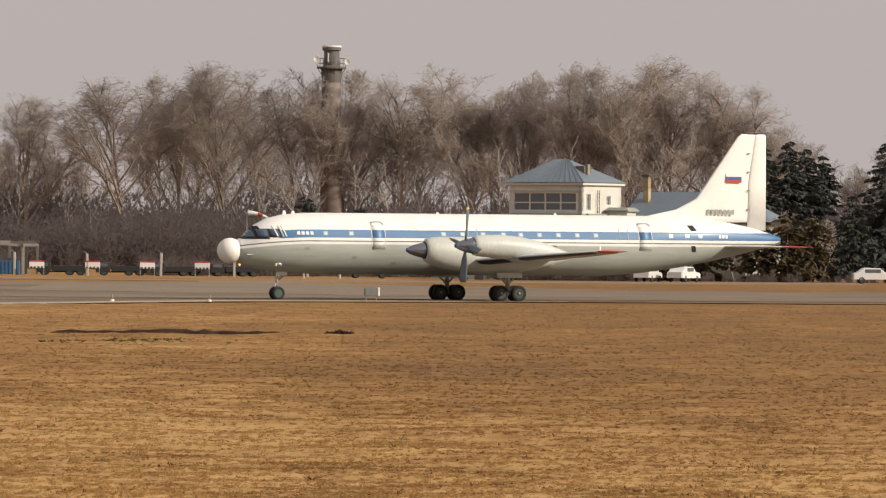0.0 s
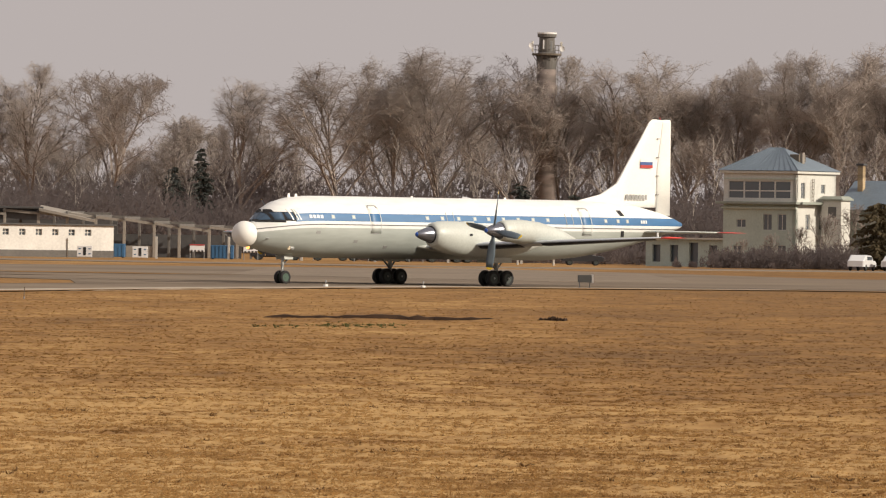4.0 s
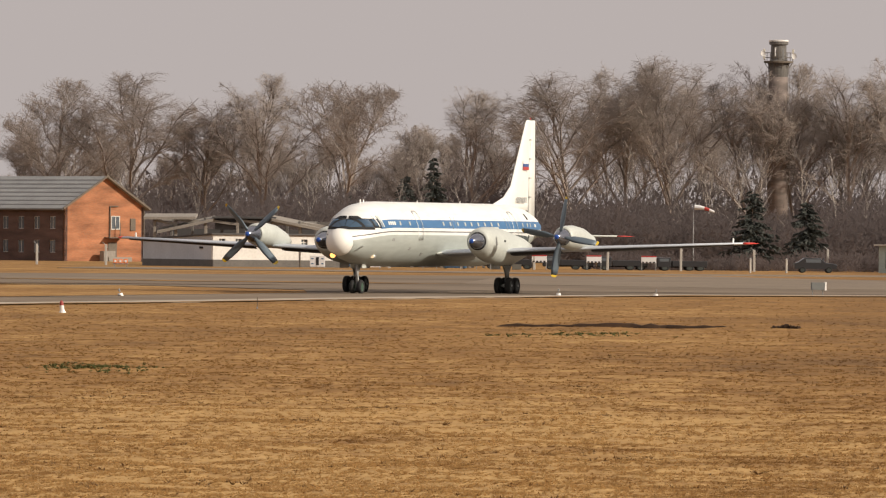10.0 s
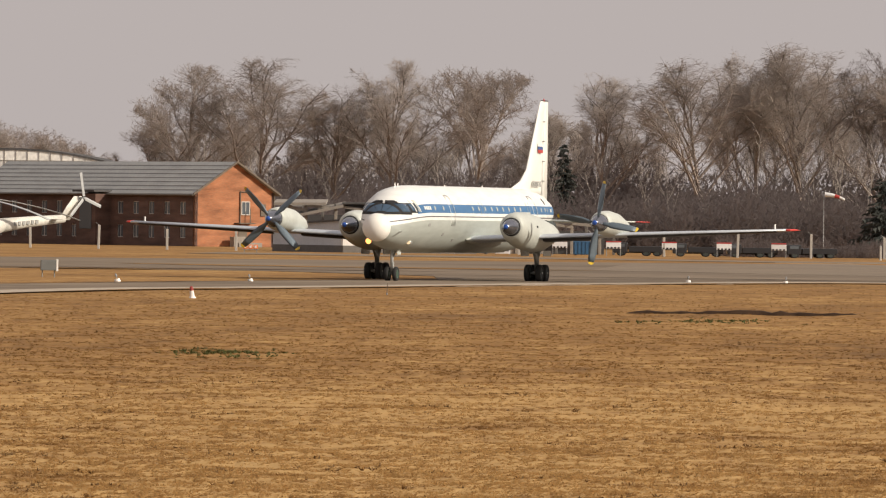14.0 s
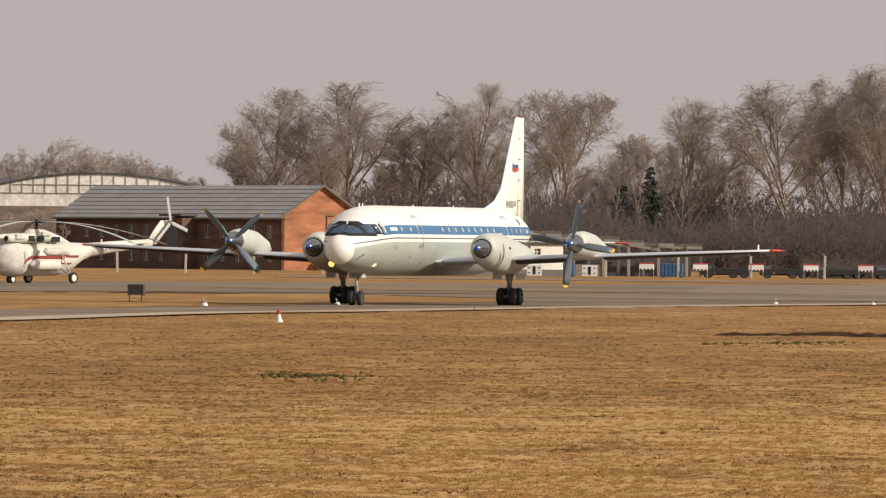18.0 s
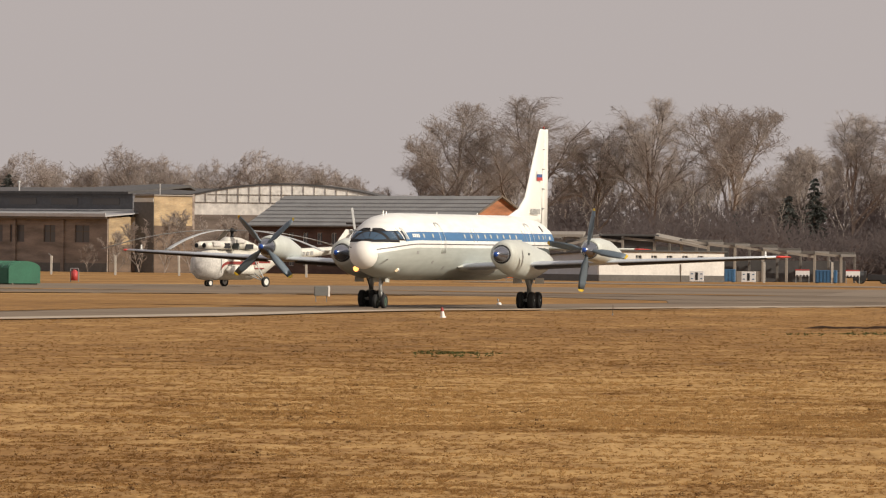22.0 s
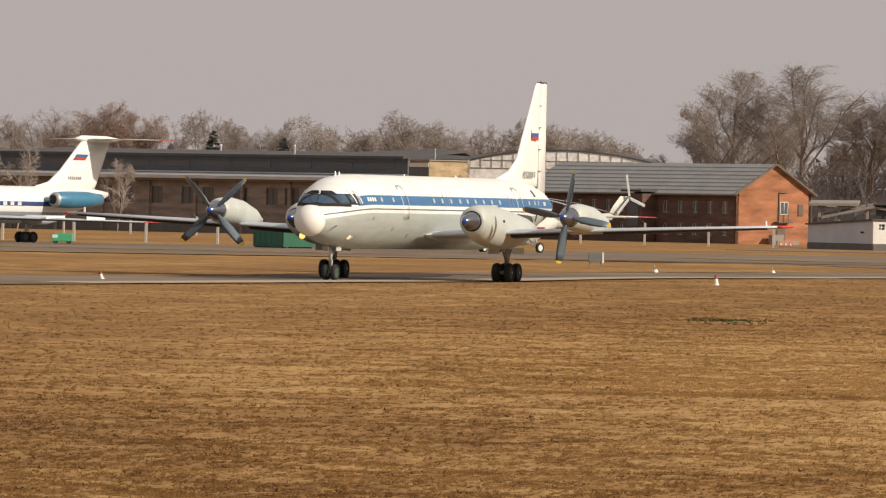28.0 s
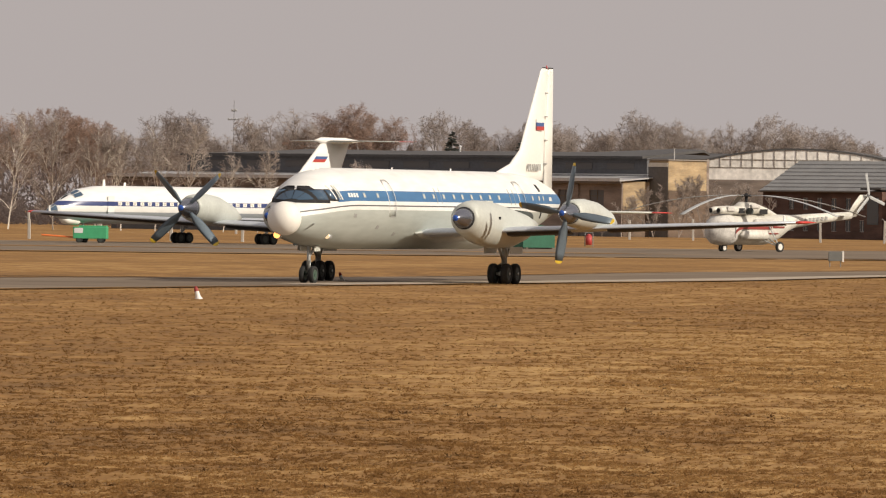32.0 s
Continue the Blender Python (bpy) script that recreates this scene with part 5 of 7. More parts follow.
def concrete_frame():
    t = thing("concrete_frame", "roofless raw concrete frame of thin columns and sloping beams", "ruin", at=pose(-79, 905, 0))
    rngc = random.Random(17)
    xs = [4.3, 6.5, 9.6, 12.9, 16.4, 19.4, 22.35, 25.3, 28.4, 31.0, 34.1, 37.0]
    for k, x in enumerate(xs):
        h = 4.65 - 0.085 * max(0, x - 16)
        h = h + rngc.uniform(-0.12, 0.12)
        part("column", boxes(((x, 0, h / 2), (0.30, 0.34, h)), bevel=0.03), M_CONC, t)
        # rear columns and cross beams are a darker grey than the front row
        part("column", boxes(((x + 1.1, 8, h / 2), (0.28, 0.34, h)), bevel=0.03), M_DULLCONC, t)
        part("cross_beam", boxes(((x + 0.55, 4.0, h + 0.1), (0.22, 9.0, 0.30), -7.6), bevel=0.03), M_DULLCONC, t, "dark grey cross beam")
        if k < len(xs) - 1:
            g = xs[k + 1] - x
            drop = 0.25 + 0.25 * rngc.random()
            part("beam", loft(bmesh.new(), [[(x - 0.1, -0.2, h + 0.16), (x - 0.1, 0.12, h + 0.16), (x - 0.1, 0.12, h - 0.12), (x - 0.1, -0.2, h - 0.12)],
                                            [(x + g, -0.2, h - drop + 0.14), (x + g, 0.12, h - drop + 0.14), (x + g, 0.12, h - drop - 0.12), (x + g, -0.2, h - drop - 0.12)]]), M_CONC, t, "sagging concrete beam")
            part("rear_beam", boxes(((x + 1.1 + g / 2, 8, h + 0.05), (g, 0.24, 0.30)), bevel=0.02), M_DULLCONC, t)
            if k % 3 == 1:
                part("low_wall", boxes(((x + g / 2, 0.1, 0.6), (g - 0.4, 0.25, 1.2)), bevel=0.02), M_CONC, t)
    part("roof_slab", boxes(((13.6, 4.0, 5.0), (6.6, 9.0, 0.22)), bevel=0.03), M_DARKROOF, t, "remaining dark roof slab")
    part("dark_infill", boxes(((13.4, 0.32, 4.35), (5.7, 0.2, 1.25))), M_DARKROOF, t, "dark infill under the roof slab")
    for nm, (xa, za), (xb, zb) in (("tilted_slab", (4.6, 3.55), (10.4, 4.85)), ("flat_slab", (3.2, 5.0), (8.6, 5.05)), ("fallen_slab", (16.5, 4.95), (22.2, 3.85))):
        part(nm, loft(bmesh.new(), [[(x, -0.7, z), (x, 2.4, z + 0.35), (x, 2.4, z + 0.15), (x, -0.7, z - 0.28)] for x, z in ((xa, za), (xb, zb))]), M_CONC, t, "broken pale concrete slab")
    # dark panels stand in for the shade of the void behind the columns
    part("back_wall", boxes(((14.6, 10, 1.9), (18.8, 0.3, 3.8)), ((30.5, 10, 1.2), (13, 0.3, 2.4))), M_DARKROOF, t, "dark panels for the shaded void behind the frame")
    return t


concrete_frame()


def control_house():
    t = thing("control_house", "two-storey pale green and whitish house with hipped blue-grey roof", "building", at=pose(7.9, 872, 0, 0, 0, -28))
    W, Dp, H1, H2 = 8.1, 8.7, 6.45, 9.45
    holes = [(4.95, 4.55, 0.95, 1.6), (6.55, 4.55, 0.95, 1.6), (2.0, 4.4, 1.0, 0.8), (1.6, 1.5, 0.9, 1.4), (4.95, 1.5, 0.95, 1.5), (6.55, 1.5, 0.95, 1.5)]
    f1 = part("ground_floor_front", wall_with_holes(W, H1, holes, 0.4), M_GREENW, t, "pale green plaster wall")
    for x, z, w, h in holes:
        window(f1, x, z, w, h, 0.14, 1)
    f2 = part("upper_front", wall_with_holes(W, H2 - H1, [(4.0, 7.75 - H1, 6.9, 1.7)], 0.4), M_CREAM, t, "whitish upper storey", at=pose(0, 0, H1))
    bay = window(f2, 4.0, 7.75 - H1, 6.9, 1.7, 0.14, 0)
    part("mullion", boxes(*[((0.55 + 6.9 * k / 4, 0.09, 7.75 - H1), (0.15, 0.12, 1.7)) for k in (1, 2, 3)], bevel=0.01), M_FRAMEW, bay, "white mullions")
    part("transom", boxes(((4.0, 0.092, 7.65 - H1), (6.9, 0.10, 0.12))), M_FRAMEW, bay)
    part("string_course", boxes(((W / 2, -0.06, 8.85 - H1), (W, 0.14, 0.14))), M_GREENW, f2)
    right = Matrix.Translation((W, 0, 0)) @ Matrix.Rotation(radians(90), 4, "Z")
    r_holes = [(1.5, 7.7, 0.9, 1.6), (5.9, 7.9, 0.9, 0.9), (2.6, 4.6, 0.9, 1.5), (5.6, 4.6, 0.9, 1.5)]
    rw = part("side_wall", wall_with_holes(Dp, H2, r_holes, 0.4), M_CREAM, t, "sunlit whitish side wall", at=right)
    for x, z, w, h in r_holes:
        window(rw, x, z, w, h, 0.14, 1)
    part("fire_ladder", rods(((3.1, -0.2, 6.6), (3.1, -0.2, 8.9), 0.04), ((3.5, -0.2, 6.6), (3.5, -0.2, 8.9), 0.04), *[((3.1, -0.2, 6.8 + 0.35 * k), (3.5, -0.2, 6.8 + 0.35 * k), 0.03) for k in range(6)], n=5), M_WOODD, rw, "dark wall ladder")
    part("rear_wall", boxes(((W / 2, Dp - 0.2, H2 / 2), (W, 0.4, H2)), ((0.2, Dp / 2, H2 / 2), (0.4, Dp - 0.8, H2))), M_CREAM, t)
    part("balcony_slab", boxes(((W / 2, -0.40, H1), (W + 0.9, 1.0, 0.26)), ((W + 0.3, Dp / 2 - 1, H1), (0.8, Dp - 2.2, 0.26)), bevel=0.03), M_SOFFIT, t, "grey-green balcony slab")
    part("lower_cornice", boxes(((W / 2, -0.14, H1 - 0.5), (W + 0.3, 0.3, 0.22)), bevel=0.03), M_GREENW, t)
    part("cornice", boxes(((W / 2, Dp / 2, H2 + 0.06), (W + 0.6, Dp + 0.6, 0.26)), bevel=0.04), M_CREAM, t, "whitish cornice")
    bm = bmesh.new()
    e = 0.42
    base_ = [bm.verts.new(p) for p in ((-e, -e, H2 + 0.22), (W + e, -e, H2 + 0.22), (W + e, Dp + e, H2 + 0.22), (-e, Dp + e, H2 + 0.22))]
    r0, r1 = bm.verts.new((W / 2 - 0.9, Dp / 2 - 0.6, 12.0)), bm.verts.new((W / 2 + 0.6, Dp / 2 - 0.6, 12.0))
    for f in ((base_[0], base_[1], r1, r0), (base_[1], base_[2], r1), (base_[2], base_[3], r0, r1), (base_[3], base_[0], r0), tuple(base_[::-1])):
        bm.faces.new(f)
    ro = part("hipped_roof", bm, M_BLUEROOF, t, "blue-grey sheet hipped roof")
    for k in range(14):
        x = -0.4 + k * (W + 0.8) / 13
        part("roof_seam", rods(((x, -e, H2 + 0.26), (W / 2 + (x - W / 2) * 0.16, Dp / 2 - 0.6, 12.0), 0.028), n=4), M_BLUEROOF, ro)
    part("dormer", boxes(((W - 1.5, 3.2, 10.95), (1.0, 1.5, 0.75)), bevel=0.03), M_WOODD, ro, "dark roof hatch")
    part("roof_vent", boxes(((W - 0.95, 3.0, 10.95), (0.4, 0.5, 1.1)), bevel=0.02), M_CONC, ro)
    # hooded porch and side wing with a long sheet roof
    pt = part("porch_tower", boxes(((W + 1.6, 5.6, 3.4), (2.2, 2.0, 6.8)), bevel=0.03), M_CREAM, t, "whitish porch bay")
    part("porch_cap", loft(bmesh.new(), [[(W + 1.6 + dx * q, 5.6 + dy * q, z) for dx, dy in ((-1.35, -1.25), (1.35, -1.25), (1.35, 1.25), (-1.35, 1.25))] for q, z in ((1, 6.8), (1, 6.94), (0.72, 7.22))]), M_SOFFIT, pt, "flat grey hood")
    part("porch_window", boxes(((W + 1.7, 4.58, 5.6), (0.9, 0.05, 1.1))), M_GRIMY, pt)
    # wall takes the slab's darker grey-green so that its shade is painted in
    part("wing_wall", boxes(((W + 6.95, 12.8, 3.0), (13.7, 8.0, 6.0))), M_SOFFIT, t, "side wing wall, greyed in colour for shade")
    part("wing_roof", loft(bmesh.new(), [[(x, 8.2, 5.9), (x, 12.8, 5.92 + 2.93 * p), (x, 17.4, 5.9)] for x, p in ((W + 0.08, 1), (W + 10.5, 1), (W + 14.8, 0))]), M_BLUEROOF, t, "long blue sheet roof")
    ch = part("wing_chimney", boxes(((W + 1.5, 11.4, 8.8), (0.6, 0.6, 3.2)), bevel=0.03), M_OCHRE, t, "brick chimney")
    part("chimney_cap", boxes(((W + 1.5, 11.4, 10.45), (0.85, 0.85, 0.2)), bevel=0.02), M_DARKROOF, ch)
    g = part("lean_to", wall_with_holes(9.0, 2.7, [(1.2, 1.3, 0.9, 1.7), (3.2, 1.3, 0.9, 1.7), (5.4, 1.3, 1.0, 2.2), (7.6, 1.3, 0.9, 1.7)], 0.3), M_GREENW, t, "pale green low annex", at=pose(-9.2, 1.0, 0))
    part("lean_to_back", boxes(((4.5, 0.5, 1.3), (9.0, 0.1, 2.6))), M_PANE, g)
    part("lean_to_roof", boxes(((4.5, 1.6, 2.8), (9.6, 4.2, 0.16))), M_PALEWALL, g)
    return t


control_house()


def water_tower():
    t = thing("brick_tower", "tall sooty brick chimney tower with a railed top platform", "tower", at=pose(-14.08, 1241.5, 0) @ Matrix.Diagonal((0.838, 0.838, 0.976, 1)))
    n = 20

    def ring(r, z):
        return [(r * math.cos(2 * math.pi * k / n), r * math.sin(2 * math.pi * k / n), z) for k in range(n)]
    part("shaft", loft(bmesh.new(), [ring(1.9, 0), ring(1.72, 16), ring(1.62, 27)]), M_CHIM, t, "tapering dark brick shaft", smooth=True)
    part("head", loft(bmesh.new(), [ring(1.62, 27), ring(1.75, 28.0), ring(1.75, 29.2), ring(1.35, 29.5), ring(1.3, 31.6), ring(1.6, 31.7), ring(1.6, 32.1)]), M_DULLCONC, t, "banded concrete head", smooth=False)
    part("cap_rim", loft(bmesh.new(), [ring(1.62, 32.1), ring(1.66, 32.14), ring(1.66, 32.34), ring(1.5, 32.36)]), M_MARKW, t, "white-painted top rim")
    part("platform", loft(bmesh.new(), [ring(2.45, 29.0), ring(2.5, 29.05), ring(2.5, 29.27), ring(2.45, 29.3)]), M_WOODD, t)
    for a in range(0, n, 2):
        p, q = ring(1.72, 28.2)[a], ring(2.3, 29.0)[a]
        part("bracket", rods((p, q, 0.05)), M_WOODD, t)
    bm = bmesh.new()
    for dx in (-0.22, 0.22):
        rod(bm, (1.95, -0.6 + dx, 2.0), (1.8, -0.6 + dx, 29.0), 0.04, n=4)
    for k in range(50):
        z = 2.3 + k * 0.52
        x = 1.95 - 0.15 * (z - 2.0) / 27.0
        rod(bm, (x, -0.82, z), (x, -0.38, z), 0.025, n=4)
    part("ladder", bm, M_WOODD, t, "thin iron ladder")
    bm = bmesh.new()
    for k in range(n):
        p, q = ring(2.42, 29.2)[k], ring(2.42, 30.5)[k]
        rod(bm, p, q, 0.035, n=4)
    for z in (29.8, 30.5):
        r_ = ring(2.42, z)
        for k in range(n):
            rod(bm, r_[k], r_[(k + 1) % n], 0.035, n=4)
    part("railing", bm, M_WOODD, t)
    for k in (1, 6, 11, 16):
        a = 2 * math.pi * k / n
        part("antenna_panel", boxes(((2.55 * math.cos(a), 2.55 * math.sin(a), 30.3), (0.34, 0.34, 1.5)), bevel=0.03), M_LAMPG if k in (6, 16) else M_PALEWALL, t)
    for a, z in ((-0.25, 30.0), (3.4, 30.4)):
        d = part("dish", loft(bmesh.new(), [[(2.7 * math.cos(a) + r_ * math.cos(u), 2.7 * math.sin(a) - 0.3 + y_, z + r_ * math.sin(u)) for u in [i * math.pi / 6 for i in range(12)]] for r_, y_ in ((0.12, 0.18), (0.40, 0.05), (0.45, -0.08), (0.42, -0.05))]), M_MARKW, t, "small white dish aerial", smooth=True)
    part("mast_strip", boxes(((-0.55, -1.36, 30.6), (0.22, 0.12, 1.3)), bevel=0.02), M_MARKW, t, "white vertical aerial panel")
    return t


water_tower()

# ---- the parked jet ----
M_JET = ramp_mat("jet_paint", [(0, (0.30, 0.33, 0.36)), (2.5, (0.80, 0.80, 0.78)), (2.98, (0.035, 0.055, 0.17)), (3.34, (0.80, 0.80, 0.78))], "Z", 0.35)
M_TEAL = mat("teal_engine_paint", (0.05, 0.19, 0.30), 0.35, vary=0.12, coat=0.2)


def ringed(stations, n=28):
    return loft(bmesh.new(), [ring_x(x, y, z, ry, rz, n) for x, y, z, ry, rz in stations])


def parked_jet():
    j = thing("parked_jet", "white twin-jet airliner with T-tail and blue window line, parked", "airplane", at=pose(-131.5, 624.5, 0, 0, 0, 180 + 57))
    part("fuselage", ringed([(-0.2, 0, 2.55, 0.30, 0.32), (-0.9, 0, 2.62, 0.62, 0.66), (-1.8, 0, 2.75, 0.92, 0.98), (-3.2, 0, 2.95, 1.22, 1.36), (-5.0, 0, 3.05, 1.42, 1.5), (-7, 0, 3.07, 1.45, 1.53), (-16, 0, 3.07, 1.45, 1.53), (-24, 0, 3.07, 1.45, 1.53),
                             (-28, 0, 3.25, 1.30, 1.35), (-31, 0, 3.55, 0.95, 1.0), (-33.5, 0, 3.85, 0.55, 0.6), (-35.0, 0, 4.05, 0.15, 0.2)]), M_JET, j, "white fuselage with a dark blue line", smooth=True)
    gn = part("glazed_nose", ringed([(0.28, 0, 2.50, 0.04, 0.04), (0.15, 0, 2.51, 0.18, 0.2), (-0.2, 0, 2.55, 0.31, 0.33), (-0.5, 0, 2.58, 0.46, 0.49)], 16), M_GLASS, j, "glazed navigator nose", smooth=True)
    for k in range(6):
        a = 2 * math.pi * k / 6
        part("nose_frame", rods(((0.2, 0.16 * math.cos(a), 2.51 + 0.17 * math.sin(a)), (-0.5, 0.48 * math.cos(a), 2.58 + 0.51 * math.sin(a)), 0.025), n=5), M_STRUT, gn)
    part("chin_radome", ringed([(-1.2, 0, 1.95, 0.1, 0.1), (-1.8, 0, 1.78, 0.48, 0.3), (-3.0, 0, 1.72, 0.5, 0.32), (-3.8, 0, 1.85, 0.1, 0.1)], 14), M_RADOME, j, smooth=True)
    part("glare_shield", ringed([(-0.9, 0, 3.05, 0.20, 0.22), (-1.8, 0, 3.42, 0.42, 0.33), (-2.4, 0, 3.66, 0.55, 0.30)], 14), M_DARK, j, "black nose top", smooth=True)
    for s in (-1, 1):
        for a0, a1 in ((6, 24), (28, 46)):
            bm = bmesh.new()
            v = []
            for x, z, r in ((-2.2, 3.02, 1.03), (-2.9, 3.02, 1.32)):
                for a in (a0, a1):
                    v.append(bm.verts.new((x, s * r * math.sin(radians(a)) * 1.02, z - 0.2 + (r + 0.13) * math.cos(radians(a)))))
            bm.faces.new((v[0], v[1], v[3], v[2]))
            part("windscreen", bm, M_GLASS, j, "dark cockpit window")
        for k in range(20):
            x = -6.6 - 0.86 * k
            w = part("cabin_window", boxes(((x, s * 1.452, 3.17), (0.42, 0.03, 0.28)), bevel=0.01), M_WHITEP, j)
            part("pane", boxes(((x, s * 1.464, 3.17), (0.20, 0.03, 0.18))), M_WIN, w)
        part("door", boxes(((-5.6, s * 1.435, 3.0), (0.75, 0.03, 1.6)), bevel=0.01), M_JET, j)
        w = part("wing", sweep([(-12.8, -20.6, s * 0.8, 2.02, 0.44), (-17.2, -21.6, s * 5.0, 2.02, 0.30), (-23.6, -25.6, s * 14.3, 1.85, 0.11)]), M_WING, j, "aluminium swept wing", smooth=True)
        # black strip standing for the wing's dark underside, shade put in as colour
        part("underside_strip", sweep([(-14.9, -17.2, s * 3.0, 1.90, 0.34), (-17.15, -18.6, s * 5.0, 1.92, 0.26), (-23.5, -24.2, s * 14.0, 1.80, 0.10)]), M_UNDERWING, w, "black strip under the leading edge", smooth=True)
        part("wing_tip", sweep([(-23.4, -25.7, s * 14.05, 1.855, 0.12), (-24.2, -25.6, s * 14.55, 1.85, 0.05)]), M_RED, w, "red wing tip")
        for y in (8.0, 10.6):
            part("wing_fence", boxes(((-20.2 - (y - 8) * 0.75, s * y, 2.10), (2.2, 0.04, 0.28), 0)), M_WHITEP, w)
        part("gear_fairing", ringed([(-19.5, s * 4.7, 1.95, 0.1, 0.1), (-20.4, s * 4.7, 1.85, 0.42, 0.42), (-22.6, s * 4.7, 1.88, 0.42, 0.38), (-24.6, s * 4.7, 1.95, 0.05, 0.05)], 16), M_WING, j, smooth=True)
        g = part("main_gear", rods(((-20.3, s * 4.7, 1.8), (-20.3, s * 4.7, 0.5), 0.12), ((-20.9, s * 4.7, 0.45), (-19.7, s * 4.7, 0.45), 0.09), ((-20.3, s * 4.7, 0.9), (-21.3, s * 4.7, 1.7), 0.06)), M_STRUT, j, "landing-gear leg")
        for dx in (-0.5, 0.5):
            for dy in (-0.3, 0.3):
                wheel(g, -20.3 + dx, s * 4.7 + dy, 0.46, 0.46, 0.28, "tyre", M_DARKRIM)
        e = part("engine_pod", ringed([(-26.2, s * 2.2, 3.55, 0.52, 0.52), (-26.4, s * 2.2, 3.55, 0.63, 0.63), (-28, s * 2.2, 3.55, 0.70, 0.70), (-30.2, s * 2.2, 3.58, 0.65, 0.65), (-31.8, s * 2.2, 3.6, 0.45, 0.45)], 24), M_TEAL, j, "teal engine pod", smooth=True)
        part("intake_lip", revolve_x([(-26.12, 0.46, 0, 1), (-26.18, 0.56, 0, 1), (-26.4, 0.635, 0, 1), (-26.5, 0.62, 0, 1)], s * 2.2, 3.55), M_STRUT, e, "bare metal intake lip", smooth=True)
        part("intake_fan", rods(((-26.15, s * 2.2, 3.55), (-26.08, s * 2.2, 3.55), 0.39), n=20), M_DARK, e, "dark intake")
        part("pylon", boxes(((-28, s * 1.5, 3.5), (4.0, 0.9, 0.26)), bevel=0.04), M_TEAL, j)
        for zz, m_, nm in ((7.42, M_WHITEP, "flag"), (7.18, M_FLAGB, "flag_stripe"), (6.94, M_FLAGR, "flag_stripe")):
            x0 = -30.75 - (zz - 6.94) * 0.9
            part(nm, loft(bmesh.new(), [[(x0 - 0.11, yy, zz + 0.12), (x0 - 1.55, yy, zz + 0.12), (x0 - 1.33, yy, zz - 0.12), (x0 + 0.11, yy, zz - 0.12)] for yy in (s * 0.15, s * 0.185)]), m_, j, "slanting flag band")
        for k in range(7):
            part("registration_bar", boxes(((-30.1 - 0.24 * k, s * 0.21, 5.35), (0.15, 0.01, 0.24))), M_LINE, j, "grey registration bar")
        part("tailplane", sweep([(-32.2, -35.4, s * 0.0, 8.55, 0.20), (-34.4, -36.4, s * 6.1, 8.58, 0.08)]), M_GREYP, j, "grey tailplane", smooth=True)
        part("tailplane_tip", sweep([(-34.3, -36.4, s * 5.95, 8.58, 0.085), (-35.0, -36.4, s * 6.5, 8.58, 0.03)]), M_RED, j, "red tailplane tip")
    part("fin", stand([(-25.0, -33.4, 4.35, 0.30), (-27.8, -33.8, 5.0, 0.32), (-29.2, -34.2, 6.0, 0.30), (-31.9, -35.3, 8.55, 0.22)]), M_WHITEP, j, "white fin", smooth=True)
    part("bullet_fairing", ringed([(-31.0, 0, 8.6, 0.03, 0.03), (-31.8, 0, 8.62, 0.24, 0.26), (-34.8, 0, 8.6, 0.26, 0.26), (-36.8, 0, 8.58, 0.03, 0.03)], 14), M_WHITEP, j, smooth=True)
    g = part("nose_gear", rods(((-3.9, 0, 1.7), (-3.9, 0, 0.36), 0.07), ((-3.9, -0.25, 0.34), (-3.9, 0.25, 0.34), 0.04)), M_STRUT, j)
    for dy in (-0.2, 0.2):
        wheel(g, -3.9, dy, 0.33, 0.33, 0.18, "tyre", M_DARKRIM)
    for x, h in ((-6.2, 0.5), (-8.6, 0.28)):
        part("aerial", loft(bmesh.new(), [[(x + c, t, 4.5 + dz) for c, t in ((0.14 * q, 0), (0, 0.03), (-0.2 * q, 0), (0, -0.03))] for dz, q in ((0, 1), (0.1 + h, 0.6))]), M_WHITEP, j)
    return j


parked_jet()

# ---- the parked helicopter ----
M_HELI = mat("helicopter_white", (0.62, 0.60, 0.54), 0.5, vary=0.24, scale=0.7, fine=7, coat=0.1)
M_TARP = mat("nose_tarpaulin", (0.54, 0.52, 0.49), 0.9, vary=0.30, scale=1.2, fine=7, bump=0.6)
M_POSTW = mat("white_wheel_hub", (0.66, 0.64, 0.60), 0.6, vary=0.15)
M_MAROON = mat("maroon_stripe", (0.22, 0.03, 0.025), 0.5, vary=0.12)
M_ROTOR = mat("rotor_blade_grey", (0.40, 0.41, 0.41), 0.45, vary=0.12)


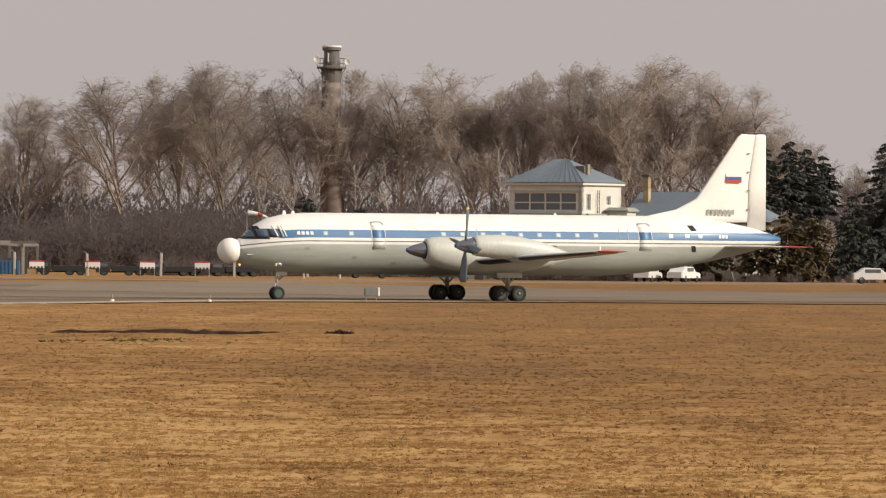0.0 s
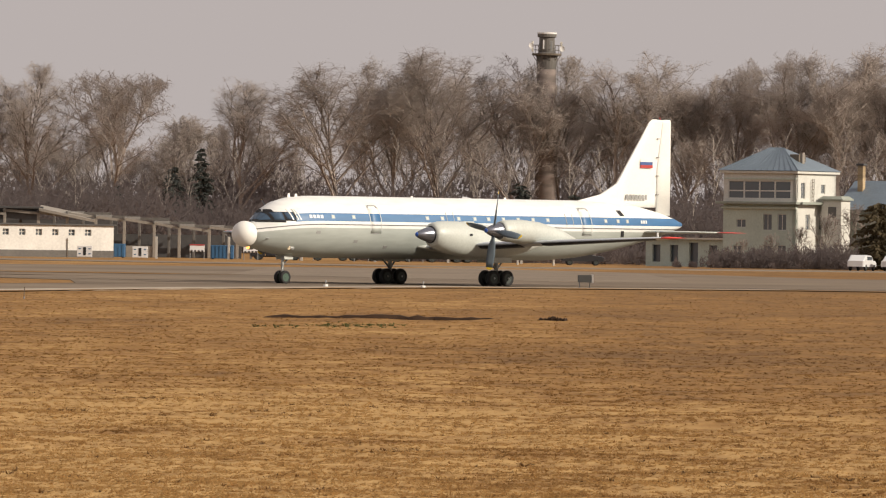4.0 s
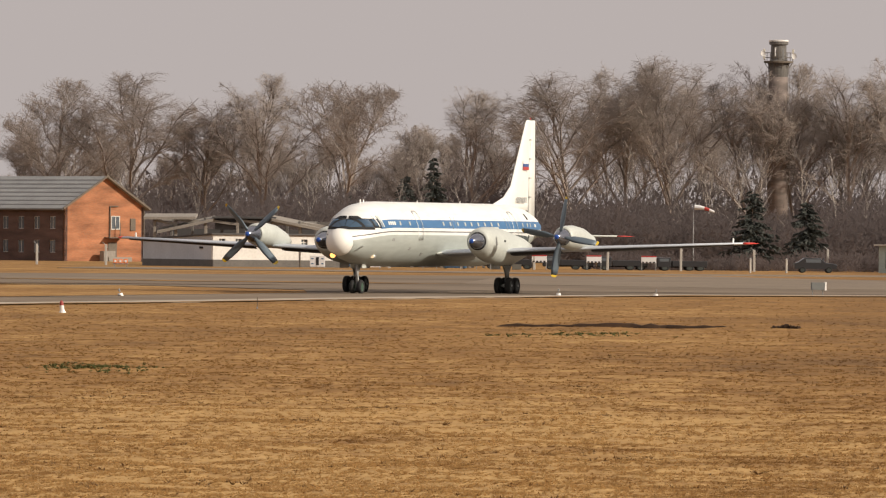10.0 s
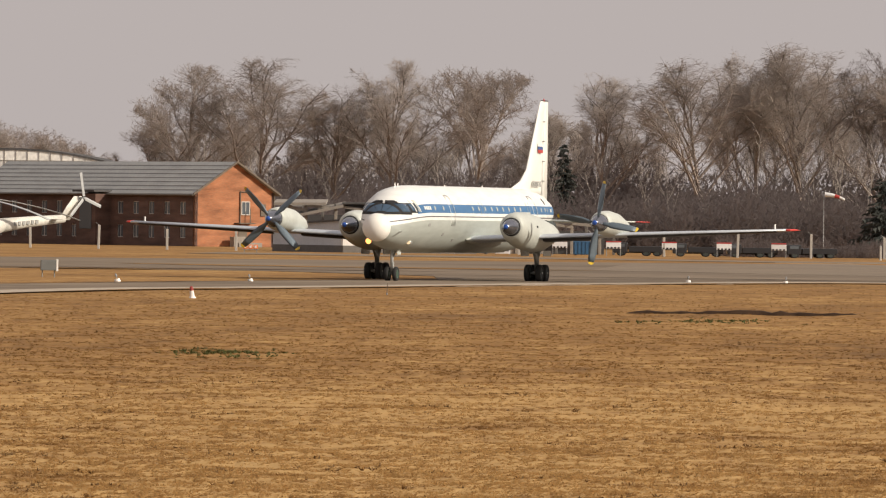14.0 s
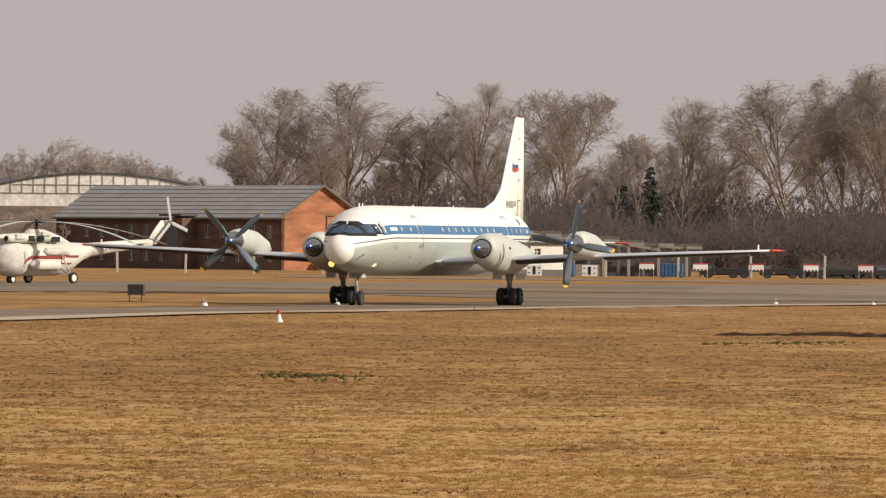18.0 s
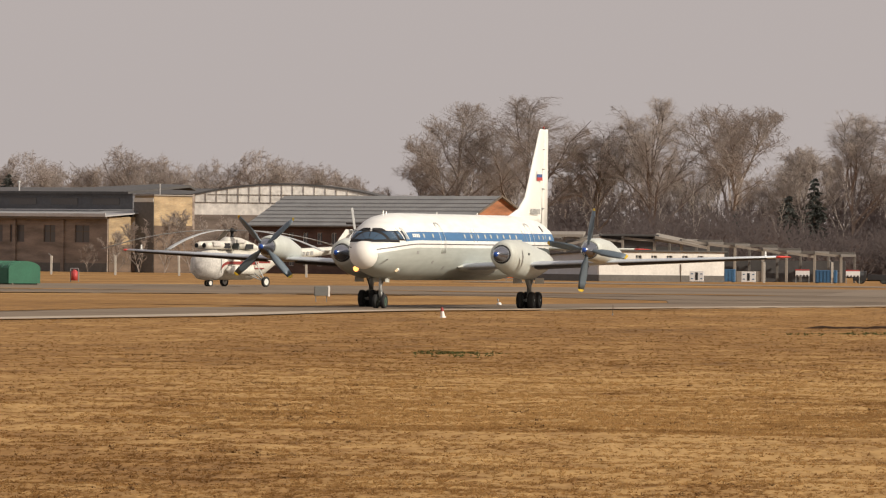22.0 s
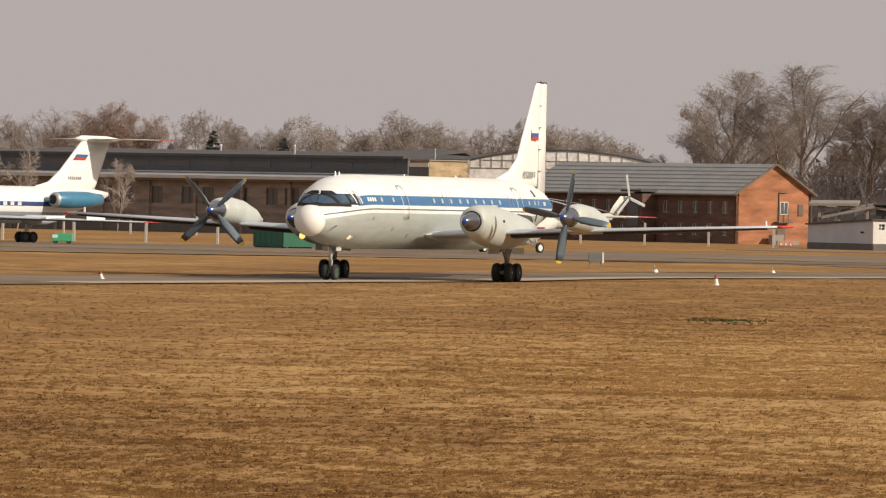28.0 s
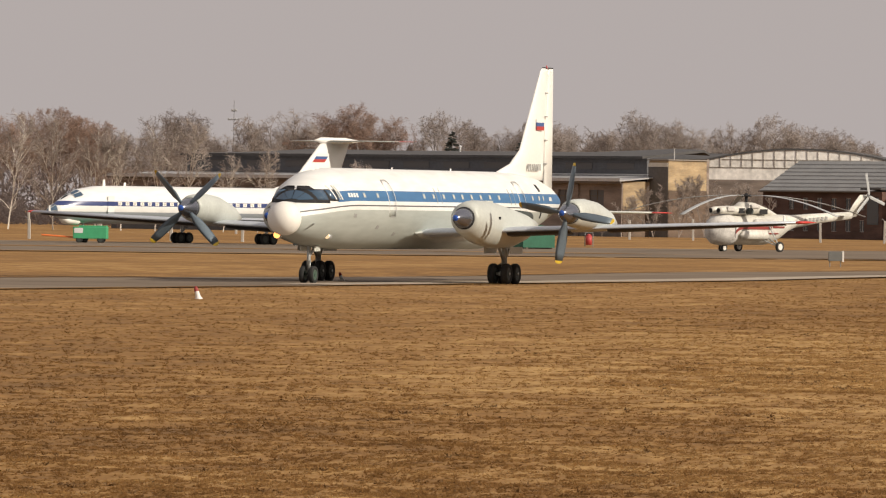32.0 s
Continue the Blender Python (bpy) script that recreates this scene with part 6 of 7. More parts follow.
def parked_helicopter():
    h = thing("helicopter", "white helicopter with maroon stripe, covered nose and drooping blades", "helicopter", at=pose(-79.2, 638.5, 0, 0, 0, 180 + 54))
    # x forward; nose wheel at the origin
    part("fuselage", ringed([(1.5, 0, 1.75, 0.35, 0.45), (1.2, 0, 1.72, 0.75, 0.85), (0.5, 0, 1.72, 1.08, 1.12), (-0.8, 0, 1.75, 1.22, 1.2), (-4.6, 0, 1.78, 1.25, 1.22), (-6.0, 0, 2.0, 1.10, 1.05), (-7.4, 0, 2.35, 0.68, 0.68), (-8.4, 0, 2.5, 0.5, 0.5)], 26), M_HELI, h, "white cabin", smooth=True)
    bm = ringed([(1.72, 0, 1.70, 0.25, 0.3), (1.5, 0, 1.72, 0.68, 0.8), (1.0, 0, 1.74, 1.05, 1.12), (0.2, 0, 1.74, 1.22, 1.26), (-0.55, 0, 1.76, 1.26, 1.28)], 26)
    rngh = random.Random(4)
    for v in bm.verts:
        v.co += Vector((rngh.uniform(-1, 1), rngh.uniform(-1, 1), rngh.uniform(-1, 1))) * 0.055
    part("nose_cover", bm, M_TARP, h, "crumpled off-white tarpaulin cover", smooth=True)
    part("tail_boom", ringed([(-7.9, 0, 2.45, 0.55, 0.55), (-11, 0, 2.75, 0.40, 0.42), (-15.2, 0, 3.05, 0.26, 0.30)], 18), M_HELI, h, "white tail boom", smooth=True)
    part("tail_fin", stand([(-14.6, -15.9, 2.95, 0.14), (-15.5, -16.6, 4.0, 0.13), (-16.3, -17.2, 4.75, 0.10)]), M_HELI, h, "white tail pylon", smooth=True)
    for s in (-1, 1):
        part("stabiliser", sweep([(-13.3, -14.1, s * 0.2, 3.0, 0.08), (-13.4, -14.1, s * 1.4, 3.0, 0.05)]), M_HELI, h)
        part("engine", ringed([(1.0, s * 0.42, 3.30, 0.22, 0.22), (0.6, s * 0.42, 3.32, 0.30, 0.30), (-0.8, s * 0.42, 3.35, 0.36, 0.34), (-2.2, s * 0.42, 3.35, 0.40, 0.36), (-2.9, s * 0.5, 3.3, 0.2, 0.2)], 16), M_HELI, h, "engine cowling", smooth=True)
        part("engine_intake", rods(((1.0, s * 0.42, 3.30), (1.06, s * 0.42, 3.30), 0.19), n=14), M_DARK, h, "dark intake")
        part("side_tank", ringed([(-0.6, s * 1.35, 1.35, 0.05, 0.05), (-0.9, s * 1.38, 1.35, 0.30, 0.36), (-3.6, s * 1.38, 1.35, 0.30, 0.36), (-3.9, s * 1.35, 1.35, 0.05, 0.05)], 16), M_HELI, h, "side fuel tank", smooth=True)
        part("stripe", boxes(((-2.6, s * 1.262, 1.93), (3.6, 0.03, 0.24))), M_MAROON, h, "maroon stripe")
        part("stripe_rise", loft(bmesh.new(), [[(x, s * 1.225, z), (x, s * 1.275, z), (x, s * 1.275, z + 0.22), (x, s * 1.225, z + 0.22)] for x, z in ((-0.85, 1.80), (-0.60, 1.74), (-0.35, 1.62), (-0.15, 1.42))]), M_MAROON, h, "maroon stripe dipping to the nose")
        part("stripe", boxes(((-3.9, s * 1.24, 1.50), (2.6, 0.03, 0.10))), M_MAROON, h)
        for k in range(3):
            part("window_cover", rods(((-1.6 - 1.0 * k, s * 1.22, 2.28), (-1.6 - 1.0 * k, s * 1.262, 2.28), 0.17), n=14), M_TARP, h, "taped-over round window")
        g = part("main_leg", rods(((-4.26, s * 2.25, 0.43), (-4.26, s * 1.1, 1.1), 0.06), ((-4.26, s * 2.25, 0.43), (-3.4, s * 1.1, 1.0), 0.05), ((-4.26, s * 2.2, 0.5), (-4.1, s * 1.25, 2.1), 0.05)), M_STRUT, h)
        wheel(g, -4.26, s * 2.27, 0.43, 0.43, 0.24, "tyre", M_POSTW)
    g = part("nose_leg", rods(((0, 0, 0.9), (0, 0, 0.3), 0.06), ((0, -0.2, 0.3), (0, 0.2, 0.3), 0.04)), M_STRUT, h)
    for dy in (-0.16, 0.16):
        wheel(g, 0, dy, 0.30, 0.30, 0.16, "tyre", M_POSTW)
    part("gearbox_cowl", ringed([(-1.4, 0, 3.45, 0.3, 0.3), (-2.0, 0, 3.55, 0.62, 0.48), (-3.4, 0, 3.5, 0.66, 0.48), (-5.0, 0, 3.2, 0.5, 0.35), (-6.4, 0, 2.9, 0.15, 0.1)], 18), M_HELI, h, "gearbox cowling", smooth=True)
    for s in (-1, 1):
        for bx, by, bz, bw, bd, bh in ((-0.1, 0.62, 3.42, 0.9, 0.5, 0.36), (-3.0, 0.55, 3.66, 1.0, 0.55, 0.30)):
            part("deck_cover", boxes(((bx, s * by, bz), (bw, bd, bh)), bevel=0.08), M_TARP, h, "loose tarpaulin over the engine deck")
        for bx, by, bz, bw, bd, bh in ((-1.35, 0.72, 3.30, 0.7, 0.16, 0.42), (-4.1, 0.60, 3.25, 0.9, 0.12, 0.40)):
            part("deck_gap", boxes(((bx, s * by, bz), (bw, bd, bh)), bevel=0.03), M_DARK, h, "dark opening in the engine deck")
        part("upper_tank", ringed([(-2.3, s * 1.10, 2.35, 0.08, 0.08), (-2.6, s * 1.16, 2.35, 0.30, 0.30), (-4.8, s * 1.14, 2.35, 0.30, 0.30), (-5.2, s * 1.0, 2.35, 0.08, 0.08)], 14), M_TARP, h, "tarpaulin-wrapped side pod", smooth=True)
        part("exhaust", rods(((-2.1, s * 0.7, 3.25), (-2.1, s * 1.15, 3.3), 0.24, 0.26), n=14), M_DARKRIM, h, "sooty exhaust pipe")
        for dx in (-0.15, -1.0):
            part("door_seam", boxes(((dx, s * 1.245, 1.75), (0.04, 0.04, 1.3))), M_LINE, h)
        part("stripe_sweep", boxes(((-5.3, s * 1.19, 2.02), (1.5, 0.05, 0.16), s * 6)), M_MAROON, h)
    r = part("rotor_hub", rods(((-2.7, 0, 3.7), (-2.7, 0, 4.72), 0.13), ((-2.7, 0, 4.45), (-2.7, 0, 4.62), 0.42, 0.36)), M_DARK, h, "dark rotor hub", smooth=True)
    for k in range(5):
        a = radians(14 + 72 * k)
        rings = []
        for i in range(9):
            q = i / 8
            rr = 0.5 + 10.1 * q
            z = 4.55 + 0.15 * q - 1.75 * q * q
            cx_, sx_ = math.cos(a), math.sin(a)
            wd = 0.10 if i == 0 else 0.26
            rings.append([(-2.7 + rr * cx_ - u * sx_, rr * sx_ + u * cx_, z + v) for u, v in ((-wd, 0), (-wd * 0.4, 0.03), (wd * 0.6, 0.03), (wd, 0), (wd * 0.5, -0.025), (-wd * 0.4, -0.025))])
        part("rotor_blade", loft(bmesh.new(), rings), M_ROTOR, r, "drooping grey rotor blade", smooth=True)
    t = part("tail_rotor", rods(((-16.9, 0.1, 4.6), (-16.9, 0.6, 4.6), 0.10)), M_STRUT, h)
    for k in range(3):
        a = radians(78 + 120 * k)
        d = Vector((math.cos(a), 0, math.sin(a)))
        part("tail_blade", loft(bmesh.new(), [[Vector((-16.9, 0.5, 4.6)) + d * rr + Vector((-d.z, 0, d.x)) * u + Vector((0, v, 0)) for u, v in ((-0.13, 0), (0, 0.03), (0.13, 0), (0, -0.03))] for rr in (0.15, 0.5, 1.95)]), M_ROTOR, t, "grey tail blade")
    for k in range(6):
        part("lettering_bar", boxes(((-9.3 - 0.5 * k, 0.52 - 0.022 * k, 2.62 + 0.035 * k), (0.30, 0.03, 0.28))), M_LINE, h, "dark lettering bar")
    return h


parked_helicopter()

# ---- apron and perimeter clutter ----
M_ORANGE = mat("orange_paint", (0.75, 0.19, 0.05), 0.5, vary=0.12)
M_BRIGHTG = mat("bright_green_paint", (0.06, 0.36, 0.17), 0.5, vary=0.15)
M_POST = mat("whitewashed_post", (0.44, 0.415, 0.375), 0.85, vary=0.2, scale=1.0, fine=8)
M_REDBOX = mat("fire_red", (0.42, 0.05, 0.05), 0.55, vary=0.15)
M_CARW = mat("white_car_paint", (0.70, 0.70, 0.70), 0.3, vary=0.05, coat=0.4)
M_CARD = mat("dark_car_paint", (0.022, 0.024, 0.028), 0.3, vary=0.1, coat=0.4)


def green_hut():
    t = thing("green_hut", "dark green sheet-metal container hut with rounded roof on the apron edge", "container", at=pose(-96.4, 637, 0, 0, 0, -38))
    n = 9
    prof = [(-1.75, 0.12), (-1.75, 1.35)] + [(-1.75 * math.cos(math.pi * k / n), 1.35 + 0.5 * math.sin(math.pi * k / n)) for k in range(1, n)] + [(1.75, 1.35), (1.75, 0.12)]
    part("shell", loft(bmesh.new(), [[(x, u, z) for u, z in prof] for x in (0.1, 3.6)]), M_GREENC, t, "green ribbed shell")
    for k in range(6):
        part("rib", loft(bmesh.new(), [[(x, u * 1.012, 0.05 + z * 1.012) for u, z in prof] for x in (0.2 + 0.64 * k, 0.26 + 0.64 * k)]), M_GREENC, t)
    part("end_panel", loft(bmesh.new(), [[(x, u * 0.97, 0.02 + z * 0.985) for u, z in prof] for x in (0.02, 0.14)]), M_GREENC, t)
    part("notice", boxes(((0.0, -0.3, 1.35), (0.03, 0.35, 0.25))), M_PANELW, t, "small white notice")
    for y in (-1.4, 1.4):
        part("skid", boxes(((1.85, y, 0.07), (3.7, 0.18, 0.14))), M_WOODD, t)
    return t


green_hut()


def ground_cart(x, y, s, turn, tow):
    t = thing("ground_cart", "bright green wheeled ground-service cart" + (" with an orange towbar" if tow else ""), "cart", "service carts", at=pose(x, y, 0, 0, 0, turn))
    part("body", boxes(((0, 0, 0.82 * s), (2.7 * s, 1.4 * s, 0.95 * s)), bevel=0.05), M_BRIGHTG, t, "green body")
    part("lid", boxes(((0.2 * s, 0, 1.34 * s), (2.2 * s, 1.2 * s, 0.12 * s)), bevel=0.03), M_BRIGHTG, t)
    part("panel", boxes(((-0.9 * s, -0.705 * s, 1.0 * s), (0.7 * s, 0.03, 0.4 * s))), M_PANELW, t, "pale label panel")
    for dx in (-0.85, 0.85):
        for dy in (-0.62, 0.62):
            wheel(t, dx * s, dy * s, 0.28 * s, 0.28 * s, 0.16 * s, "wheel_small", M_DARKRIM)
    if tow:
        part("towbar", rods(((-1.3 * s, -0.2, 0.45), (-3.9 * s, -0.5, 0.62), 0.07), ((-1.3 * s, 0.2, 0.45), (-3.6 * s, -0.4, 0.58), 0.06)), M_ORANGE, t, "orange towbar")
    return t


ground_cart(-128.6, 627, 1.0, 5, True)
ground_cart(-112.0, 630, 0.62, 8, False)


def extinguisher(x, y):
    t = thing("fire_point", "red wheeled fire extinguisher standing by the fence", "extinguisher", at=pose(x, y, 0))
    part("cylinder", rods(((0, 0, 0.15), (0, 0, 0.95), 0.28), ((0, 0, 0.95), (0, 0, 1.1), 0.28, 0.1), n=16), M_REDBOX, t, "red cylinder", smooth=True)
    part("frame", rods(((-0.35, 0.1, 0.0), (-0.35, 0.1, 1.2), 0.04), ((0.35, 0.1, 0.0), (0.35, 0.1, 1.2), 0.04), ((-0.35, 0.1, 1.2), (0.35, 0.1, 1.2), 0.04)), M_LAMPG, t)
    return t


extinguisher(-98.6, 700)


def fence_post(x, y, h, lean):
    t = thing("fence_post", "whitewashed concrete fence post standing in the dry grass", "post", "perimeter fence posts", at=pose(x, y, -0.05, 0, lean, 0))
    part("shaft", boxes(((0, 0, h / 2), (0.24, 0.24, h)), bevel=0.03), M_POST, t)
    part("outrigger", rods(((0, 0, h - 0.05), (-0.35, -0.1, h + 0.25), 0.03), n=5), M_LAMPG, t)
    return t


rngf = random.Random(12)
for k in range(30):
    x = -196 + 7.35 * k
    if x < 2:
        fence_post(x, 893 + 14 * math.sin(k * 0.21), rngf.uniform(2.1, 2.5), rngf.uniform(-1.5, 1.5))
for k in range(12):
    fence_post(-178 + 6.3 * k, 690, rngf.uniform(1.7, 2.0), rngf.uniform(-2, 2))
for x in (-12.2, -8.7):
    t = thing("striped_post", "short white marker post at the track edge", "post", "marker posts", at=pose(x, 850, 0))
    part("shaft", rods(((0, 0, 0), (0, 0, 1.35), 0.11), n=10), M_POST, t)
    part("cap", rods(((0, 0, 1.35), (0, 0, 1.45), 0.12, 0.06), n=10), M_LAMPG, t)


def notice_board(x, y, with_red):
    t = thing("notice_board", "white roadside board with a red top band" if with_red else "white booth-like board with a dark door panel", "board", "boards along the fence", at=pose(x, y, 0, 0, 0, rngf.uniform(-4, 4)))
    h0 = 0.75 if with_red else 0.12
    ph = 0.62 if with_red else 1.1
    part("panel", boxes(((0, 0, h0 + ph / 2), (1.5, 0.12, ph)), bevel=0.02), M_PANELW, t, "white panel")
    if with_red:
        part("band", boxes(((0, -0.02, h0 + ph + 0.06), (1.5, 0.14, 0.12)), bevel=0.02), M_REDBOX, t, "red band")
        for k in range(4):
            part("mark", boxes(((-0.55 + 0.36 * k, -0.075, h0 + 0.08), (0.2, 0.02, 0.14))), M_DARK, t, "dark bar")
    else:
        part("mark", boxes(((0, -0.075, h0 + 0.55), (0.28, 0.02, 0.8))), M_DARK, t, "dark bar")
        for dx in (-0.5, 0.5):
            for dz in (0.3, 0.8):
                part("mark", boxes(((dx, -0.075, h0 + dz), (0.22, 0.02, 0.1))), M_BLUEC, t)
    for dx in (-0.7, 0.7):
        part("leg", rods(((dx, 0.03, 0), (dx, 0.03, h0 + 0.4), 0.04), n=6), M_LAMPG, t)
    return t


for x in (-55.4, -49.9):
    notice_board(x, 868, False)
for x in (-44.8, -39.4, -33.8, -28.3, -22.8):
    notice_board(x, 879, True)


def blue_container(x, y, w):
    t = thing("blue_container", "blue corrugated steel skip beside the concrete frame", "container", "blue containers", at=pose(x, y, 0))
    part("body", boxes(((0, 0, 0.75), (w, 1.8, 1.35)), bevel=0.03), M_BLUEC, t)
    for k in range(6):
        part("rib", boxes(((-w / 2 + w * (k + 0.5) / 6, -0.92, 0.75), (0.10, 0.07, 1.25))), M_BLUEC, t)
    for dx in (-w / 2 + 0.2, w / 2 - 0.2):
        part("foot", boxes(((dx, 0, 0.05), (0.2, 1.6, 0.1))), M_WOODD, t)
    return t


for x in (-53.6, -42.6):
    blue_container(x, 886, 2.3)


def dark_truck(x, y, turn):
    t = thing("parked_truck", "dark parked lorry seen beyond the fence", "truck", "parked lorries", at=pose(x, y, 0, 0, 0, turn) @ Matrix.Diagonal((0.85, 0.8, 0.52, 1)))
    part("bed", boxes(((0.6, 0, 1.35), (4.2, 2.2, 1.1)), bevel=0.05), M_CARD, t, "dark load bed")
    c = part("cab", boxes(((-2.5, 0, 1.6), (1.7, 2.2, 1.9)), bevel=0.12), M_CARD, t, "dark cab")
    part("window", boxes(((-2.5, -1.11, 2.05), (1.1, 0.04, 0.6))), M_PANE, c)
    part("chassis", boxes(((-0.3, 0, 0.7), (6.0, 0.9, 0.25))), M_DARK, t)
    for dx in (-2.4, 0.6, 1.9):
        for dy in (-0.95, 0.95):
            wheel(t, dx, dy, 0.5, 0.5, 0.3, "wheel_small", M_DARKRIM)
    return t


for k, x in enumerate((-37.0, -31.0, -25.5, -19.5)):
    dark_truck(x, 889, 3 * k)


def car(x, y, turn, paint, label):
    t = thing("parked_car", label, "car", "parked cars", at=pose(x, y, 0, 0, 0, turn))
    prof = [(2.1, 0.35), (2.15, 0.7), (1.9, 0.85), (1.0, 0.95), (0.45, 1.40), (-1.1, 1.45), (-1.75, 1.0), (-2.1, 0.9), (-2.12, 0.35)]
    b = part("body", loft(bmesh.new(), [[(px * q, yy, 0.05 + pz * w_) for px, pz in prof] for yy, q, w_ in ((-0.82, 0.96, 0.97), (-0.70, 1.0, 1.0), (0.70, 1.0, 1.0), (0.82, 0.96, 0.97))]), paint, t, smooth=False)
    for s in (-1, 1):
        part("side_window", boxes(((-0.25, s * 0.80, 1.18), (1.5, 0.06, 0.34))), M_PANE, b)
    part("windscreen", boxes(((0.78, 0, 1.22), (0.06, 1.3, 0.55), 0.0)), M_PANE, b)
    for dx in (-1.3, 1.3):
        for dy in (-0.74, 0.74):
            wheel(t, dx, dy, 0.31, 0.31, 0.2, "wheel_small", M_DARKRIM)
    return t


car(20.7, 830, 72, M_CARW, "white saloon car parked by the control house")
car(24.1, 830, 64, M_CARW, "white car parked beside the shrubs")
car(42.2, 830, 3, M_CARW, "white car parked under the spruces")
car(-6.0, 864, 5, M_CARD, "dark car parked by the perimeter track")


def tyre_row():
    t = thing("hazard_lamps", "row of three small orange hazard boards", "board", at=pose(-73.2, 847, 0))
    for k in range(3):
        b = part("lamp_board", boxes(((-0.5 + 0.5 * k, 0, 0.55), (0.40, 0.08, 0.42)), bevel=0.02), M_ORANGE, t, "orange board")
        part("centre", boxes(((-0.5 + 0.5 * k, -0.05, 0.55), (0.2, 0.02, 0.24))), M_MARKW, b)
    part("rail", boxes(((0, 0.02, 0.3), (1.6, 0.06, 0.08)), ((-0.6, 0.02, 0.15), (0.06, 0.06, 0.3)), ((0.6, 0.02, 0.15), (0.06, 0.06, 0.3))), M_LAMPG, t)


tyre_row()


def windsock():
    t = thing("windsock", "white and red windsock on a thin grey mast", "windsock", at=pose(-18.8, 900, 0))
    part("mast", rods(((0, 0, 0), (0, 0, 6.7), 0.07, 0.04), n=8), M_LAMPG, t)
    for k in range(4):
        r0, r1 = 0.27 - 0.04 * k, 0.27 - 0.04 * (k + 1)
        p = lambda q: Vector((0.15 + 0.5 * q, -0.1 * q, 6.5 - 0.03 * q * q))
        part("sleeve", rods((p(k), p(k + 1), r0, r1), n=12), M_FLAGR if k == 2 else M_PANELW, t, "red band" if k == 2 else "white band")
    return t


windsock()


def floodlight_mast(x, y):
    t = thing("floodlight_mast", "thin grey floodlight mast far behind the hangar", "mast", at=pose(x, y, 0))
    part("pole", rods(((0, 0, 0), (0, 0, 21.2), 0.10, 0.05), n=8), M_LAMPG, t)
    for z, w in ((17.9, 2.1), (19.4, 0.9)):
        bar = part("lamp_bar", boxes(((0, 0, z), (w, 0.3, 0.14)), bevel=0.02), M_LAMPG, t)
        for k in range(4):
            part("floodlight", boxes(((-w * 0.42 + w * 0.28 * k, -0.2, z + 0.16), (0.24, 0.2, 0.26)), bevel=0.03), M_TIN, bar)
    return t


floodlight_mast(-259.6, 1416.5)

# ---- trees ----
M_BARK = mat("grey_brown_bark", (0.265, 0.225, 0.198), 0.95, vary=0.25, scale=0.3, fine=3, per_object=0.12)
# twig, brushwood and needle colours are lightened and greyed to paint in distance haze
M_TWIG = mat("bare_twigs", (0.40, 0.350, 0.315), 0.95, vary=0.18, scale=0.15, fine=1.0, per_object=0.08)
M_TWIGF = mat("haze_paled_twigs", (0.40, 0.350, 0.318), 0.95, vary=0.18, scale=0.15, fine=1.0, per_object=0.08)
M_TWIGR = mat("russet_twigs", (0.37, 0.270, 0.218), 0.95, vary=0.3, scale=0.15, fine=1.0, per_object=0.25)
M_BIRCH = mat("pale_birch_bark", (0.30, 0.262, 0.230), 0.9, vary=0.3, scale=0.5, fine=5)
M_SILVER = mat("white_birch_bark", (0.58, 0.53, 0.46), 0.9, vary=0.3, scale=0.5, fine=5)
M_SPRUCE = mat("dark_spruce_needles", (0.085, 0.092, 0.084), 0.9, vary=0.4, scale=0.6, fine=4)
M_PINE = mat("dull_olive_needles", (0.120, 0.096, 0.058), 0.9, vary=0.4, scale=0.4, fine=3, per_object=0.2)
M_BRUSH = mat("bare_brushwood", (0.185, 0.155, 0.147), 0.95, vary=0.2, scale=0.06, fine=0.8)
for m_ in (M_BARK, M_TWIG, M_TWIGF, M_TWIGR, M_BIRCH, M_SILVER, M_SPRUCE, M_PINE, M_BRUSH, M_GREEN, M_SOIL):
    m_.node_tree.nodes["Principled BSDF"].inputs["Specular IOR Level"].default_value = 0.1


def let_through(m, share):
    """Thin stems and needles: part of the light goes through to the far side."""
    N, L = m.node_tree.nodes, m.node_tree.links
    b = N["Principled BSDF"]
    tr, mx = N.new("ShaderNodeBsdfTranslucent"), N.new("ShaderNodeMixShader")
    mx.inputs[0].default_value = share
    L.new(b.inputs["Base Color"].links[0].from_socket, tr.inputs["Color"])
    L.new(b.outputs[0], mx.inputs[1])
    L.new(tr.outputs[0], mx.inputs[2])
    L.new(mx.outputs[0], N["Material Output"].inputs["Surface"])


let_through(M_BRUSH, 0.5)
for m_ in (M_TWIG, M_TWIGF, M_TWIGR):
    let_through(m_, 0.48)
for m_ in (M_SPRUCE, M_PINE):
    let_through(m_, 0.3)


def prism_mesh(name, segs, sides):
    """Tapered limbs from (p0, p1, r0, r1) in one mesh."""
    V, F = [], []
    for p0, p1, r0, r1 in segs:
        d = p1 - p0
        if d.length < 1e-6:
            continue
        d.normalize()
        a = d.orthogonal().normalized()
        b = d.cross(a)
        o = len(V)
        if sides == 2:
            if r1 == 0:
                V += [p0 + a * r0, p0 - a * r0, p1]
                F.append((o, o + 1, o + 2))
                continue
            V += [p0 + a * r0, p0 - a * r0, p1 - a * r1, p1 + a * r1]
            F.append((o, o + 1, o + 2, o + 3))
            continue
        for p, r in ((p0, r0), (p1, r1)):
            for k in range(sides):
                t = 2 * math.pi * k / sides
                V.append(p + r * (math.cos(t) * a + math.sin(t) * b))
        for k in range(sides):
            j = (k + 1) % sides
            F.append((o + k, o + j, o + sides + j, o + sides + k))
    me = bpy.data.meshes.new(name)
    me.from_pydata([tuple(v) for v in V], [], F)
    return me


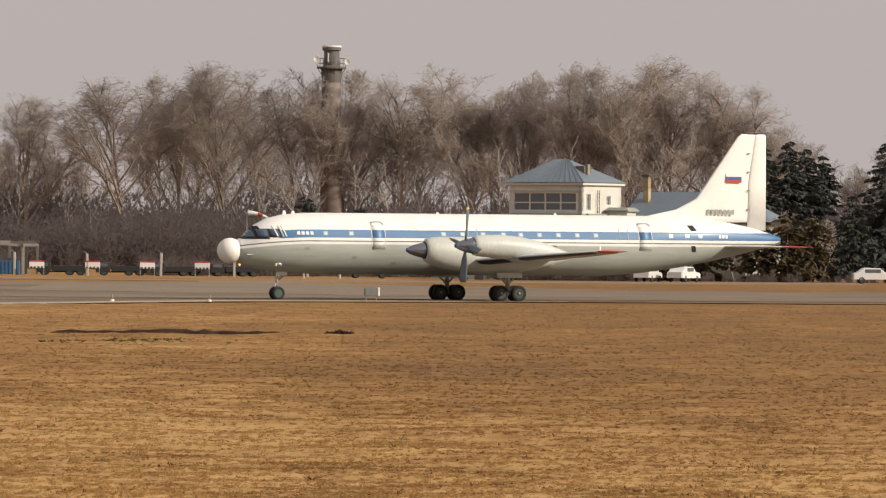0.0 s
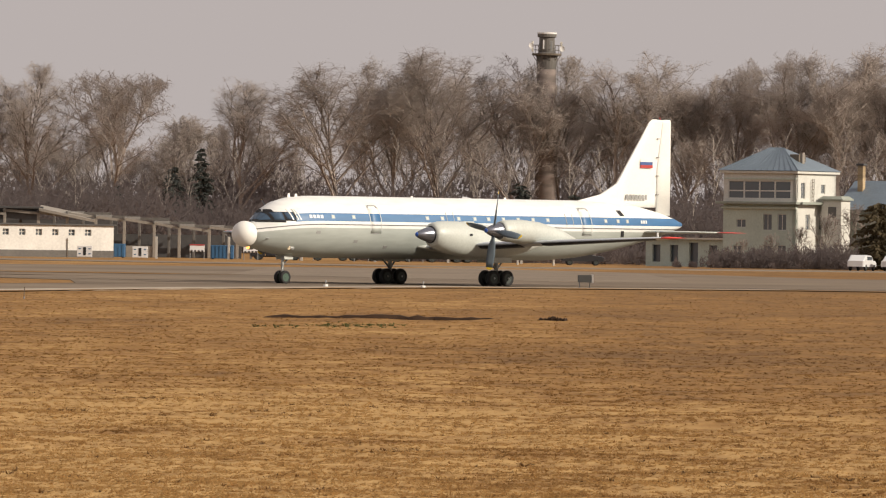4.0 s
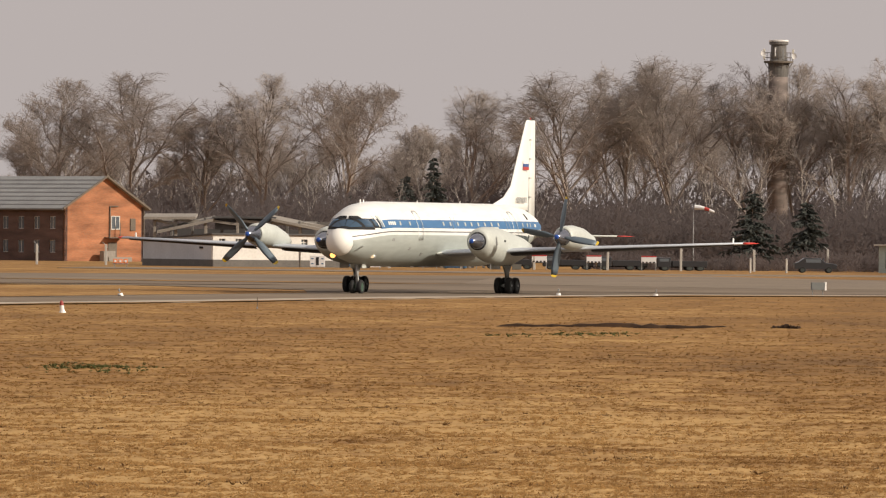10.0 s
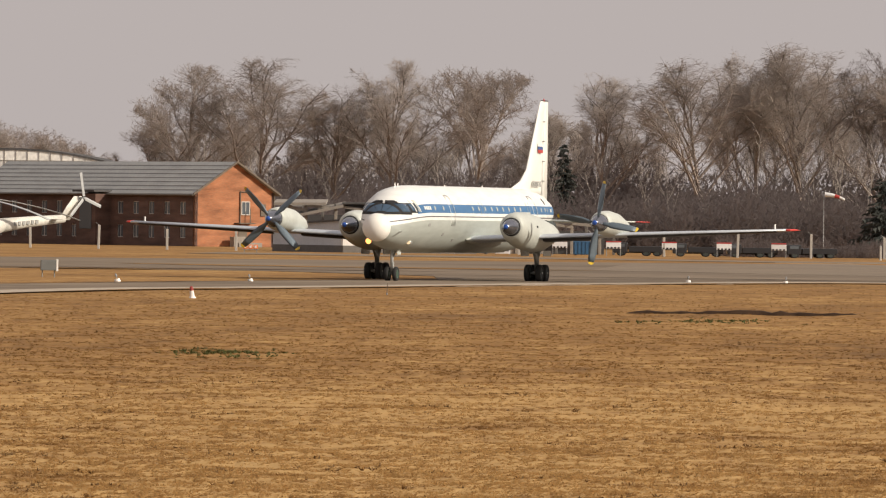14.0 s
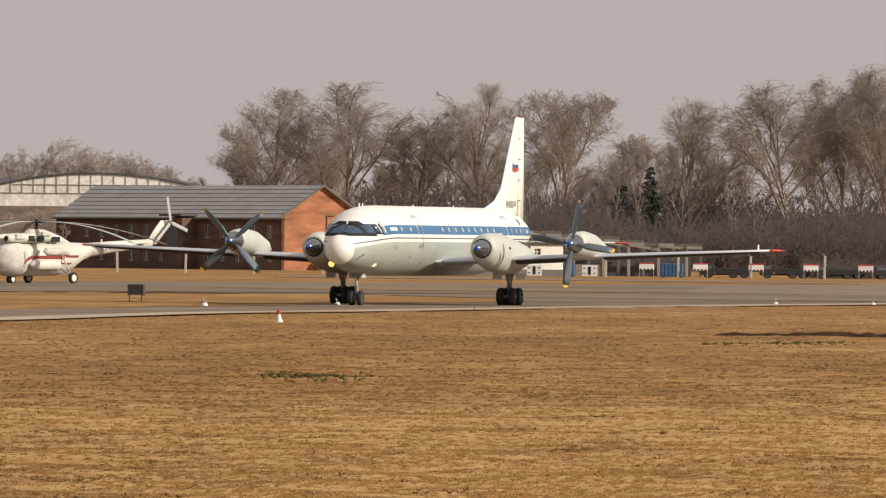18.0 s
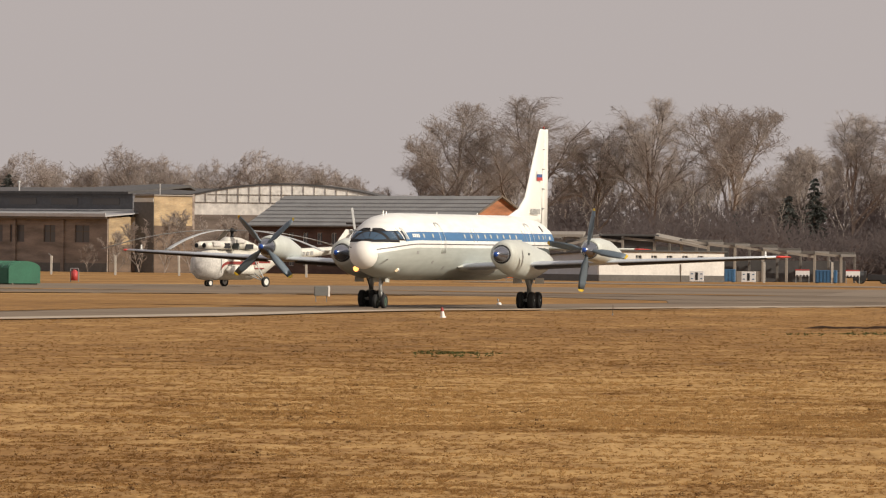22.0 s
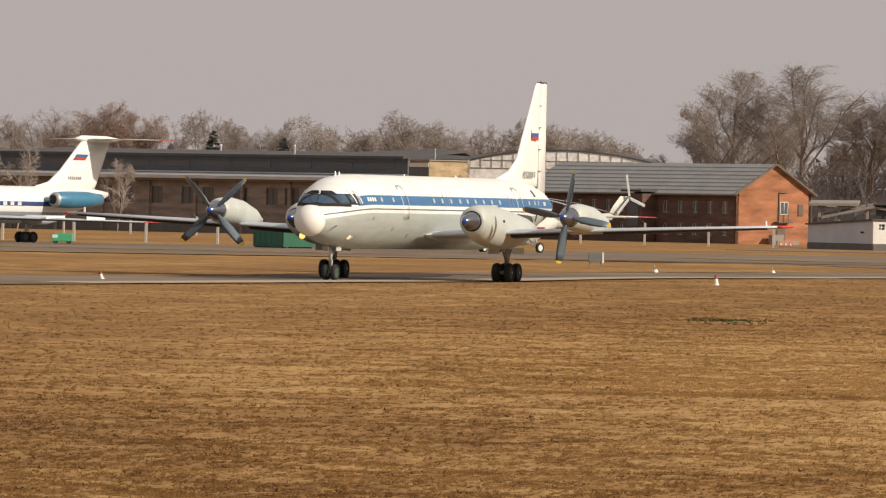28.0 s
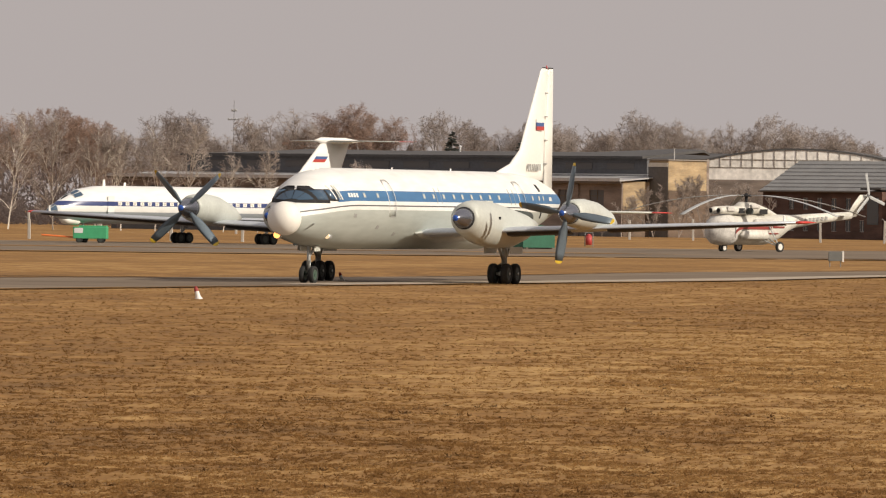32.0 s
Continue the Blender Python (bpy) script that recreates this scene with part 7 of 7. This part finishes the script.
def bare_tree(seed, height, spread, fork=0.3, limbs=20, russet=False, birch=False, pale=False, fine=0.024, bush=False, silver=False, counts=(10, 10, 11)):
    """A leafless tree: trunk, steep limbs that spread, and a rounded crown of fine twigs."""
    rng = random.Random(seed)
    wood, twigs = [], []
    lump = [(rng.uniform(0, 6.28), rng.uniform(0, 6.28)) for _ in range(3)]

    def inside(q, grow_by=1.0):
        az = math.atan2(q.y, q.x)
        up = (q.z / height - 0.55)
        k = 1.0 + 0.07 * math.sin(3 * az + lump[0][0] + 6 * up) + 0.05 * math.sin(5 * az + lump[1][0] - 11 * up) + 0.04 * math.sin(8 * az + 17 * up)
        low = 0.45 if up > 0 else 0.55
        return (math.hypot(q.x, q.y) / (height * spread * 1.12)) ** 2 + (up / low) ** 2 < (k * grow_by) ** 2

    def wander(p, d, length, r, level, out_):
        n = 5 if level == 0 else 4 if level < 3 else 2
        q, v = p.copy(), d.copy()
        pts = [q.copy()]
        g = 0.07 if level == 0 else 0.15
        for i in range(n):
            bend = Vector((0, 0, 0.05)) if level < 2 else Vector((0, 0, 0.03 - 0.05 * rng.random()))
            v = (v + Vector((rng.gauss(0, g), rng.gauss(0, g), rng.gauss(0, g * 0.6))) + bend + out_ * 0.06).normalized()
            q = q + v * (length / n)
            pts.append(q.copy())
        dst = twigs if level >= 3 else wood
        for i, (a, b) in enumerate(zip(pts, pts[1:])):
            dst.append((a, b, r * (1 - 0.8 * i / n), r * (1 - 0.8 * (i + 1) / n)))
        return pts, v

    def shoot(pts, k):
        k = min(0.999, k) * (len(pts) - 1)
        i = int(k)
        return pts[i].lerp(pts[i + 1], k - i), (pts[i + 1] - pts[i]).normalized()

    def grow(p, d, length, r, level):
        tries = 0
        while not inside(p + d * length * (0.9 if level > 1 else 1.05)):
            length *= 0.72
            tries += 1
            if tries > 5:
                return
        if level == 4:
            twigs.append((p, p + d * length, fine, 0.0))
            return
        flat = Vector((d.x, d.y, 0.0))
        pts, v = wander(p, d, length, r, level, flat)
        n = counts[level - 1]
        for i in range(n):
            k = (0.25 if level == 1 else 0.10) + (0.75 if level == 1 else 0.90) * (i + rng.random()) / n
            q, w = shoot(pts, k)
            side = w.orthogonal().normalized()
            side.rotate(Matrix.Rotation(rng.uniform(0, 6.28), 3, w))
            ang = radians(rng.uniform(*((20, 44), (32, 75), (35, 95))[level - 1]))
            e = (w * math.cos(ang) + side * math.sin(ang) + Vector((0, 0, (0.26, 0.14, 0.02)[level - 1]))).normalized()
            ln = height * (0.20, 0.082, 0.037)[level - 1] * rng.uniform(0.6, 1.25) * (1.15 - 0.45 * k)
            grow(q, e, ln, max(0.035, r * (0.42 if level == 1 else 0.5)), level + 1)
    r0 = height * (0.0072 if birch else 0.0125)
    trunk, v = wander(Vector((0, 0, -0.2)), Vector((rng.gauss(0, 0.04), rng.gauss(0, 0.04), 1)), height * 0.60, r0, 0, Vector((0, 0, 0)))
    grow(trunk[-1], v, height * 0.36, r0 * 0.4, 1)
    for i in range(limbs):
        k = fork + (0.98 - fork) * (i + rng.random()) / limbs
        q, w = shoot(trunk, k)
        az = i * 2.4 + rng.uniform(-0.5, 0.5)
        tilt = radians(rng.uniform(10, 42) * (1.1 - 0.25 * k))
        e = Vector((math.sin(tilt) * math.cos(az), math.sin(tilt) * math.sin(az), math.cos(tilt)))
        reach = (height * 0.98 - q.z) / max(0.6, e.z) * rng.uniform(0.72, 0.98)
        reach = min(reach, height * spread * 1.05 / max(0.25, math.sin(tilt)))
        grow(q, e, reach, r0 * 0.55 * (1.15 - 0.5 * k), 1)
    if bush:
        t = thing("bare_bush", "grey-brown leafless bush with many thin upright twigs", "bush", "bushes by the buildings")
    else:
        t = thing("bare_tree", "slim leafless birch with a pale trunk" if birch else "tall leafless broadleaf tree with a crown of fine grey-brown twigs", "tree", "belt of trees behind the airfield")
    tr = new("trunk", prism_mesh("trunk", wood, 3))
    tr.data.materials.append(M_SILVER if silver else M_BIRCH if birch else M_BARK)
    tr.parent = t
    cr = new("crown", prism_mesh("crown", twigs, 2))
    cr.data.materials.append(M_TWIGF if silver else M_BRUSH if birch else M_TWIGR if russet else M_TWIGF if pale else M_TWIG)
    cr.parent = t
    return t


MODELS = {
    "tall": [bare_tree(s, 28.0, 0.26, 0.34, 11) for s in (1, 2, 3, 4, 5)],
    "vase": [bare_tree(s, 25.0, 0.36, 0.36, 9) for s in (11, 12)],
    "small": [bare_tree(s, 19.0, 0.30, 0.26, 9, fine=0.022) for s in (21, 22, 23)],
    "russet": [bare_tree(s, 20.0, 0.36, 0.12, 10, russet=True) for s in (31, 32)],
    "birch": [bare_tree(s, 12.0, 0.15, 0.22, 5, birch=True, pale=True, fine=0.012, counts=(4, 3, 5)) for s in (41, 42)],
    "silver": [bare_tree(s, 13.0, 0.22, 0.16, 9, birch=True, silver=True, fine=0.020, counts=(7, 6, 9)) for s in (51, 52, 53)],
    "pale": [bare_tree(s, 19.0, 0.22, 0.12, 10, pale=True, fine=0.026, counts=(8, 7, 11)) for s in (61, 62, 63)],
    "bush": [bare_tree(s, 6.0, 0.50, 0.04, 9, fine=0.014, bush=True, counts=(6, 6, 8)) for s in (71, 72)],
}
HEIGHTS = {"tall": 28.0, "vase": 25.0, "small": 19.0, "russet": 20.0, "birch": 12.0, "silver": 13.0, "pale": 19.0, "bush": 6.0}
USED = {}


def plant(kind, x, y, height, rng, wide=1.0):
    i = rng.randrange(len(MODELS[kind]))
    src = MODELS[kind][i]
    s = height / HEIGHTS[kind]
    m = pose(x, y, 0, 0, 0, rng.uniform(0, 360)) @ Matrix.Diagonal((s * wide * rng.uniform(0.94, 1.08), s * wide * rng.uniform(0.94, 1.08), s, 1))
    if (kind, i) not in USED:
        USED[kind, i] = src
        src.matrix_basis = m
        return src
    c = copy_thing(src, pose(0, 0, 0))
    c.matrix_basis = m
    return c


def belt(kind, bearing0, bearing1, count, dist, depth, height, rough, seed):
    """Trees between two bearings (degrees), at a distance with some depth."""
    rng = random.Random(seed)
    for i in range(count):
        b = radians(bearing0 + (bearing1 - bearing0) * (i + rng.uniform(0.2, 0.8)) / count)
        d = dist + rng.uniform(-depth, depth)
        plant(kind, d * math.sin(b), d * math.cos(b), height * rng.uniform(1 - rough, 1 + rough * 0.6) * d / dist, rng)


# the main trees, one by one: kind, bearing, distance, height, breadth
for k, (kind, b, d, h, wide) in enumerate((
        ("tall", -5.30, 1245, 25.5, 1.15), ("tall", -4.88, 1240, 26.5, 1.15), ("tall", -4.36, 1245, 25.5, 1.0), ("tall", -3.98, 1240, 26.5, 1.0), ("vase", -3.47, 1235, 26.5, 1.05),
        ("small", -3.03, 1255, 20.0, 1.0), ("vase", -2.62, 1240, 24.5, 0.95), ("tall", -1.95, 1235, 27.0, 1.35), ("tall", -1.62, 1245, 28.5, 1.1), ("tall", -1.30, 1240, 29.5, 1.15), ("small", -5.56, 1255, 17.5, 1.0))):
    rngk = random.Random(200 + k)
    plant(kind, d * math.sin(radians(b)), d * math.cos(radians(b)), h * (0.985 if b < -2.3 else 1.03), rngk, wide * (1.30 if b < -2.3 else 1.12))
for k, (kind, b, d, h, wide) in enumerate((
        ("tall", -0.90, 1240, 27.5, 0.95), ("tall", -0.52, 1245, 27.0, 1.0), ("tall", -0.18, 1240, 26.8, 1.0), ("tall", 0.22, 1240, 28.3, 1.05), ("tall", 0.62, 1245, 27.3, 1.0),
        ("tall", 0.98, 1240, 28.5, 1.1), ("tall", 1.30, 1238, 29.5, 1.15), ("tall", 1.62, 1242, 29.0, 1.1), ("tall", 1.95, 1240, 27.0, 1.05), ("small", 2.25, 1245, 20.0, 1.0))):
    rngk = random.Random(230 + k)
    plant(kind, d * math.sin(radians(b)), d * math.cos(radians(b)), h * 1.05, rngk, wide * 1.15)
belt("tall", -2.0, 2.2, 16, 1300, 25, 26.5, 0.08, 2)
belt("small", -5.5, -2.2, 15, 1310, 25, 18.0, 0.15, 6)
belt("pale", -6.15, -5.6, 3, 1290, 20, 13.5, 0.1, 7)
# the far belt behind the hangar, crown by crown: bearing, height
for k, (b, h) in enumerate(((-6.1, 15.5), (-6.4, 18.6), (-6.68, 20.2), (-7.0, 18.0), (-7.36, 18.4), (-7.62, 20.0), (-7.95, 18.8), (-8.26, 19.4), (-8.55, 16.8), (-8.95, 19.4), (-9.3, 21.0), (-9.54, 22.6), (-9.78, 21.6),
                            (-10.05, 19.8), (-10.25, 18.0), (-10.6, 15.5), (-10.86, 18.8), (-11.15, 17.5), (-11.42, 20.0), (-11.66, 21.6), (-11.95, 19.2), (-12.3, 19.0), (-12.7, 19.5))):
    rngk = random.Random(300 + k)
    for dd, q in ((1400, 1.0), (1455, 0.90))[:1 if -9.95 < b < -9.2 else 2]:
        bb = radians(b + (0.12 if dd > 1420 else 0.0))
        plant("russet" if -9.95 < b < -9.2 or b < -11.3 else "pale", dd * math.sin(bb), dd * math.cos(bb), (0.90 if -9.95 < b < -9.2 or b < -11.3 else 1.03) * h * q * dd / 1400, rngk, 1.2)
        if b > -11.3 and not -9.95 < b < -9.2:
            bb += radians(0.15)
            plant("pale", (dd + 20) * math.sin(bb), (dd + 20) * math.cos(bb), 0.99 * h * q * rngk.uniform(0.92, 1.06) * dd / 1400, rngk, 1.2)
# white-stemmed birches before the hangar
for k, (x, y, h) in enumerate(((-194.9, 965.8, 13.5), (-191.9, 966.4, 13.0), (-187.9, 967.1, 14.0), (-184.9, 967.7, 14.2), (-179.9, 968.6, 10.0), (-175.9, 969.3, 11.0), (-164.1, 971.3, 9.5), (-199.8, 964.8, 14.5), (-205.1, 963.7, 15.0), (-210.5, 962.6, 14.0))):
    plant("silver", x, y, h, random.Random(350 + k), 1.0)
for k, (x, y, h) in enumerate(((12.4, 862, 3.6), (15.4, 861, 4.4), (18.0, 860, 5.8), (20.6, 862, 6.6), (23.4, 862, 6.4), (26.4, 864, 7.2), (30.0, 862, 6.6), (34.0, 864, 7.0), (9.4, 863, 3.0), (38.5, 864, 6.6),
                               (-138.6, 1000, 3.6), (-135.2, 1000, 5.2), (-132.4, 1001, 6.4), (-129.6, 1003, 7.4), (-126.4, 1004, 8.0), (-123.0, 1006, 7.2), (-119.6, 1007, 6.0))):
    plant("bush", x, y, h, random.Random(400 + k), 1.0)
belt("birch", -1.7, 1.6, 24, 1140, 20, 17.0, 0.22, 14)
belt("birch", -5.4, -1.8, 14, 1140, 20, 14.0, 0.2, 15)
belt("small", 2.4, 4.5, 8, 1290, 40, 19.0, 0.2, 13)


def spruce(x, y, h, seed, wide=1.0, rounded=False):
    """A conifer of drooping sprays on whorled boughs: pointed, or rounded and dull."""
    rng = random.Random(seed)
    t = thing("conifer" if rounded else "spruce", "rounded dull olive-brown conifer beside the control house" if rounded else "dark green conical spruce among the bare trees", "tree", "conifers by the control house" if rounded else "spruces", at=pose(x, y, 0))
    part("trunk", rods(((0, 0, 0), (0, 0, h * 0.95), h * 0.014, 0.02), n=6), M_BARK, t)
    V, F = [], []
    whorls = int(h * 2.2)
    for i in range(whorls):
        k = (i + rng.uniform(-0.3, 0.3)) / whorls
        for j in range(rng.randint(6, 9)):
            a = rng.uniform(0, 6.28)
            shape = math.sqrt(max(0.0, 1 - (1.25 * k - 0.25) ** 2)) if rounded else max(0.0, 1 - k) ** 0.8
            reach = wide * h * 0.21 * shape * rng.uniform(0.55, 1.2) + 0.25
            z0 = h * (0.05 + 0.93 * k) + rng.uniform(-0.2, 0.2)
            ca, sa = math.cos(a), math.sin(a)
            # a bough: drooping sprays along a limb
            for q in range(14):
                f = 0.05 + 0.95 * (q + rng.random()) / 14
                px, py, pz = reach * f * ca, reach * f * sa, z0 - 0.30 * reach * f + 0.10 * reach * f * f
                u = rng.uniform(0.25, 0.5) * (0.6 + reach * 0.35)
                th = a + rng.uniform(-1.3, 1.3)
                ex, ey = u * math.cos(th), u * math.sin(th)
                w = u * 0.28
                o = len(V)
                V += [(px - w * math.sin(th), py + w * math.cos(th), pz), (px + w * math.sin(th), py - w * math.cos(th), pz + 0.05), (px + ex, py + ey, pz - u * rng.uniform(0.1, 0.8)), (px + ex * 0.3, py + ey * 0.3, pz - u * rng.uniform(0.4, 0.9))]
                F += [(o, o + 1, o + 2), (o, o + 2, o + 3)]
    me = bpy.data.meshes.new("crown")
    me.from_pydata(V, [], F)
    c = new("crown", me)
    me.materials.append(M_PINE if rounded else M_SPRUCE)
    c.parent = t
    return t


for k, (b, d, h) in enumerate(((-2.9, 1190, 14.5), (-3.08, 1195, 12.0), (-3.45, 1200, 9.5), (2.19, 960, 14.8), (2.345, 962, 15.6), (2.45, 965, 15.0), (2.57, 968, 14.0), (2.77, 955, 9.8), (2.98, 960, 15.6), (3.3, 970, 15.0), (-0.81, 930, 8.8), (-0.46, 935, 7.8), (-8.42, 1395, 15.5), (-8.9, 1390, 16.5))):
    spruce(d * math.sin(radians(b)), d * math.cos(radians(b)), h, 50 + k, 1.9 if -1 < b < 0 else 1.5 if 1.0 < b or k == 1 else 1.0)
for k, (b, d, h) in enumerate(((1.53, 854, 7.0), (1.68, 856, 6.6), (1.81, 855, 7.2), (2.15, 853, 6.4), (2.34, 852, 7.0), (2.51, 854, 6.6))):
    spruce(d * math.sin(radians(b)), d * math.cos(radians(b)), h, 80 + k, 1.35, rounded=True)


def brush(name, bearing0, bearing1, dist, depth, height, count, seed, material, label):
    """Undergrowth: domed bushes of short thin twigs at all angles, shoulder to shoulder."""
    rng = np.random.default_rng(seed)
    heads = max(20, count // 170)
    hb = np.radians(bearing0 + (bearing1 - bearing0) * rng.random(heads))
    hd = dist + depth * (rng.random(heads) - 0.5)
    hh = height * (0.42 + 0.62 * rng.random(heads) ** 1.7) * (0.85 + 0.15 * np.sin(hb * 190 + seed))
    k = rng.integers(0, heads, count)
    r = rng.random(count) ** 0.45
    el_, az = np.arcsin(rng.random(count)), rng.random(count) * 6.283
    wide = 0.42 * hh[k]
    x = hd[k] * np.sin(hb[k]) + wide * r * np.cos(el_) * np.cos(az)
    y = hd[k] * np.cos(hb[k]) + wide * r * np.cos(el_) * np.sin(az)
    z = hh[k] * r * np.sin(el_) * 0.97
    d = np.stack([0.7 * np.cos(el_) * np.cos(az), 0.7 * np.cos(el_) * np.sin(az), 0.35 + 0.5 * np.sin(el_)], 1) + rng.normal(0, 0.45, (count, 3))
    ln = height * 0.040 * (0.5 + rng.random(count)) + 0.15
    w = (0.009 + 0.0024 * height) * (0.5 + rng.random(count))
    heart = (r < 0.86) & (rng.random(count) < 0.7)
    w = np.where(heart, w * 4.5, w * 0.8)
    p = np.stack([x, y, z], 1)
    v = np.empty((count, 3, 3))
    off = np.stack([w, 0 * w, 0.3 * w], 1)
    v[:, 0], v[:, 1] = p - off, p + off
    v[:, 2] = p + d * ln[:, None]
    v[:, :, 2] = np.maximum(v[:, :, 2], 0.02)
    me = bpy.data.meshes.new(name)
    me.vertices.add(count * 3)
    me.vertices.foreach_set("co", v.reshape(-1))
    me.loops.add(count * 3)
    me.loops.foreach_set("vertex_index", np.arange(count * 3))
    me.polygons.add(count)
    me.polygons.foreach_set("loop_start", np.arange(0, count * 3, 3))
    me.update(calc_edges=True)
    ob = new(name, me)
    me.materials.append(material)
    return tagged(ob, label, "undergrowth", kind="stuff")


brush("undergrowth", -5.2, 4.5, 1140, 60, 11.5, 600000, 1, M_BRUSH, "dense dark leafless undergrowth at the foot of the trees")
brush("thicket", -4.8, 4.5, 1275, 50, 17.0, 300000, 4, M_BRUSH, "dim leafless thicket filling the wood between the trunks")
brush("shrubs", 0.2, 3.4, 846, 10, 1.3, 14000, 7, M_BRUSH, "brown leafless shrubs in front of the control house")
brush("hedge", 0.44, 1.38, 848, 5, 3.4, 36000, 9, M_BRUSH, "tall brown leafless hedge before the control house")
brush("shrubs", -1.9, 0.35, 905, 16, 3.2, 40000, 8, M_BRUSH, "brown leafless thicket beyond the perimeter fence")
brush("undergrowth", -14.0, -4.5, 1230, 60, 7.0, 90000, 2, M_BRUSH, "dense leafless undergrowth behind the hangar")

# distant woods behind everything
brush("far_woods", -15, 6, 1400, 120, 14.0, 120000, 3, M_BRUSH, "dim continuous woodland beyond the airfield")

# ---- what moves ----
# seconds, nose east, nose north, heading
PLANE_ROWS = [
    (0.0, -11.53, 505.55, 203.06), (0.5, -13.18, 504.84, 205.85), (1.0, -14.78, 503.99, 208.68), (1.5, -16.29, 502.97, 211.54), (2.0, -17.71, 501.78, 214.37),
    (2.5, -19.07, 500.49, 217.13), (3.0, -20.36, 499.15, 219.80), (3.5, -21.54, 497.74, 222.39), (4.0, -22.61, 496.23, 225.00), (4.5, -23.60, 494.57, 227.69),
    (6.5, -26.75, 488.86, 238.32), (7.0, -27.27, 486.79, 240.91), (7.5, -27.66, 484.47, 243.57), (8.0, -28.00, 482.17, 246.23), (8.5, -28.22, 479.99, 248.72),
    (9.0, -28.44, 477.91, 250.94), (9.5, -28.71, 475.80, 252.80), (10.0, -29.04, 473.56, 254.25), (10.5, -29.42, 471.23, 255.31), (11.0, -29.86, 468.91, 256.07),
    (11.5, -30.31, 466.64, 256.65), (12.0, -30.76, 464.34, 257.10), (12.5, -31.24, 462.01, 257.45), (13.0, -31.71, 459.74, 257.70), (13.5, -32.21, 457.53, 257.84),
    (14.0, -32.77, 455.29, 257.97), (14.5, -33.30, 452.98, 258.08), (16.5, -35.54, 443.67, 258.62), (17.0, -36.16, 440.83, 258.45), (17.5, -36.82, 437.76, 258.31),
    (18.0, -37.44, 434.45, 258.23), (18.5, -38.02, 430.73, 258.21), (19.0, -38.54, 426.58, 258.19), (19.5, -38.91, 422.06, 258.20), (20.0, -39.22, 417.04, 258.25),
    (20.5, -39.65, 411.47, 258.30), (21.0, -40.12, 406.00, 258.37), (21.5, -40.64, 401.17, 258.45), (22.0, -41.27, 396.78, 258.52), (22.5, -42.02, 392.48, 258.56),
    (23.0, -42.80, 388.24, 258.56), (23.5, -43.59, 384.03, 258.55), (24.0, -44.37, 379.74, 258.55), (24.5, -45.22, 375.35, 258.56), (26.5, -48.81, 360.13, 258.32),
    (27.0, -49.72, 356.08, 258.17), (27.5, -50.65, 351.99, 257.99), (28.0, -51.60, 347.74, 257.81), (28.5, -52.49, 343.30, 257.70), (29.0, -53.36, 338.80, 257.70),
    (29.5, -54.22, 334.40, 257.82), (30.0, -55.00, 330.11, 257.99), (30.5, -55.80, 325.84, 258.17), (31.0, -56.59, 321.53, 258.31), (31.5, -57.37, 317.25, 258.40),
    (32.0, -58.19, 313.09, 258.42),
]


def motions():
    rows = []
    for t, x, y, h in PLANE_ROWS:
        bx, by = -math.cos(radians(h)), -math.sin(radians(h))
        low = 0.5 * float(fall(x + 4 * bx, y + 4 * by) + fall(x + 15 * bx, y + 15 * by))
        rows.append((t, pose(x, y, -low, 0, 0, h)))
    walk(airliner, rows)
    # wheels roll with the distance covered; the inboard spinners turn slowly to the eye
    T = np.arange(0, 32.01, 0.1)
    tx, px, py = (np.array([r[k] for r in PLANE_ROWS]) for k in (0, 1, 2))
    run = np.concatenate([[0], np.cumsum(np.hypot(np.diff(px), np.diff(py)))])
    s = np.interp(T, tx, run)
    for ob in SPINNING:
        m0 = ob.matrix_basis.copy()
        loc = m0.translation
        if ob.name.startswith("wheel"):
            r = loc.z
            out = []
            a = 0.0
            for k, t in enumerate(T):
                da = 0 if k == 0 else min(80, math.degrees((s[k] - s[k - 1]) / r))
                a += da
                out.append((float(t), pose(loc.x, loc.y, loc.z, 0, a, 0)))
            walk(ob, out)
        else:
            walk(ob, [(float(t), pose(loc.x, loc.y, loc.z, 60.0 * k)) for k, t in enumerate(T)])


motions()
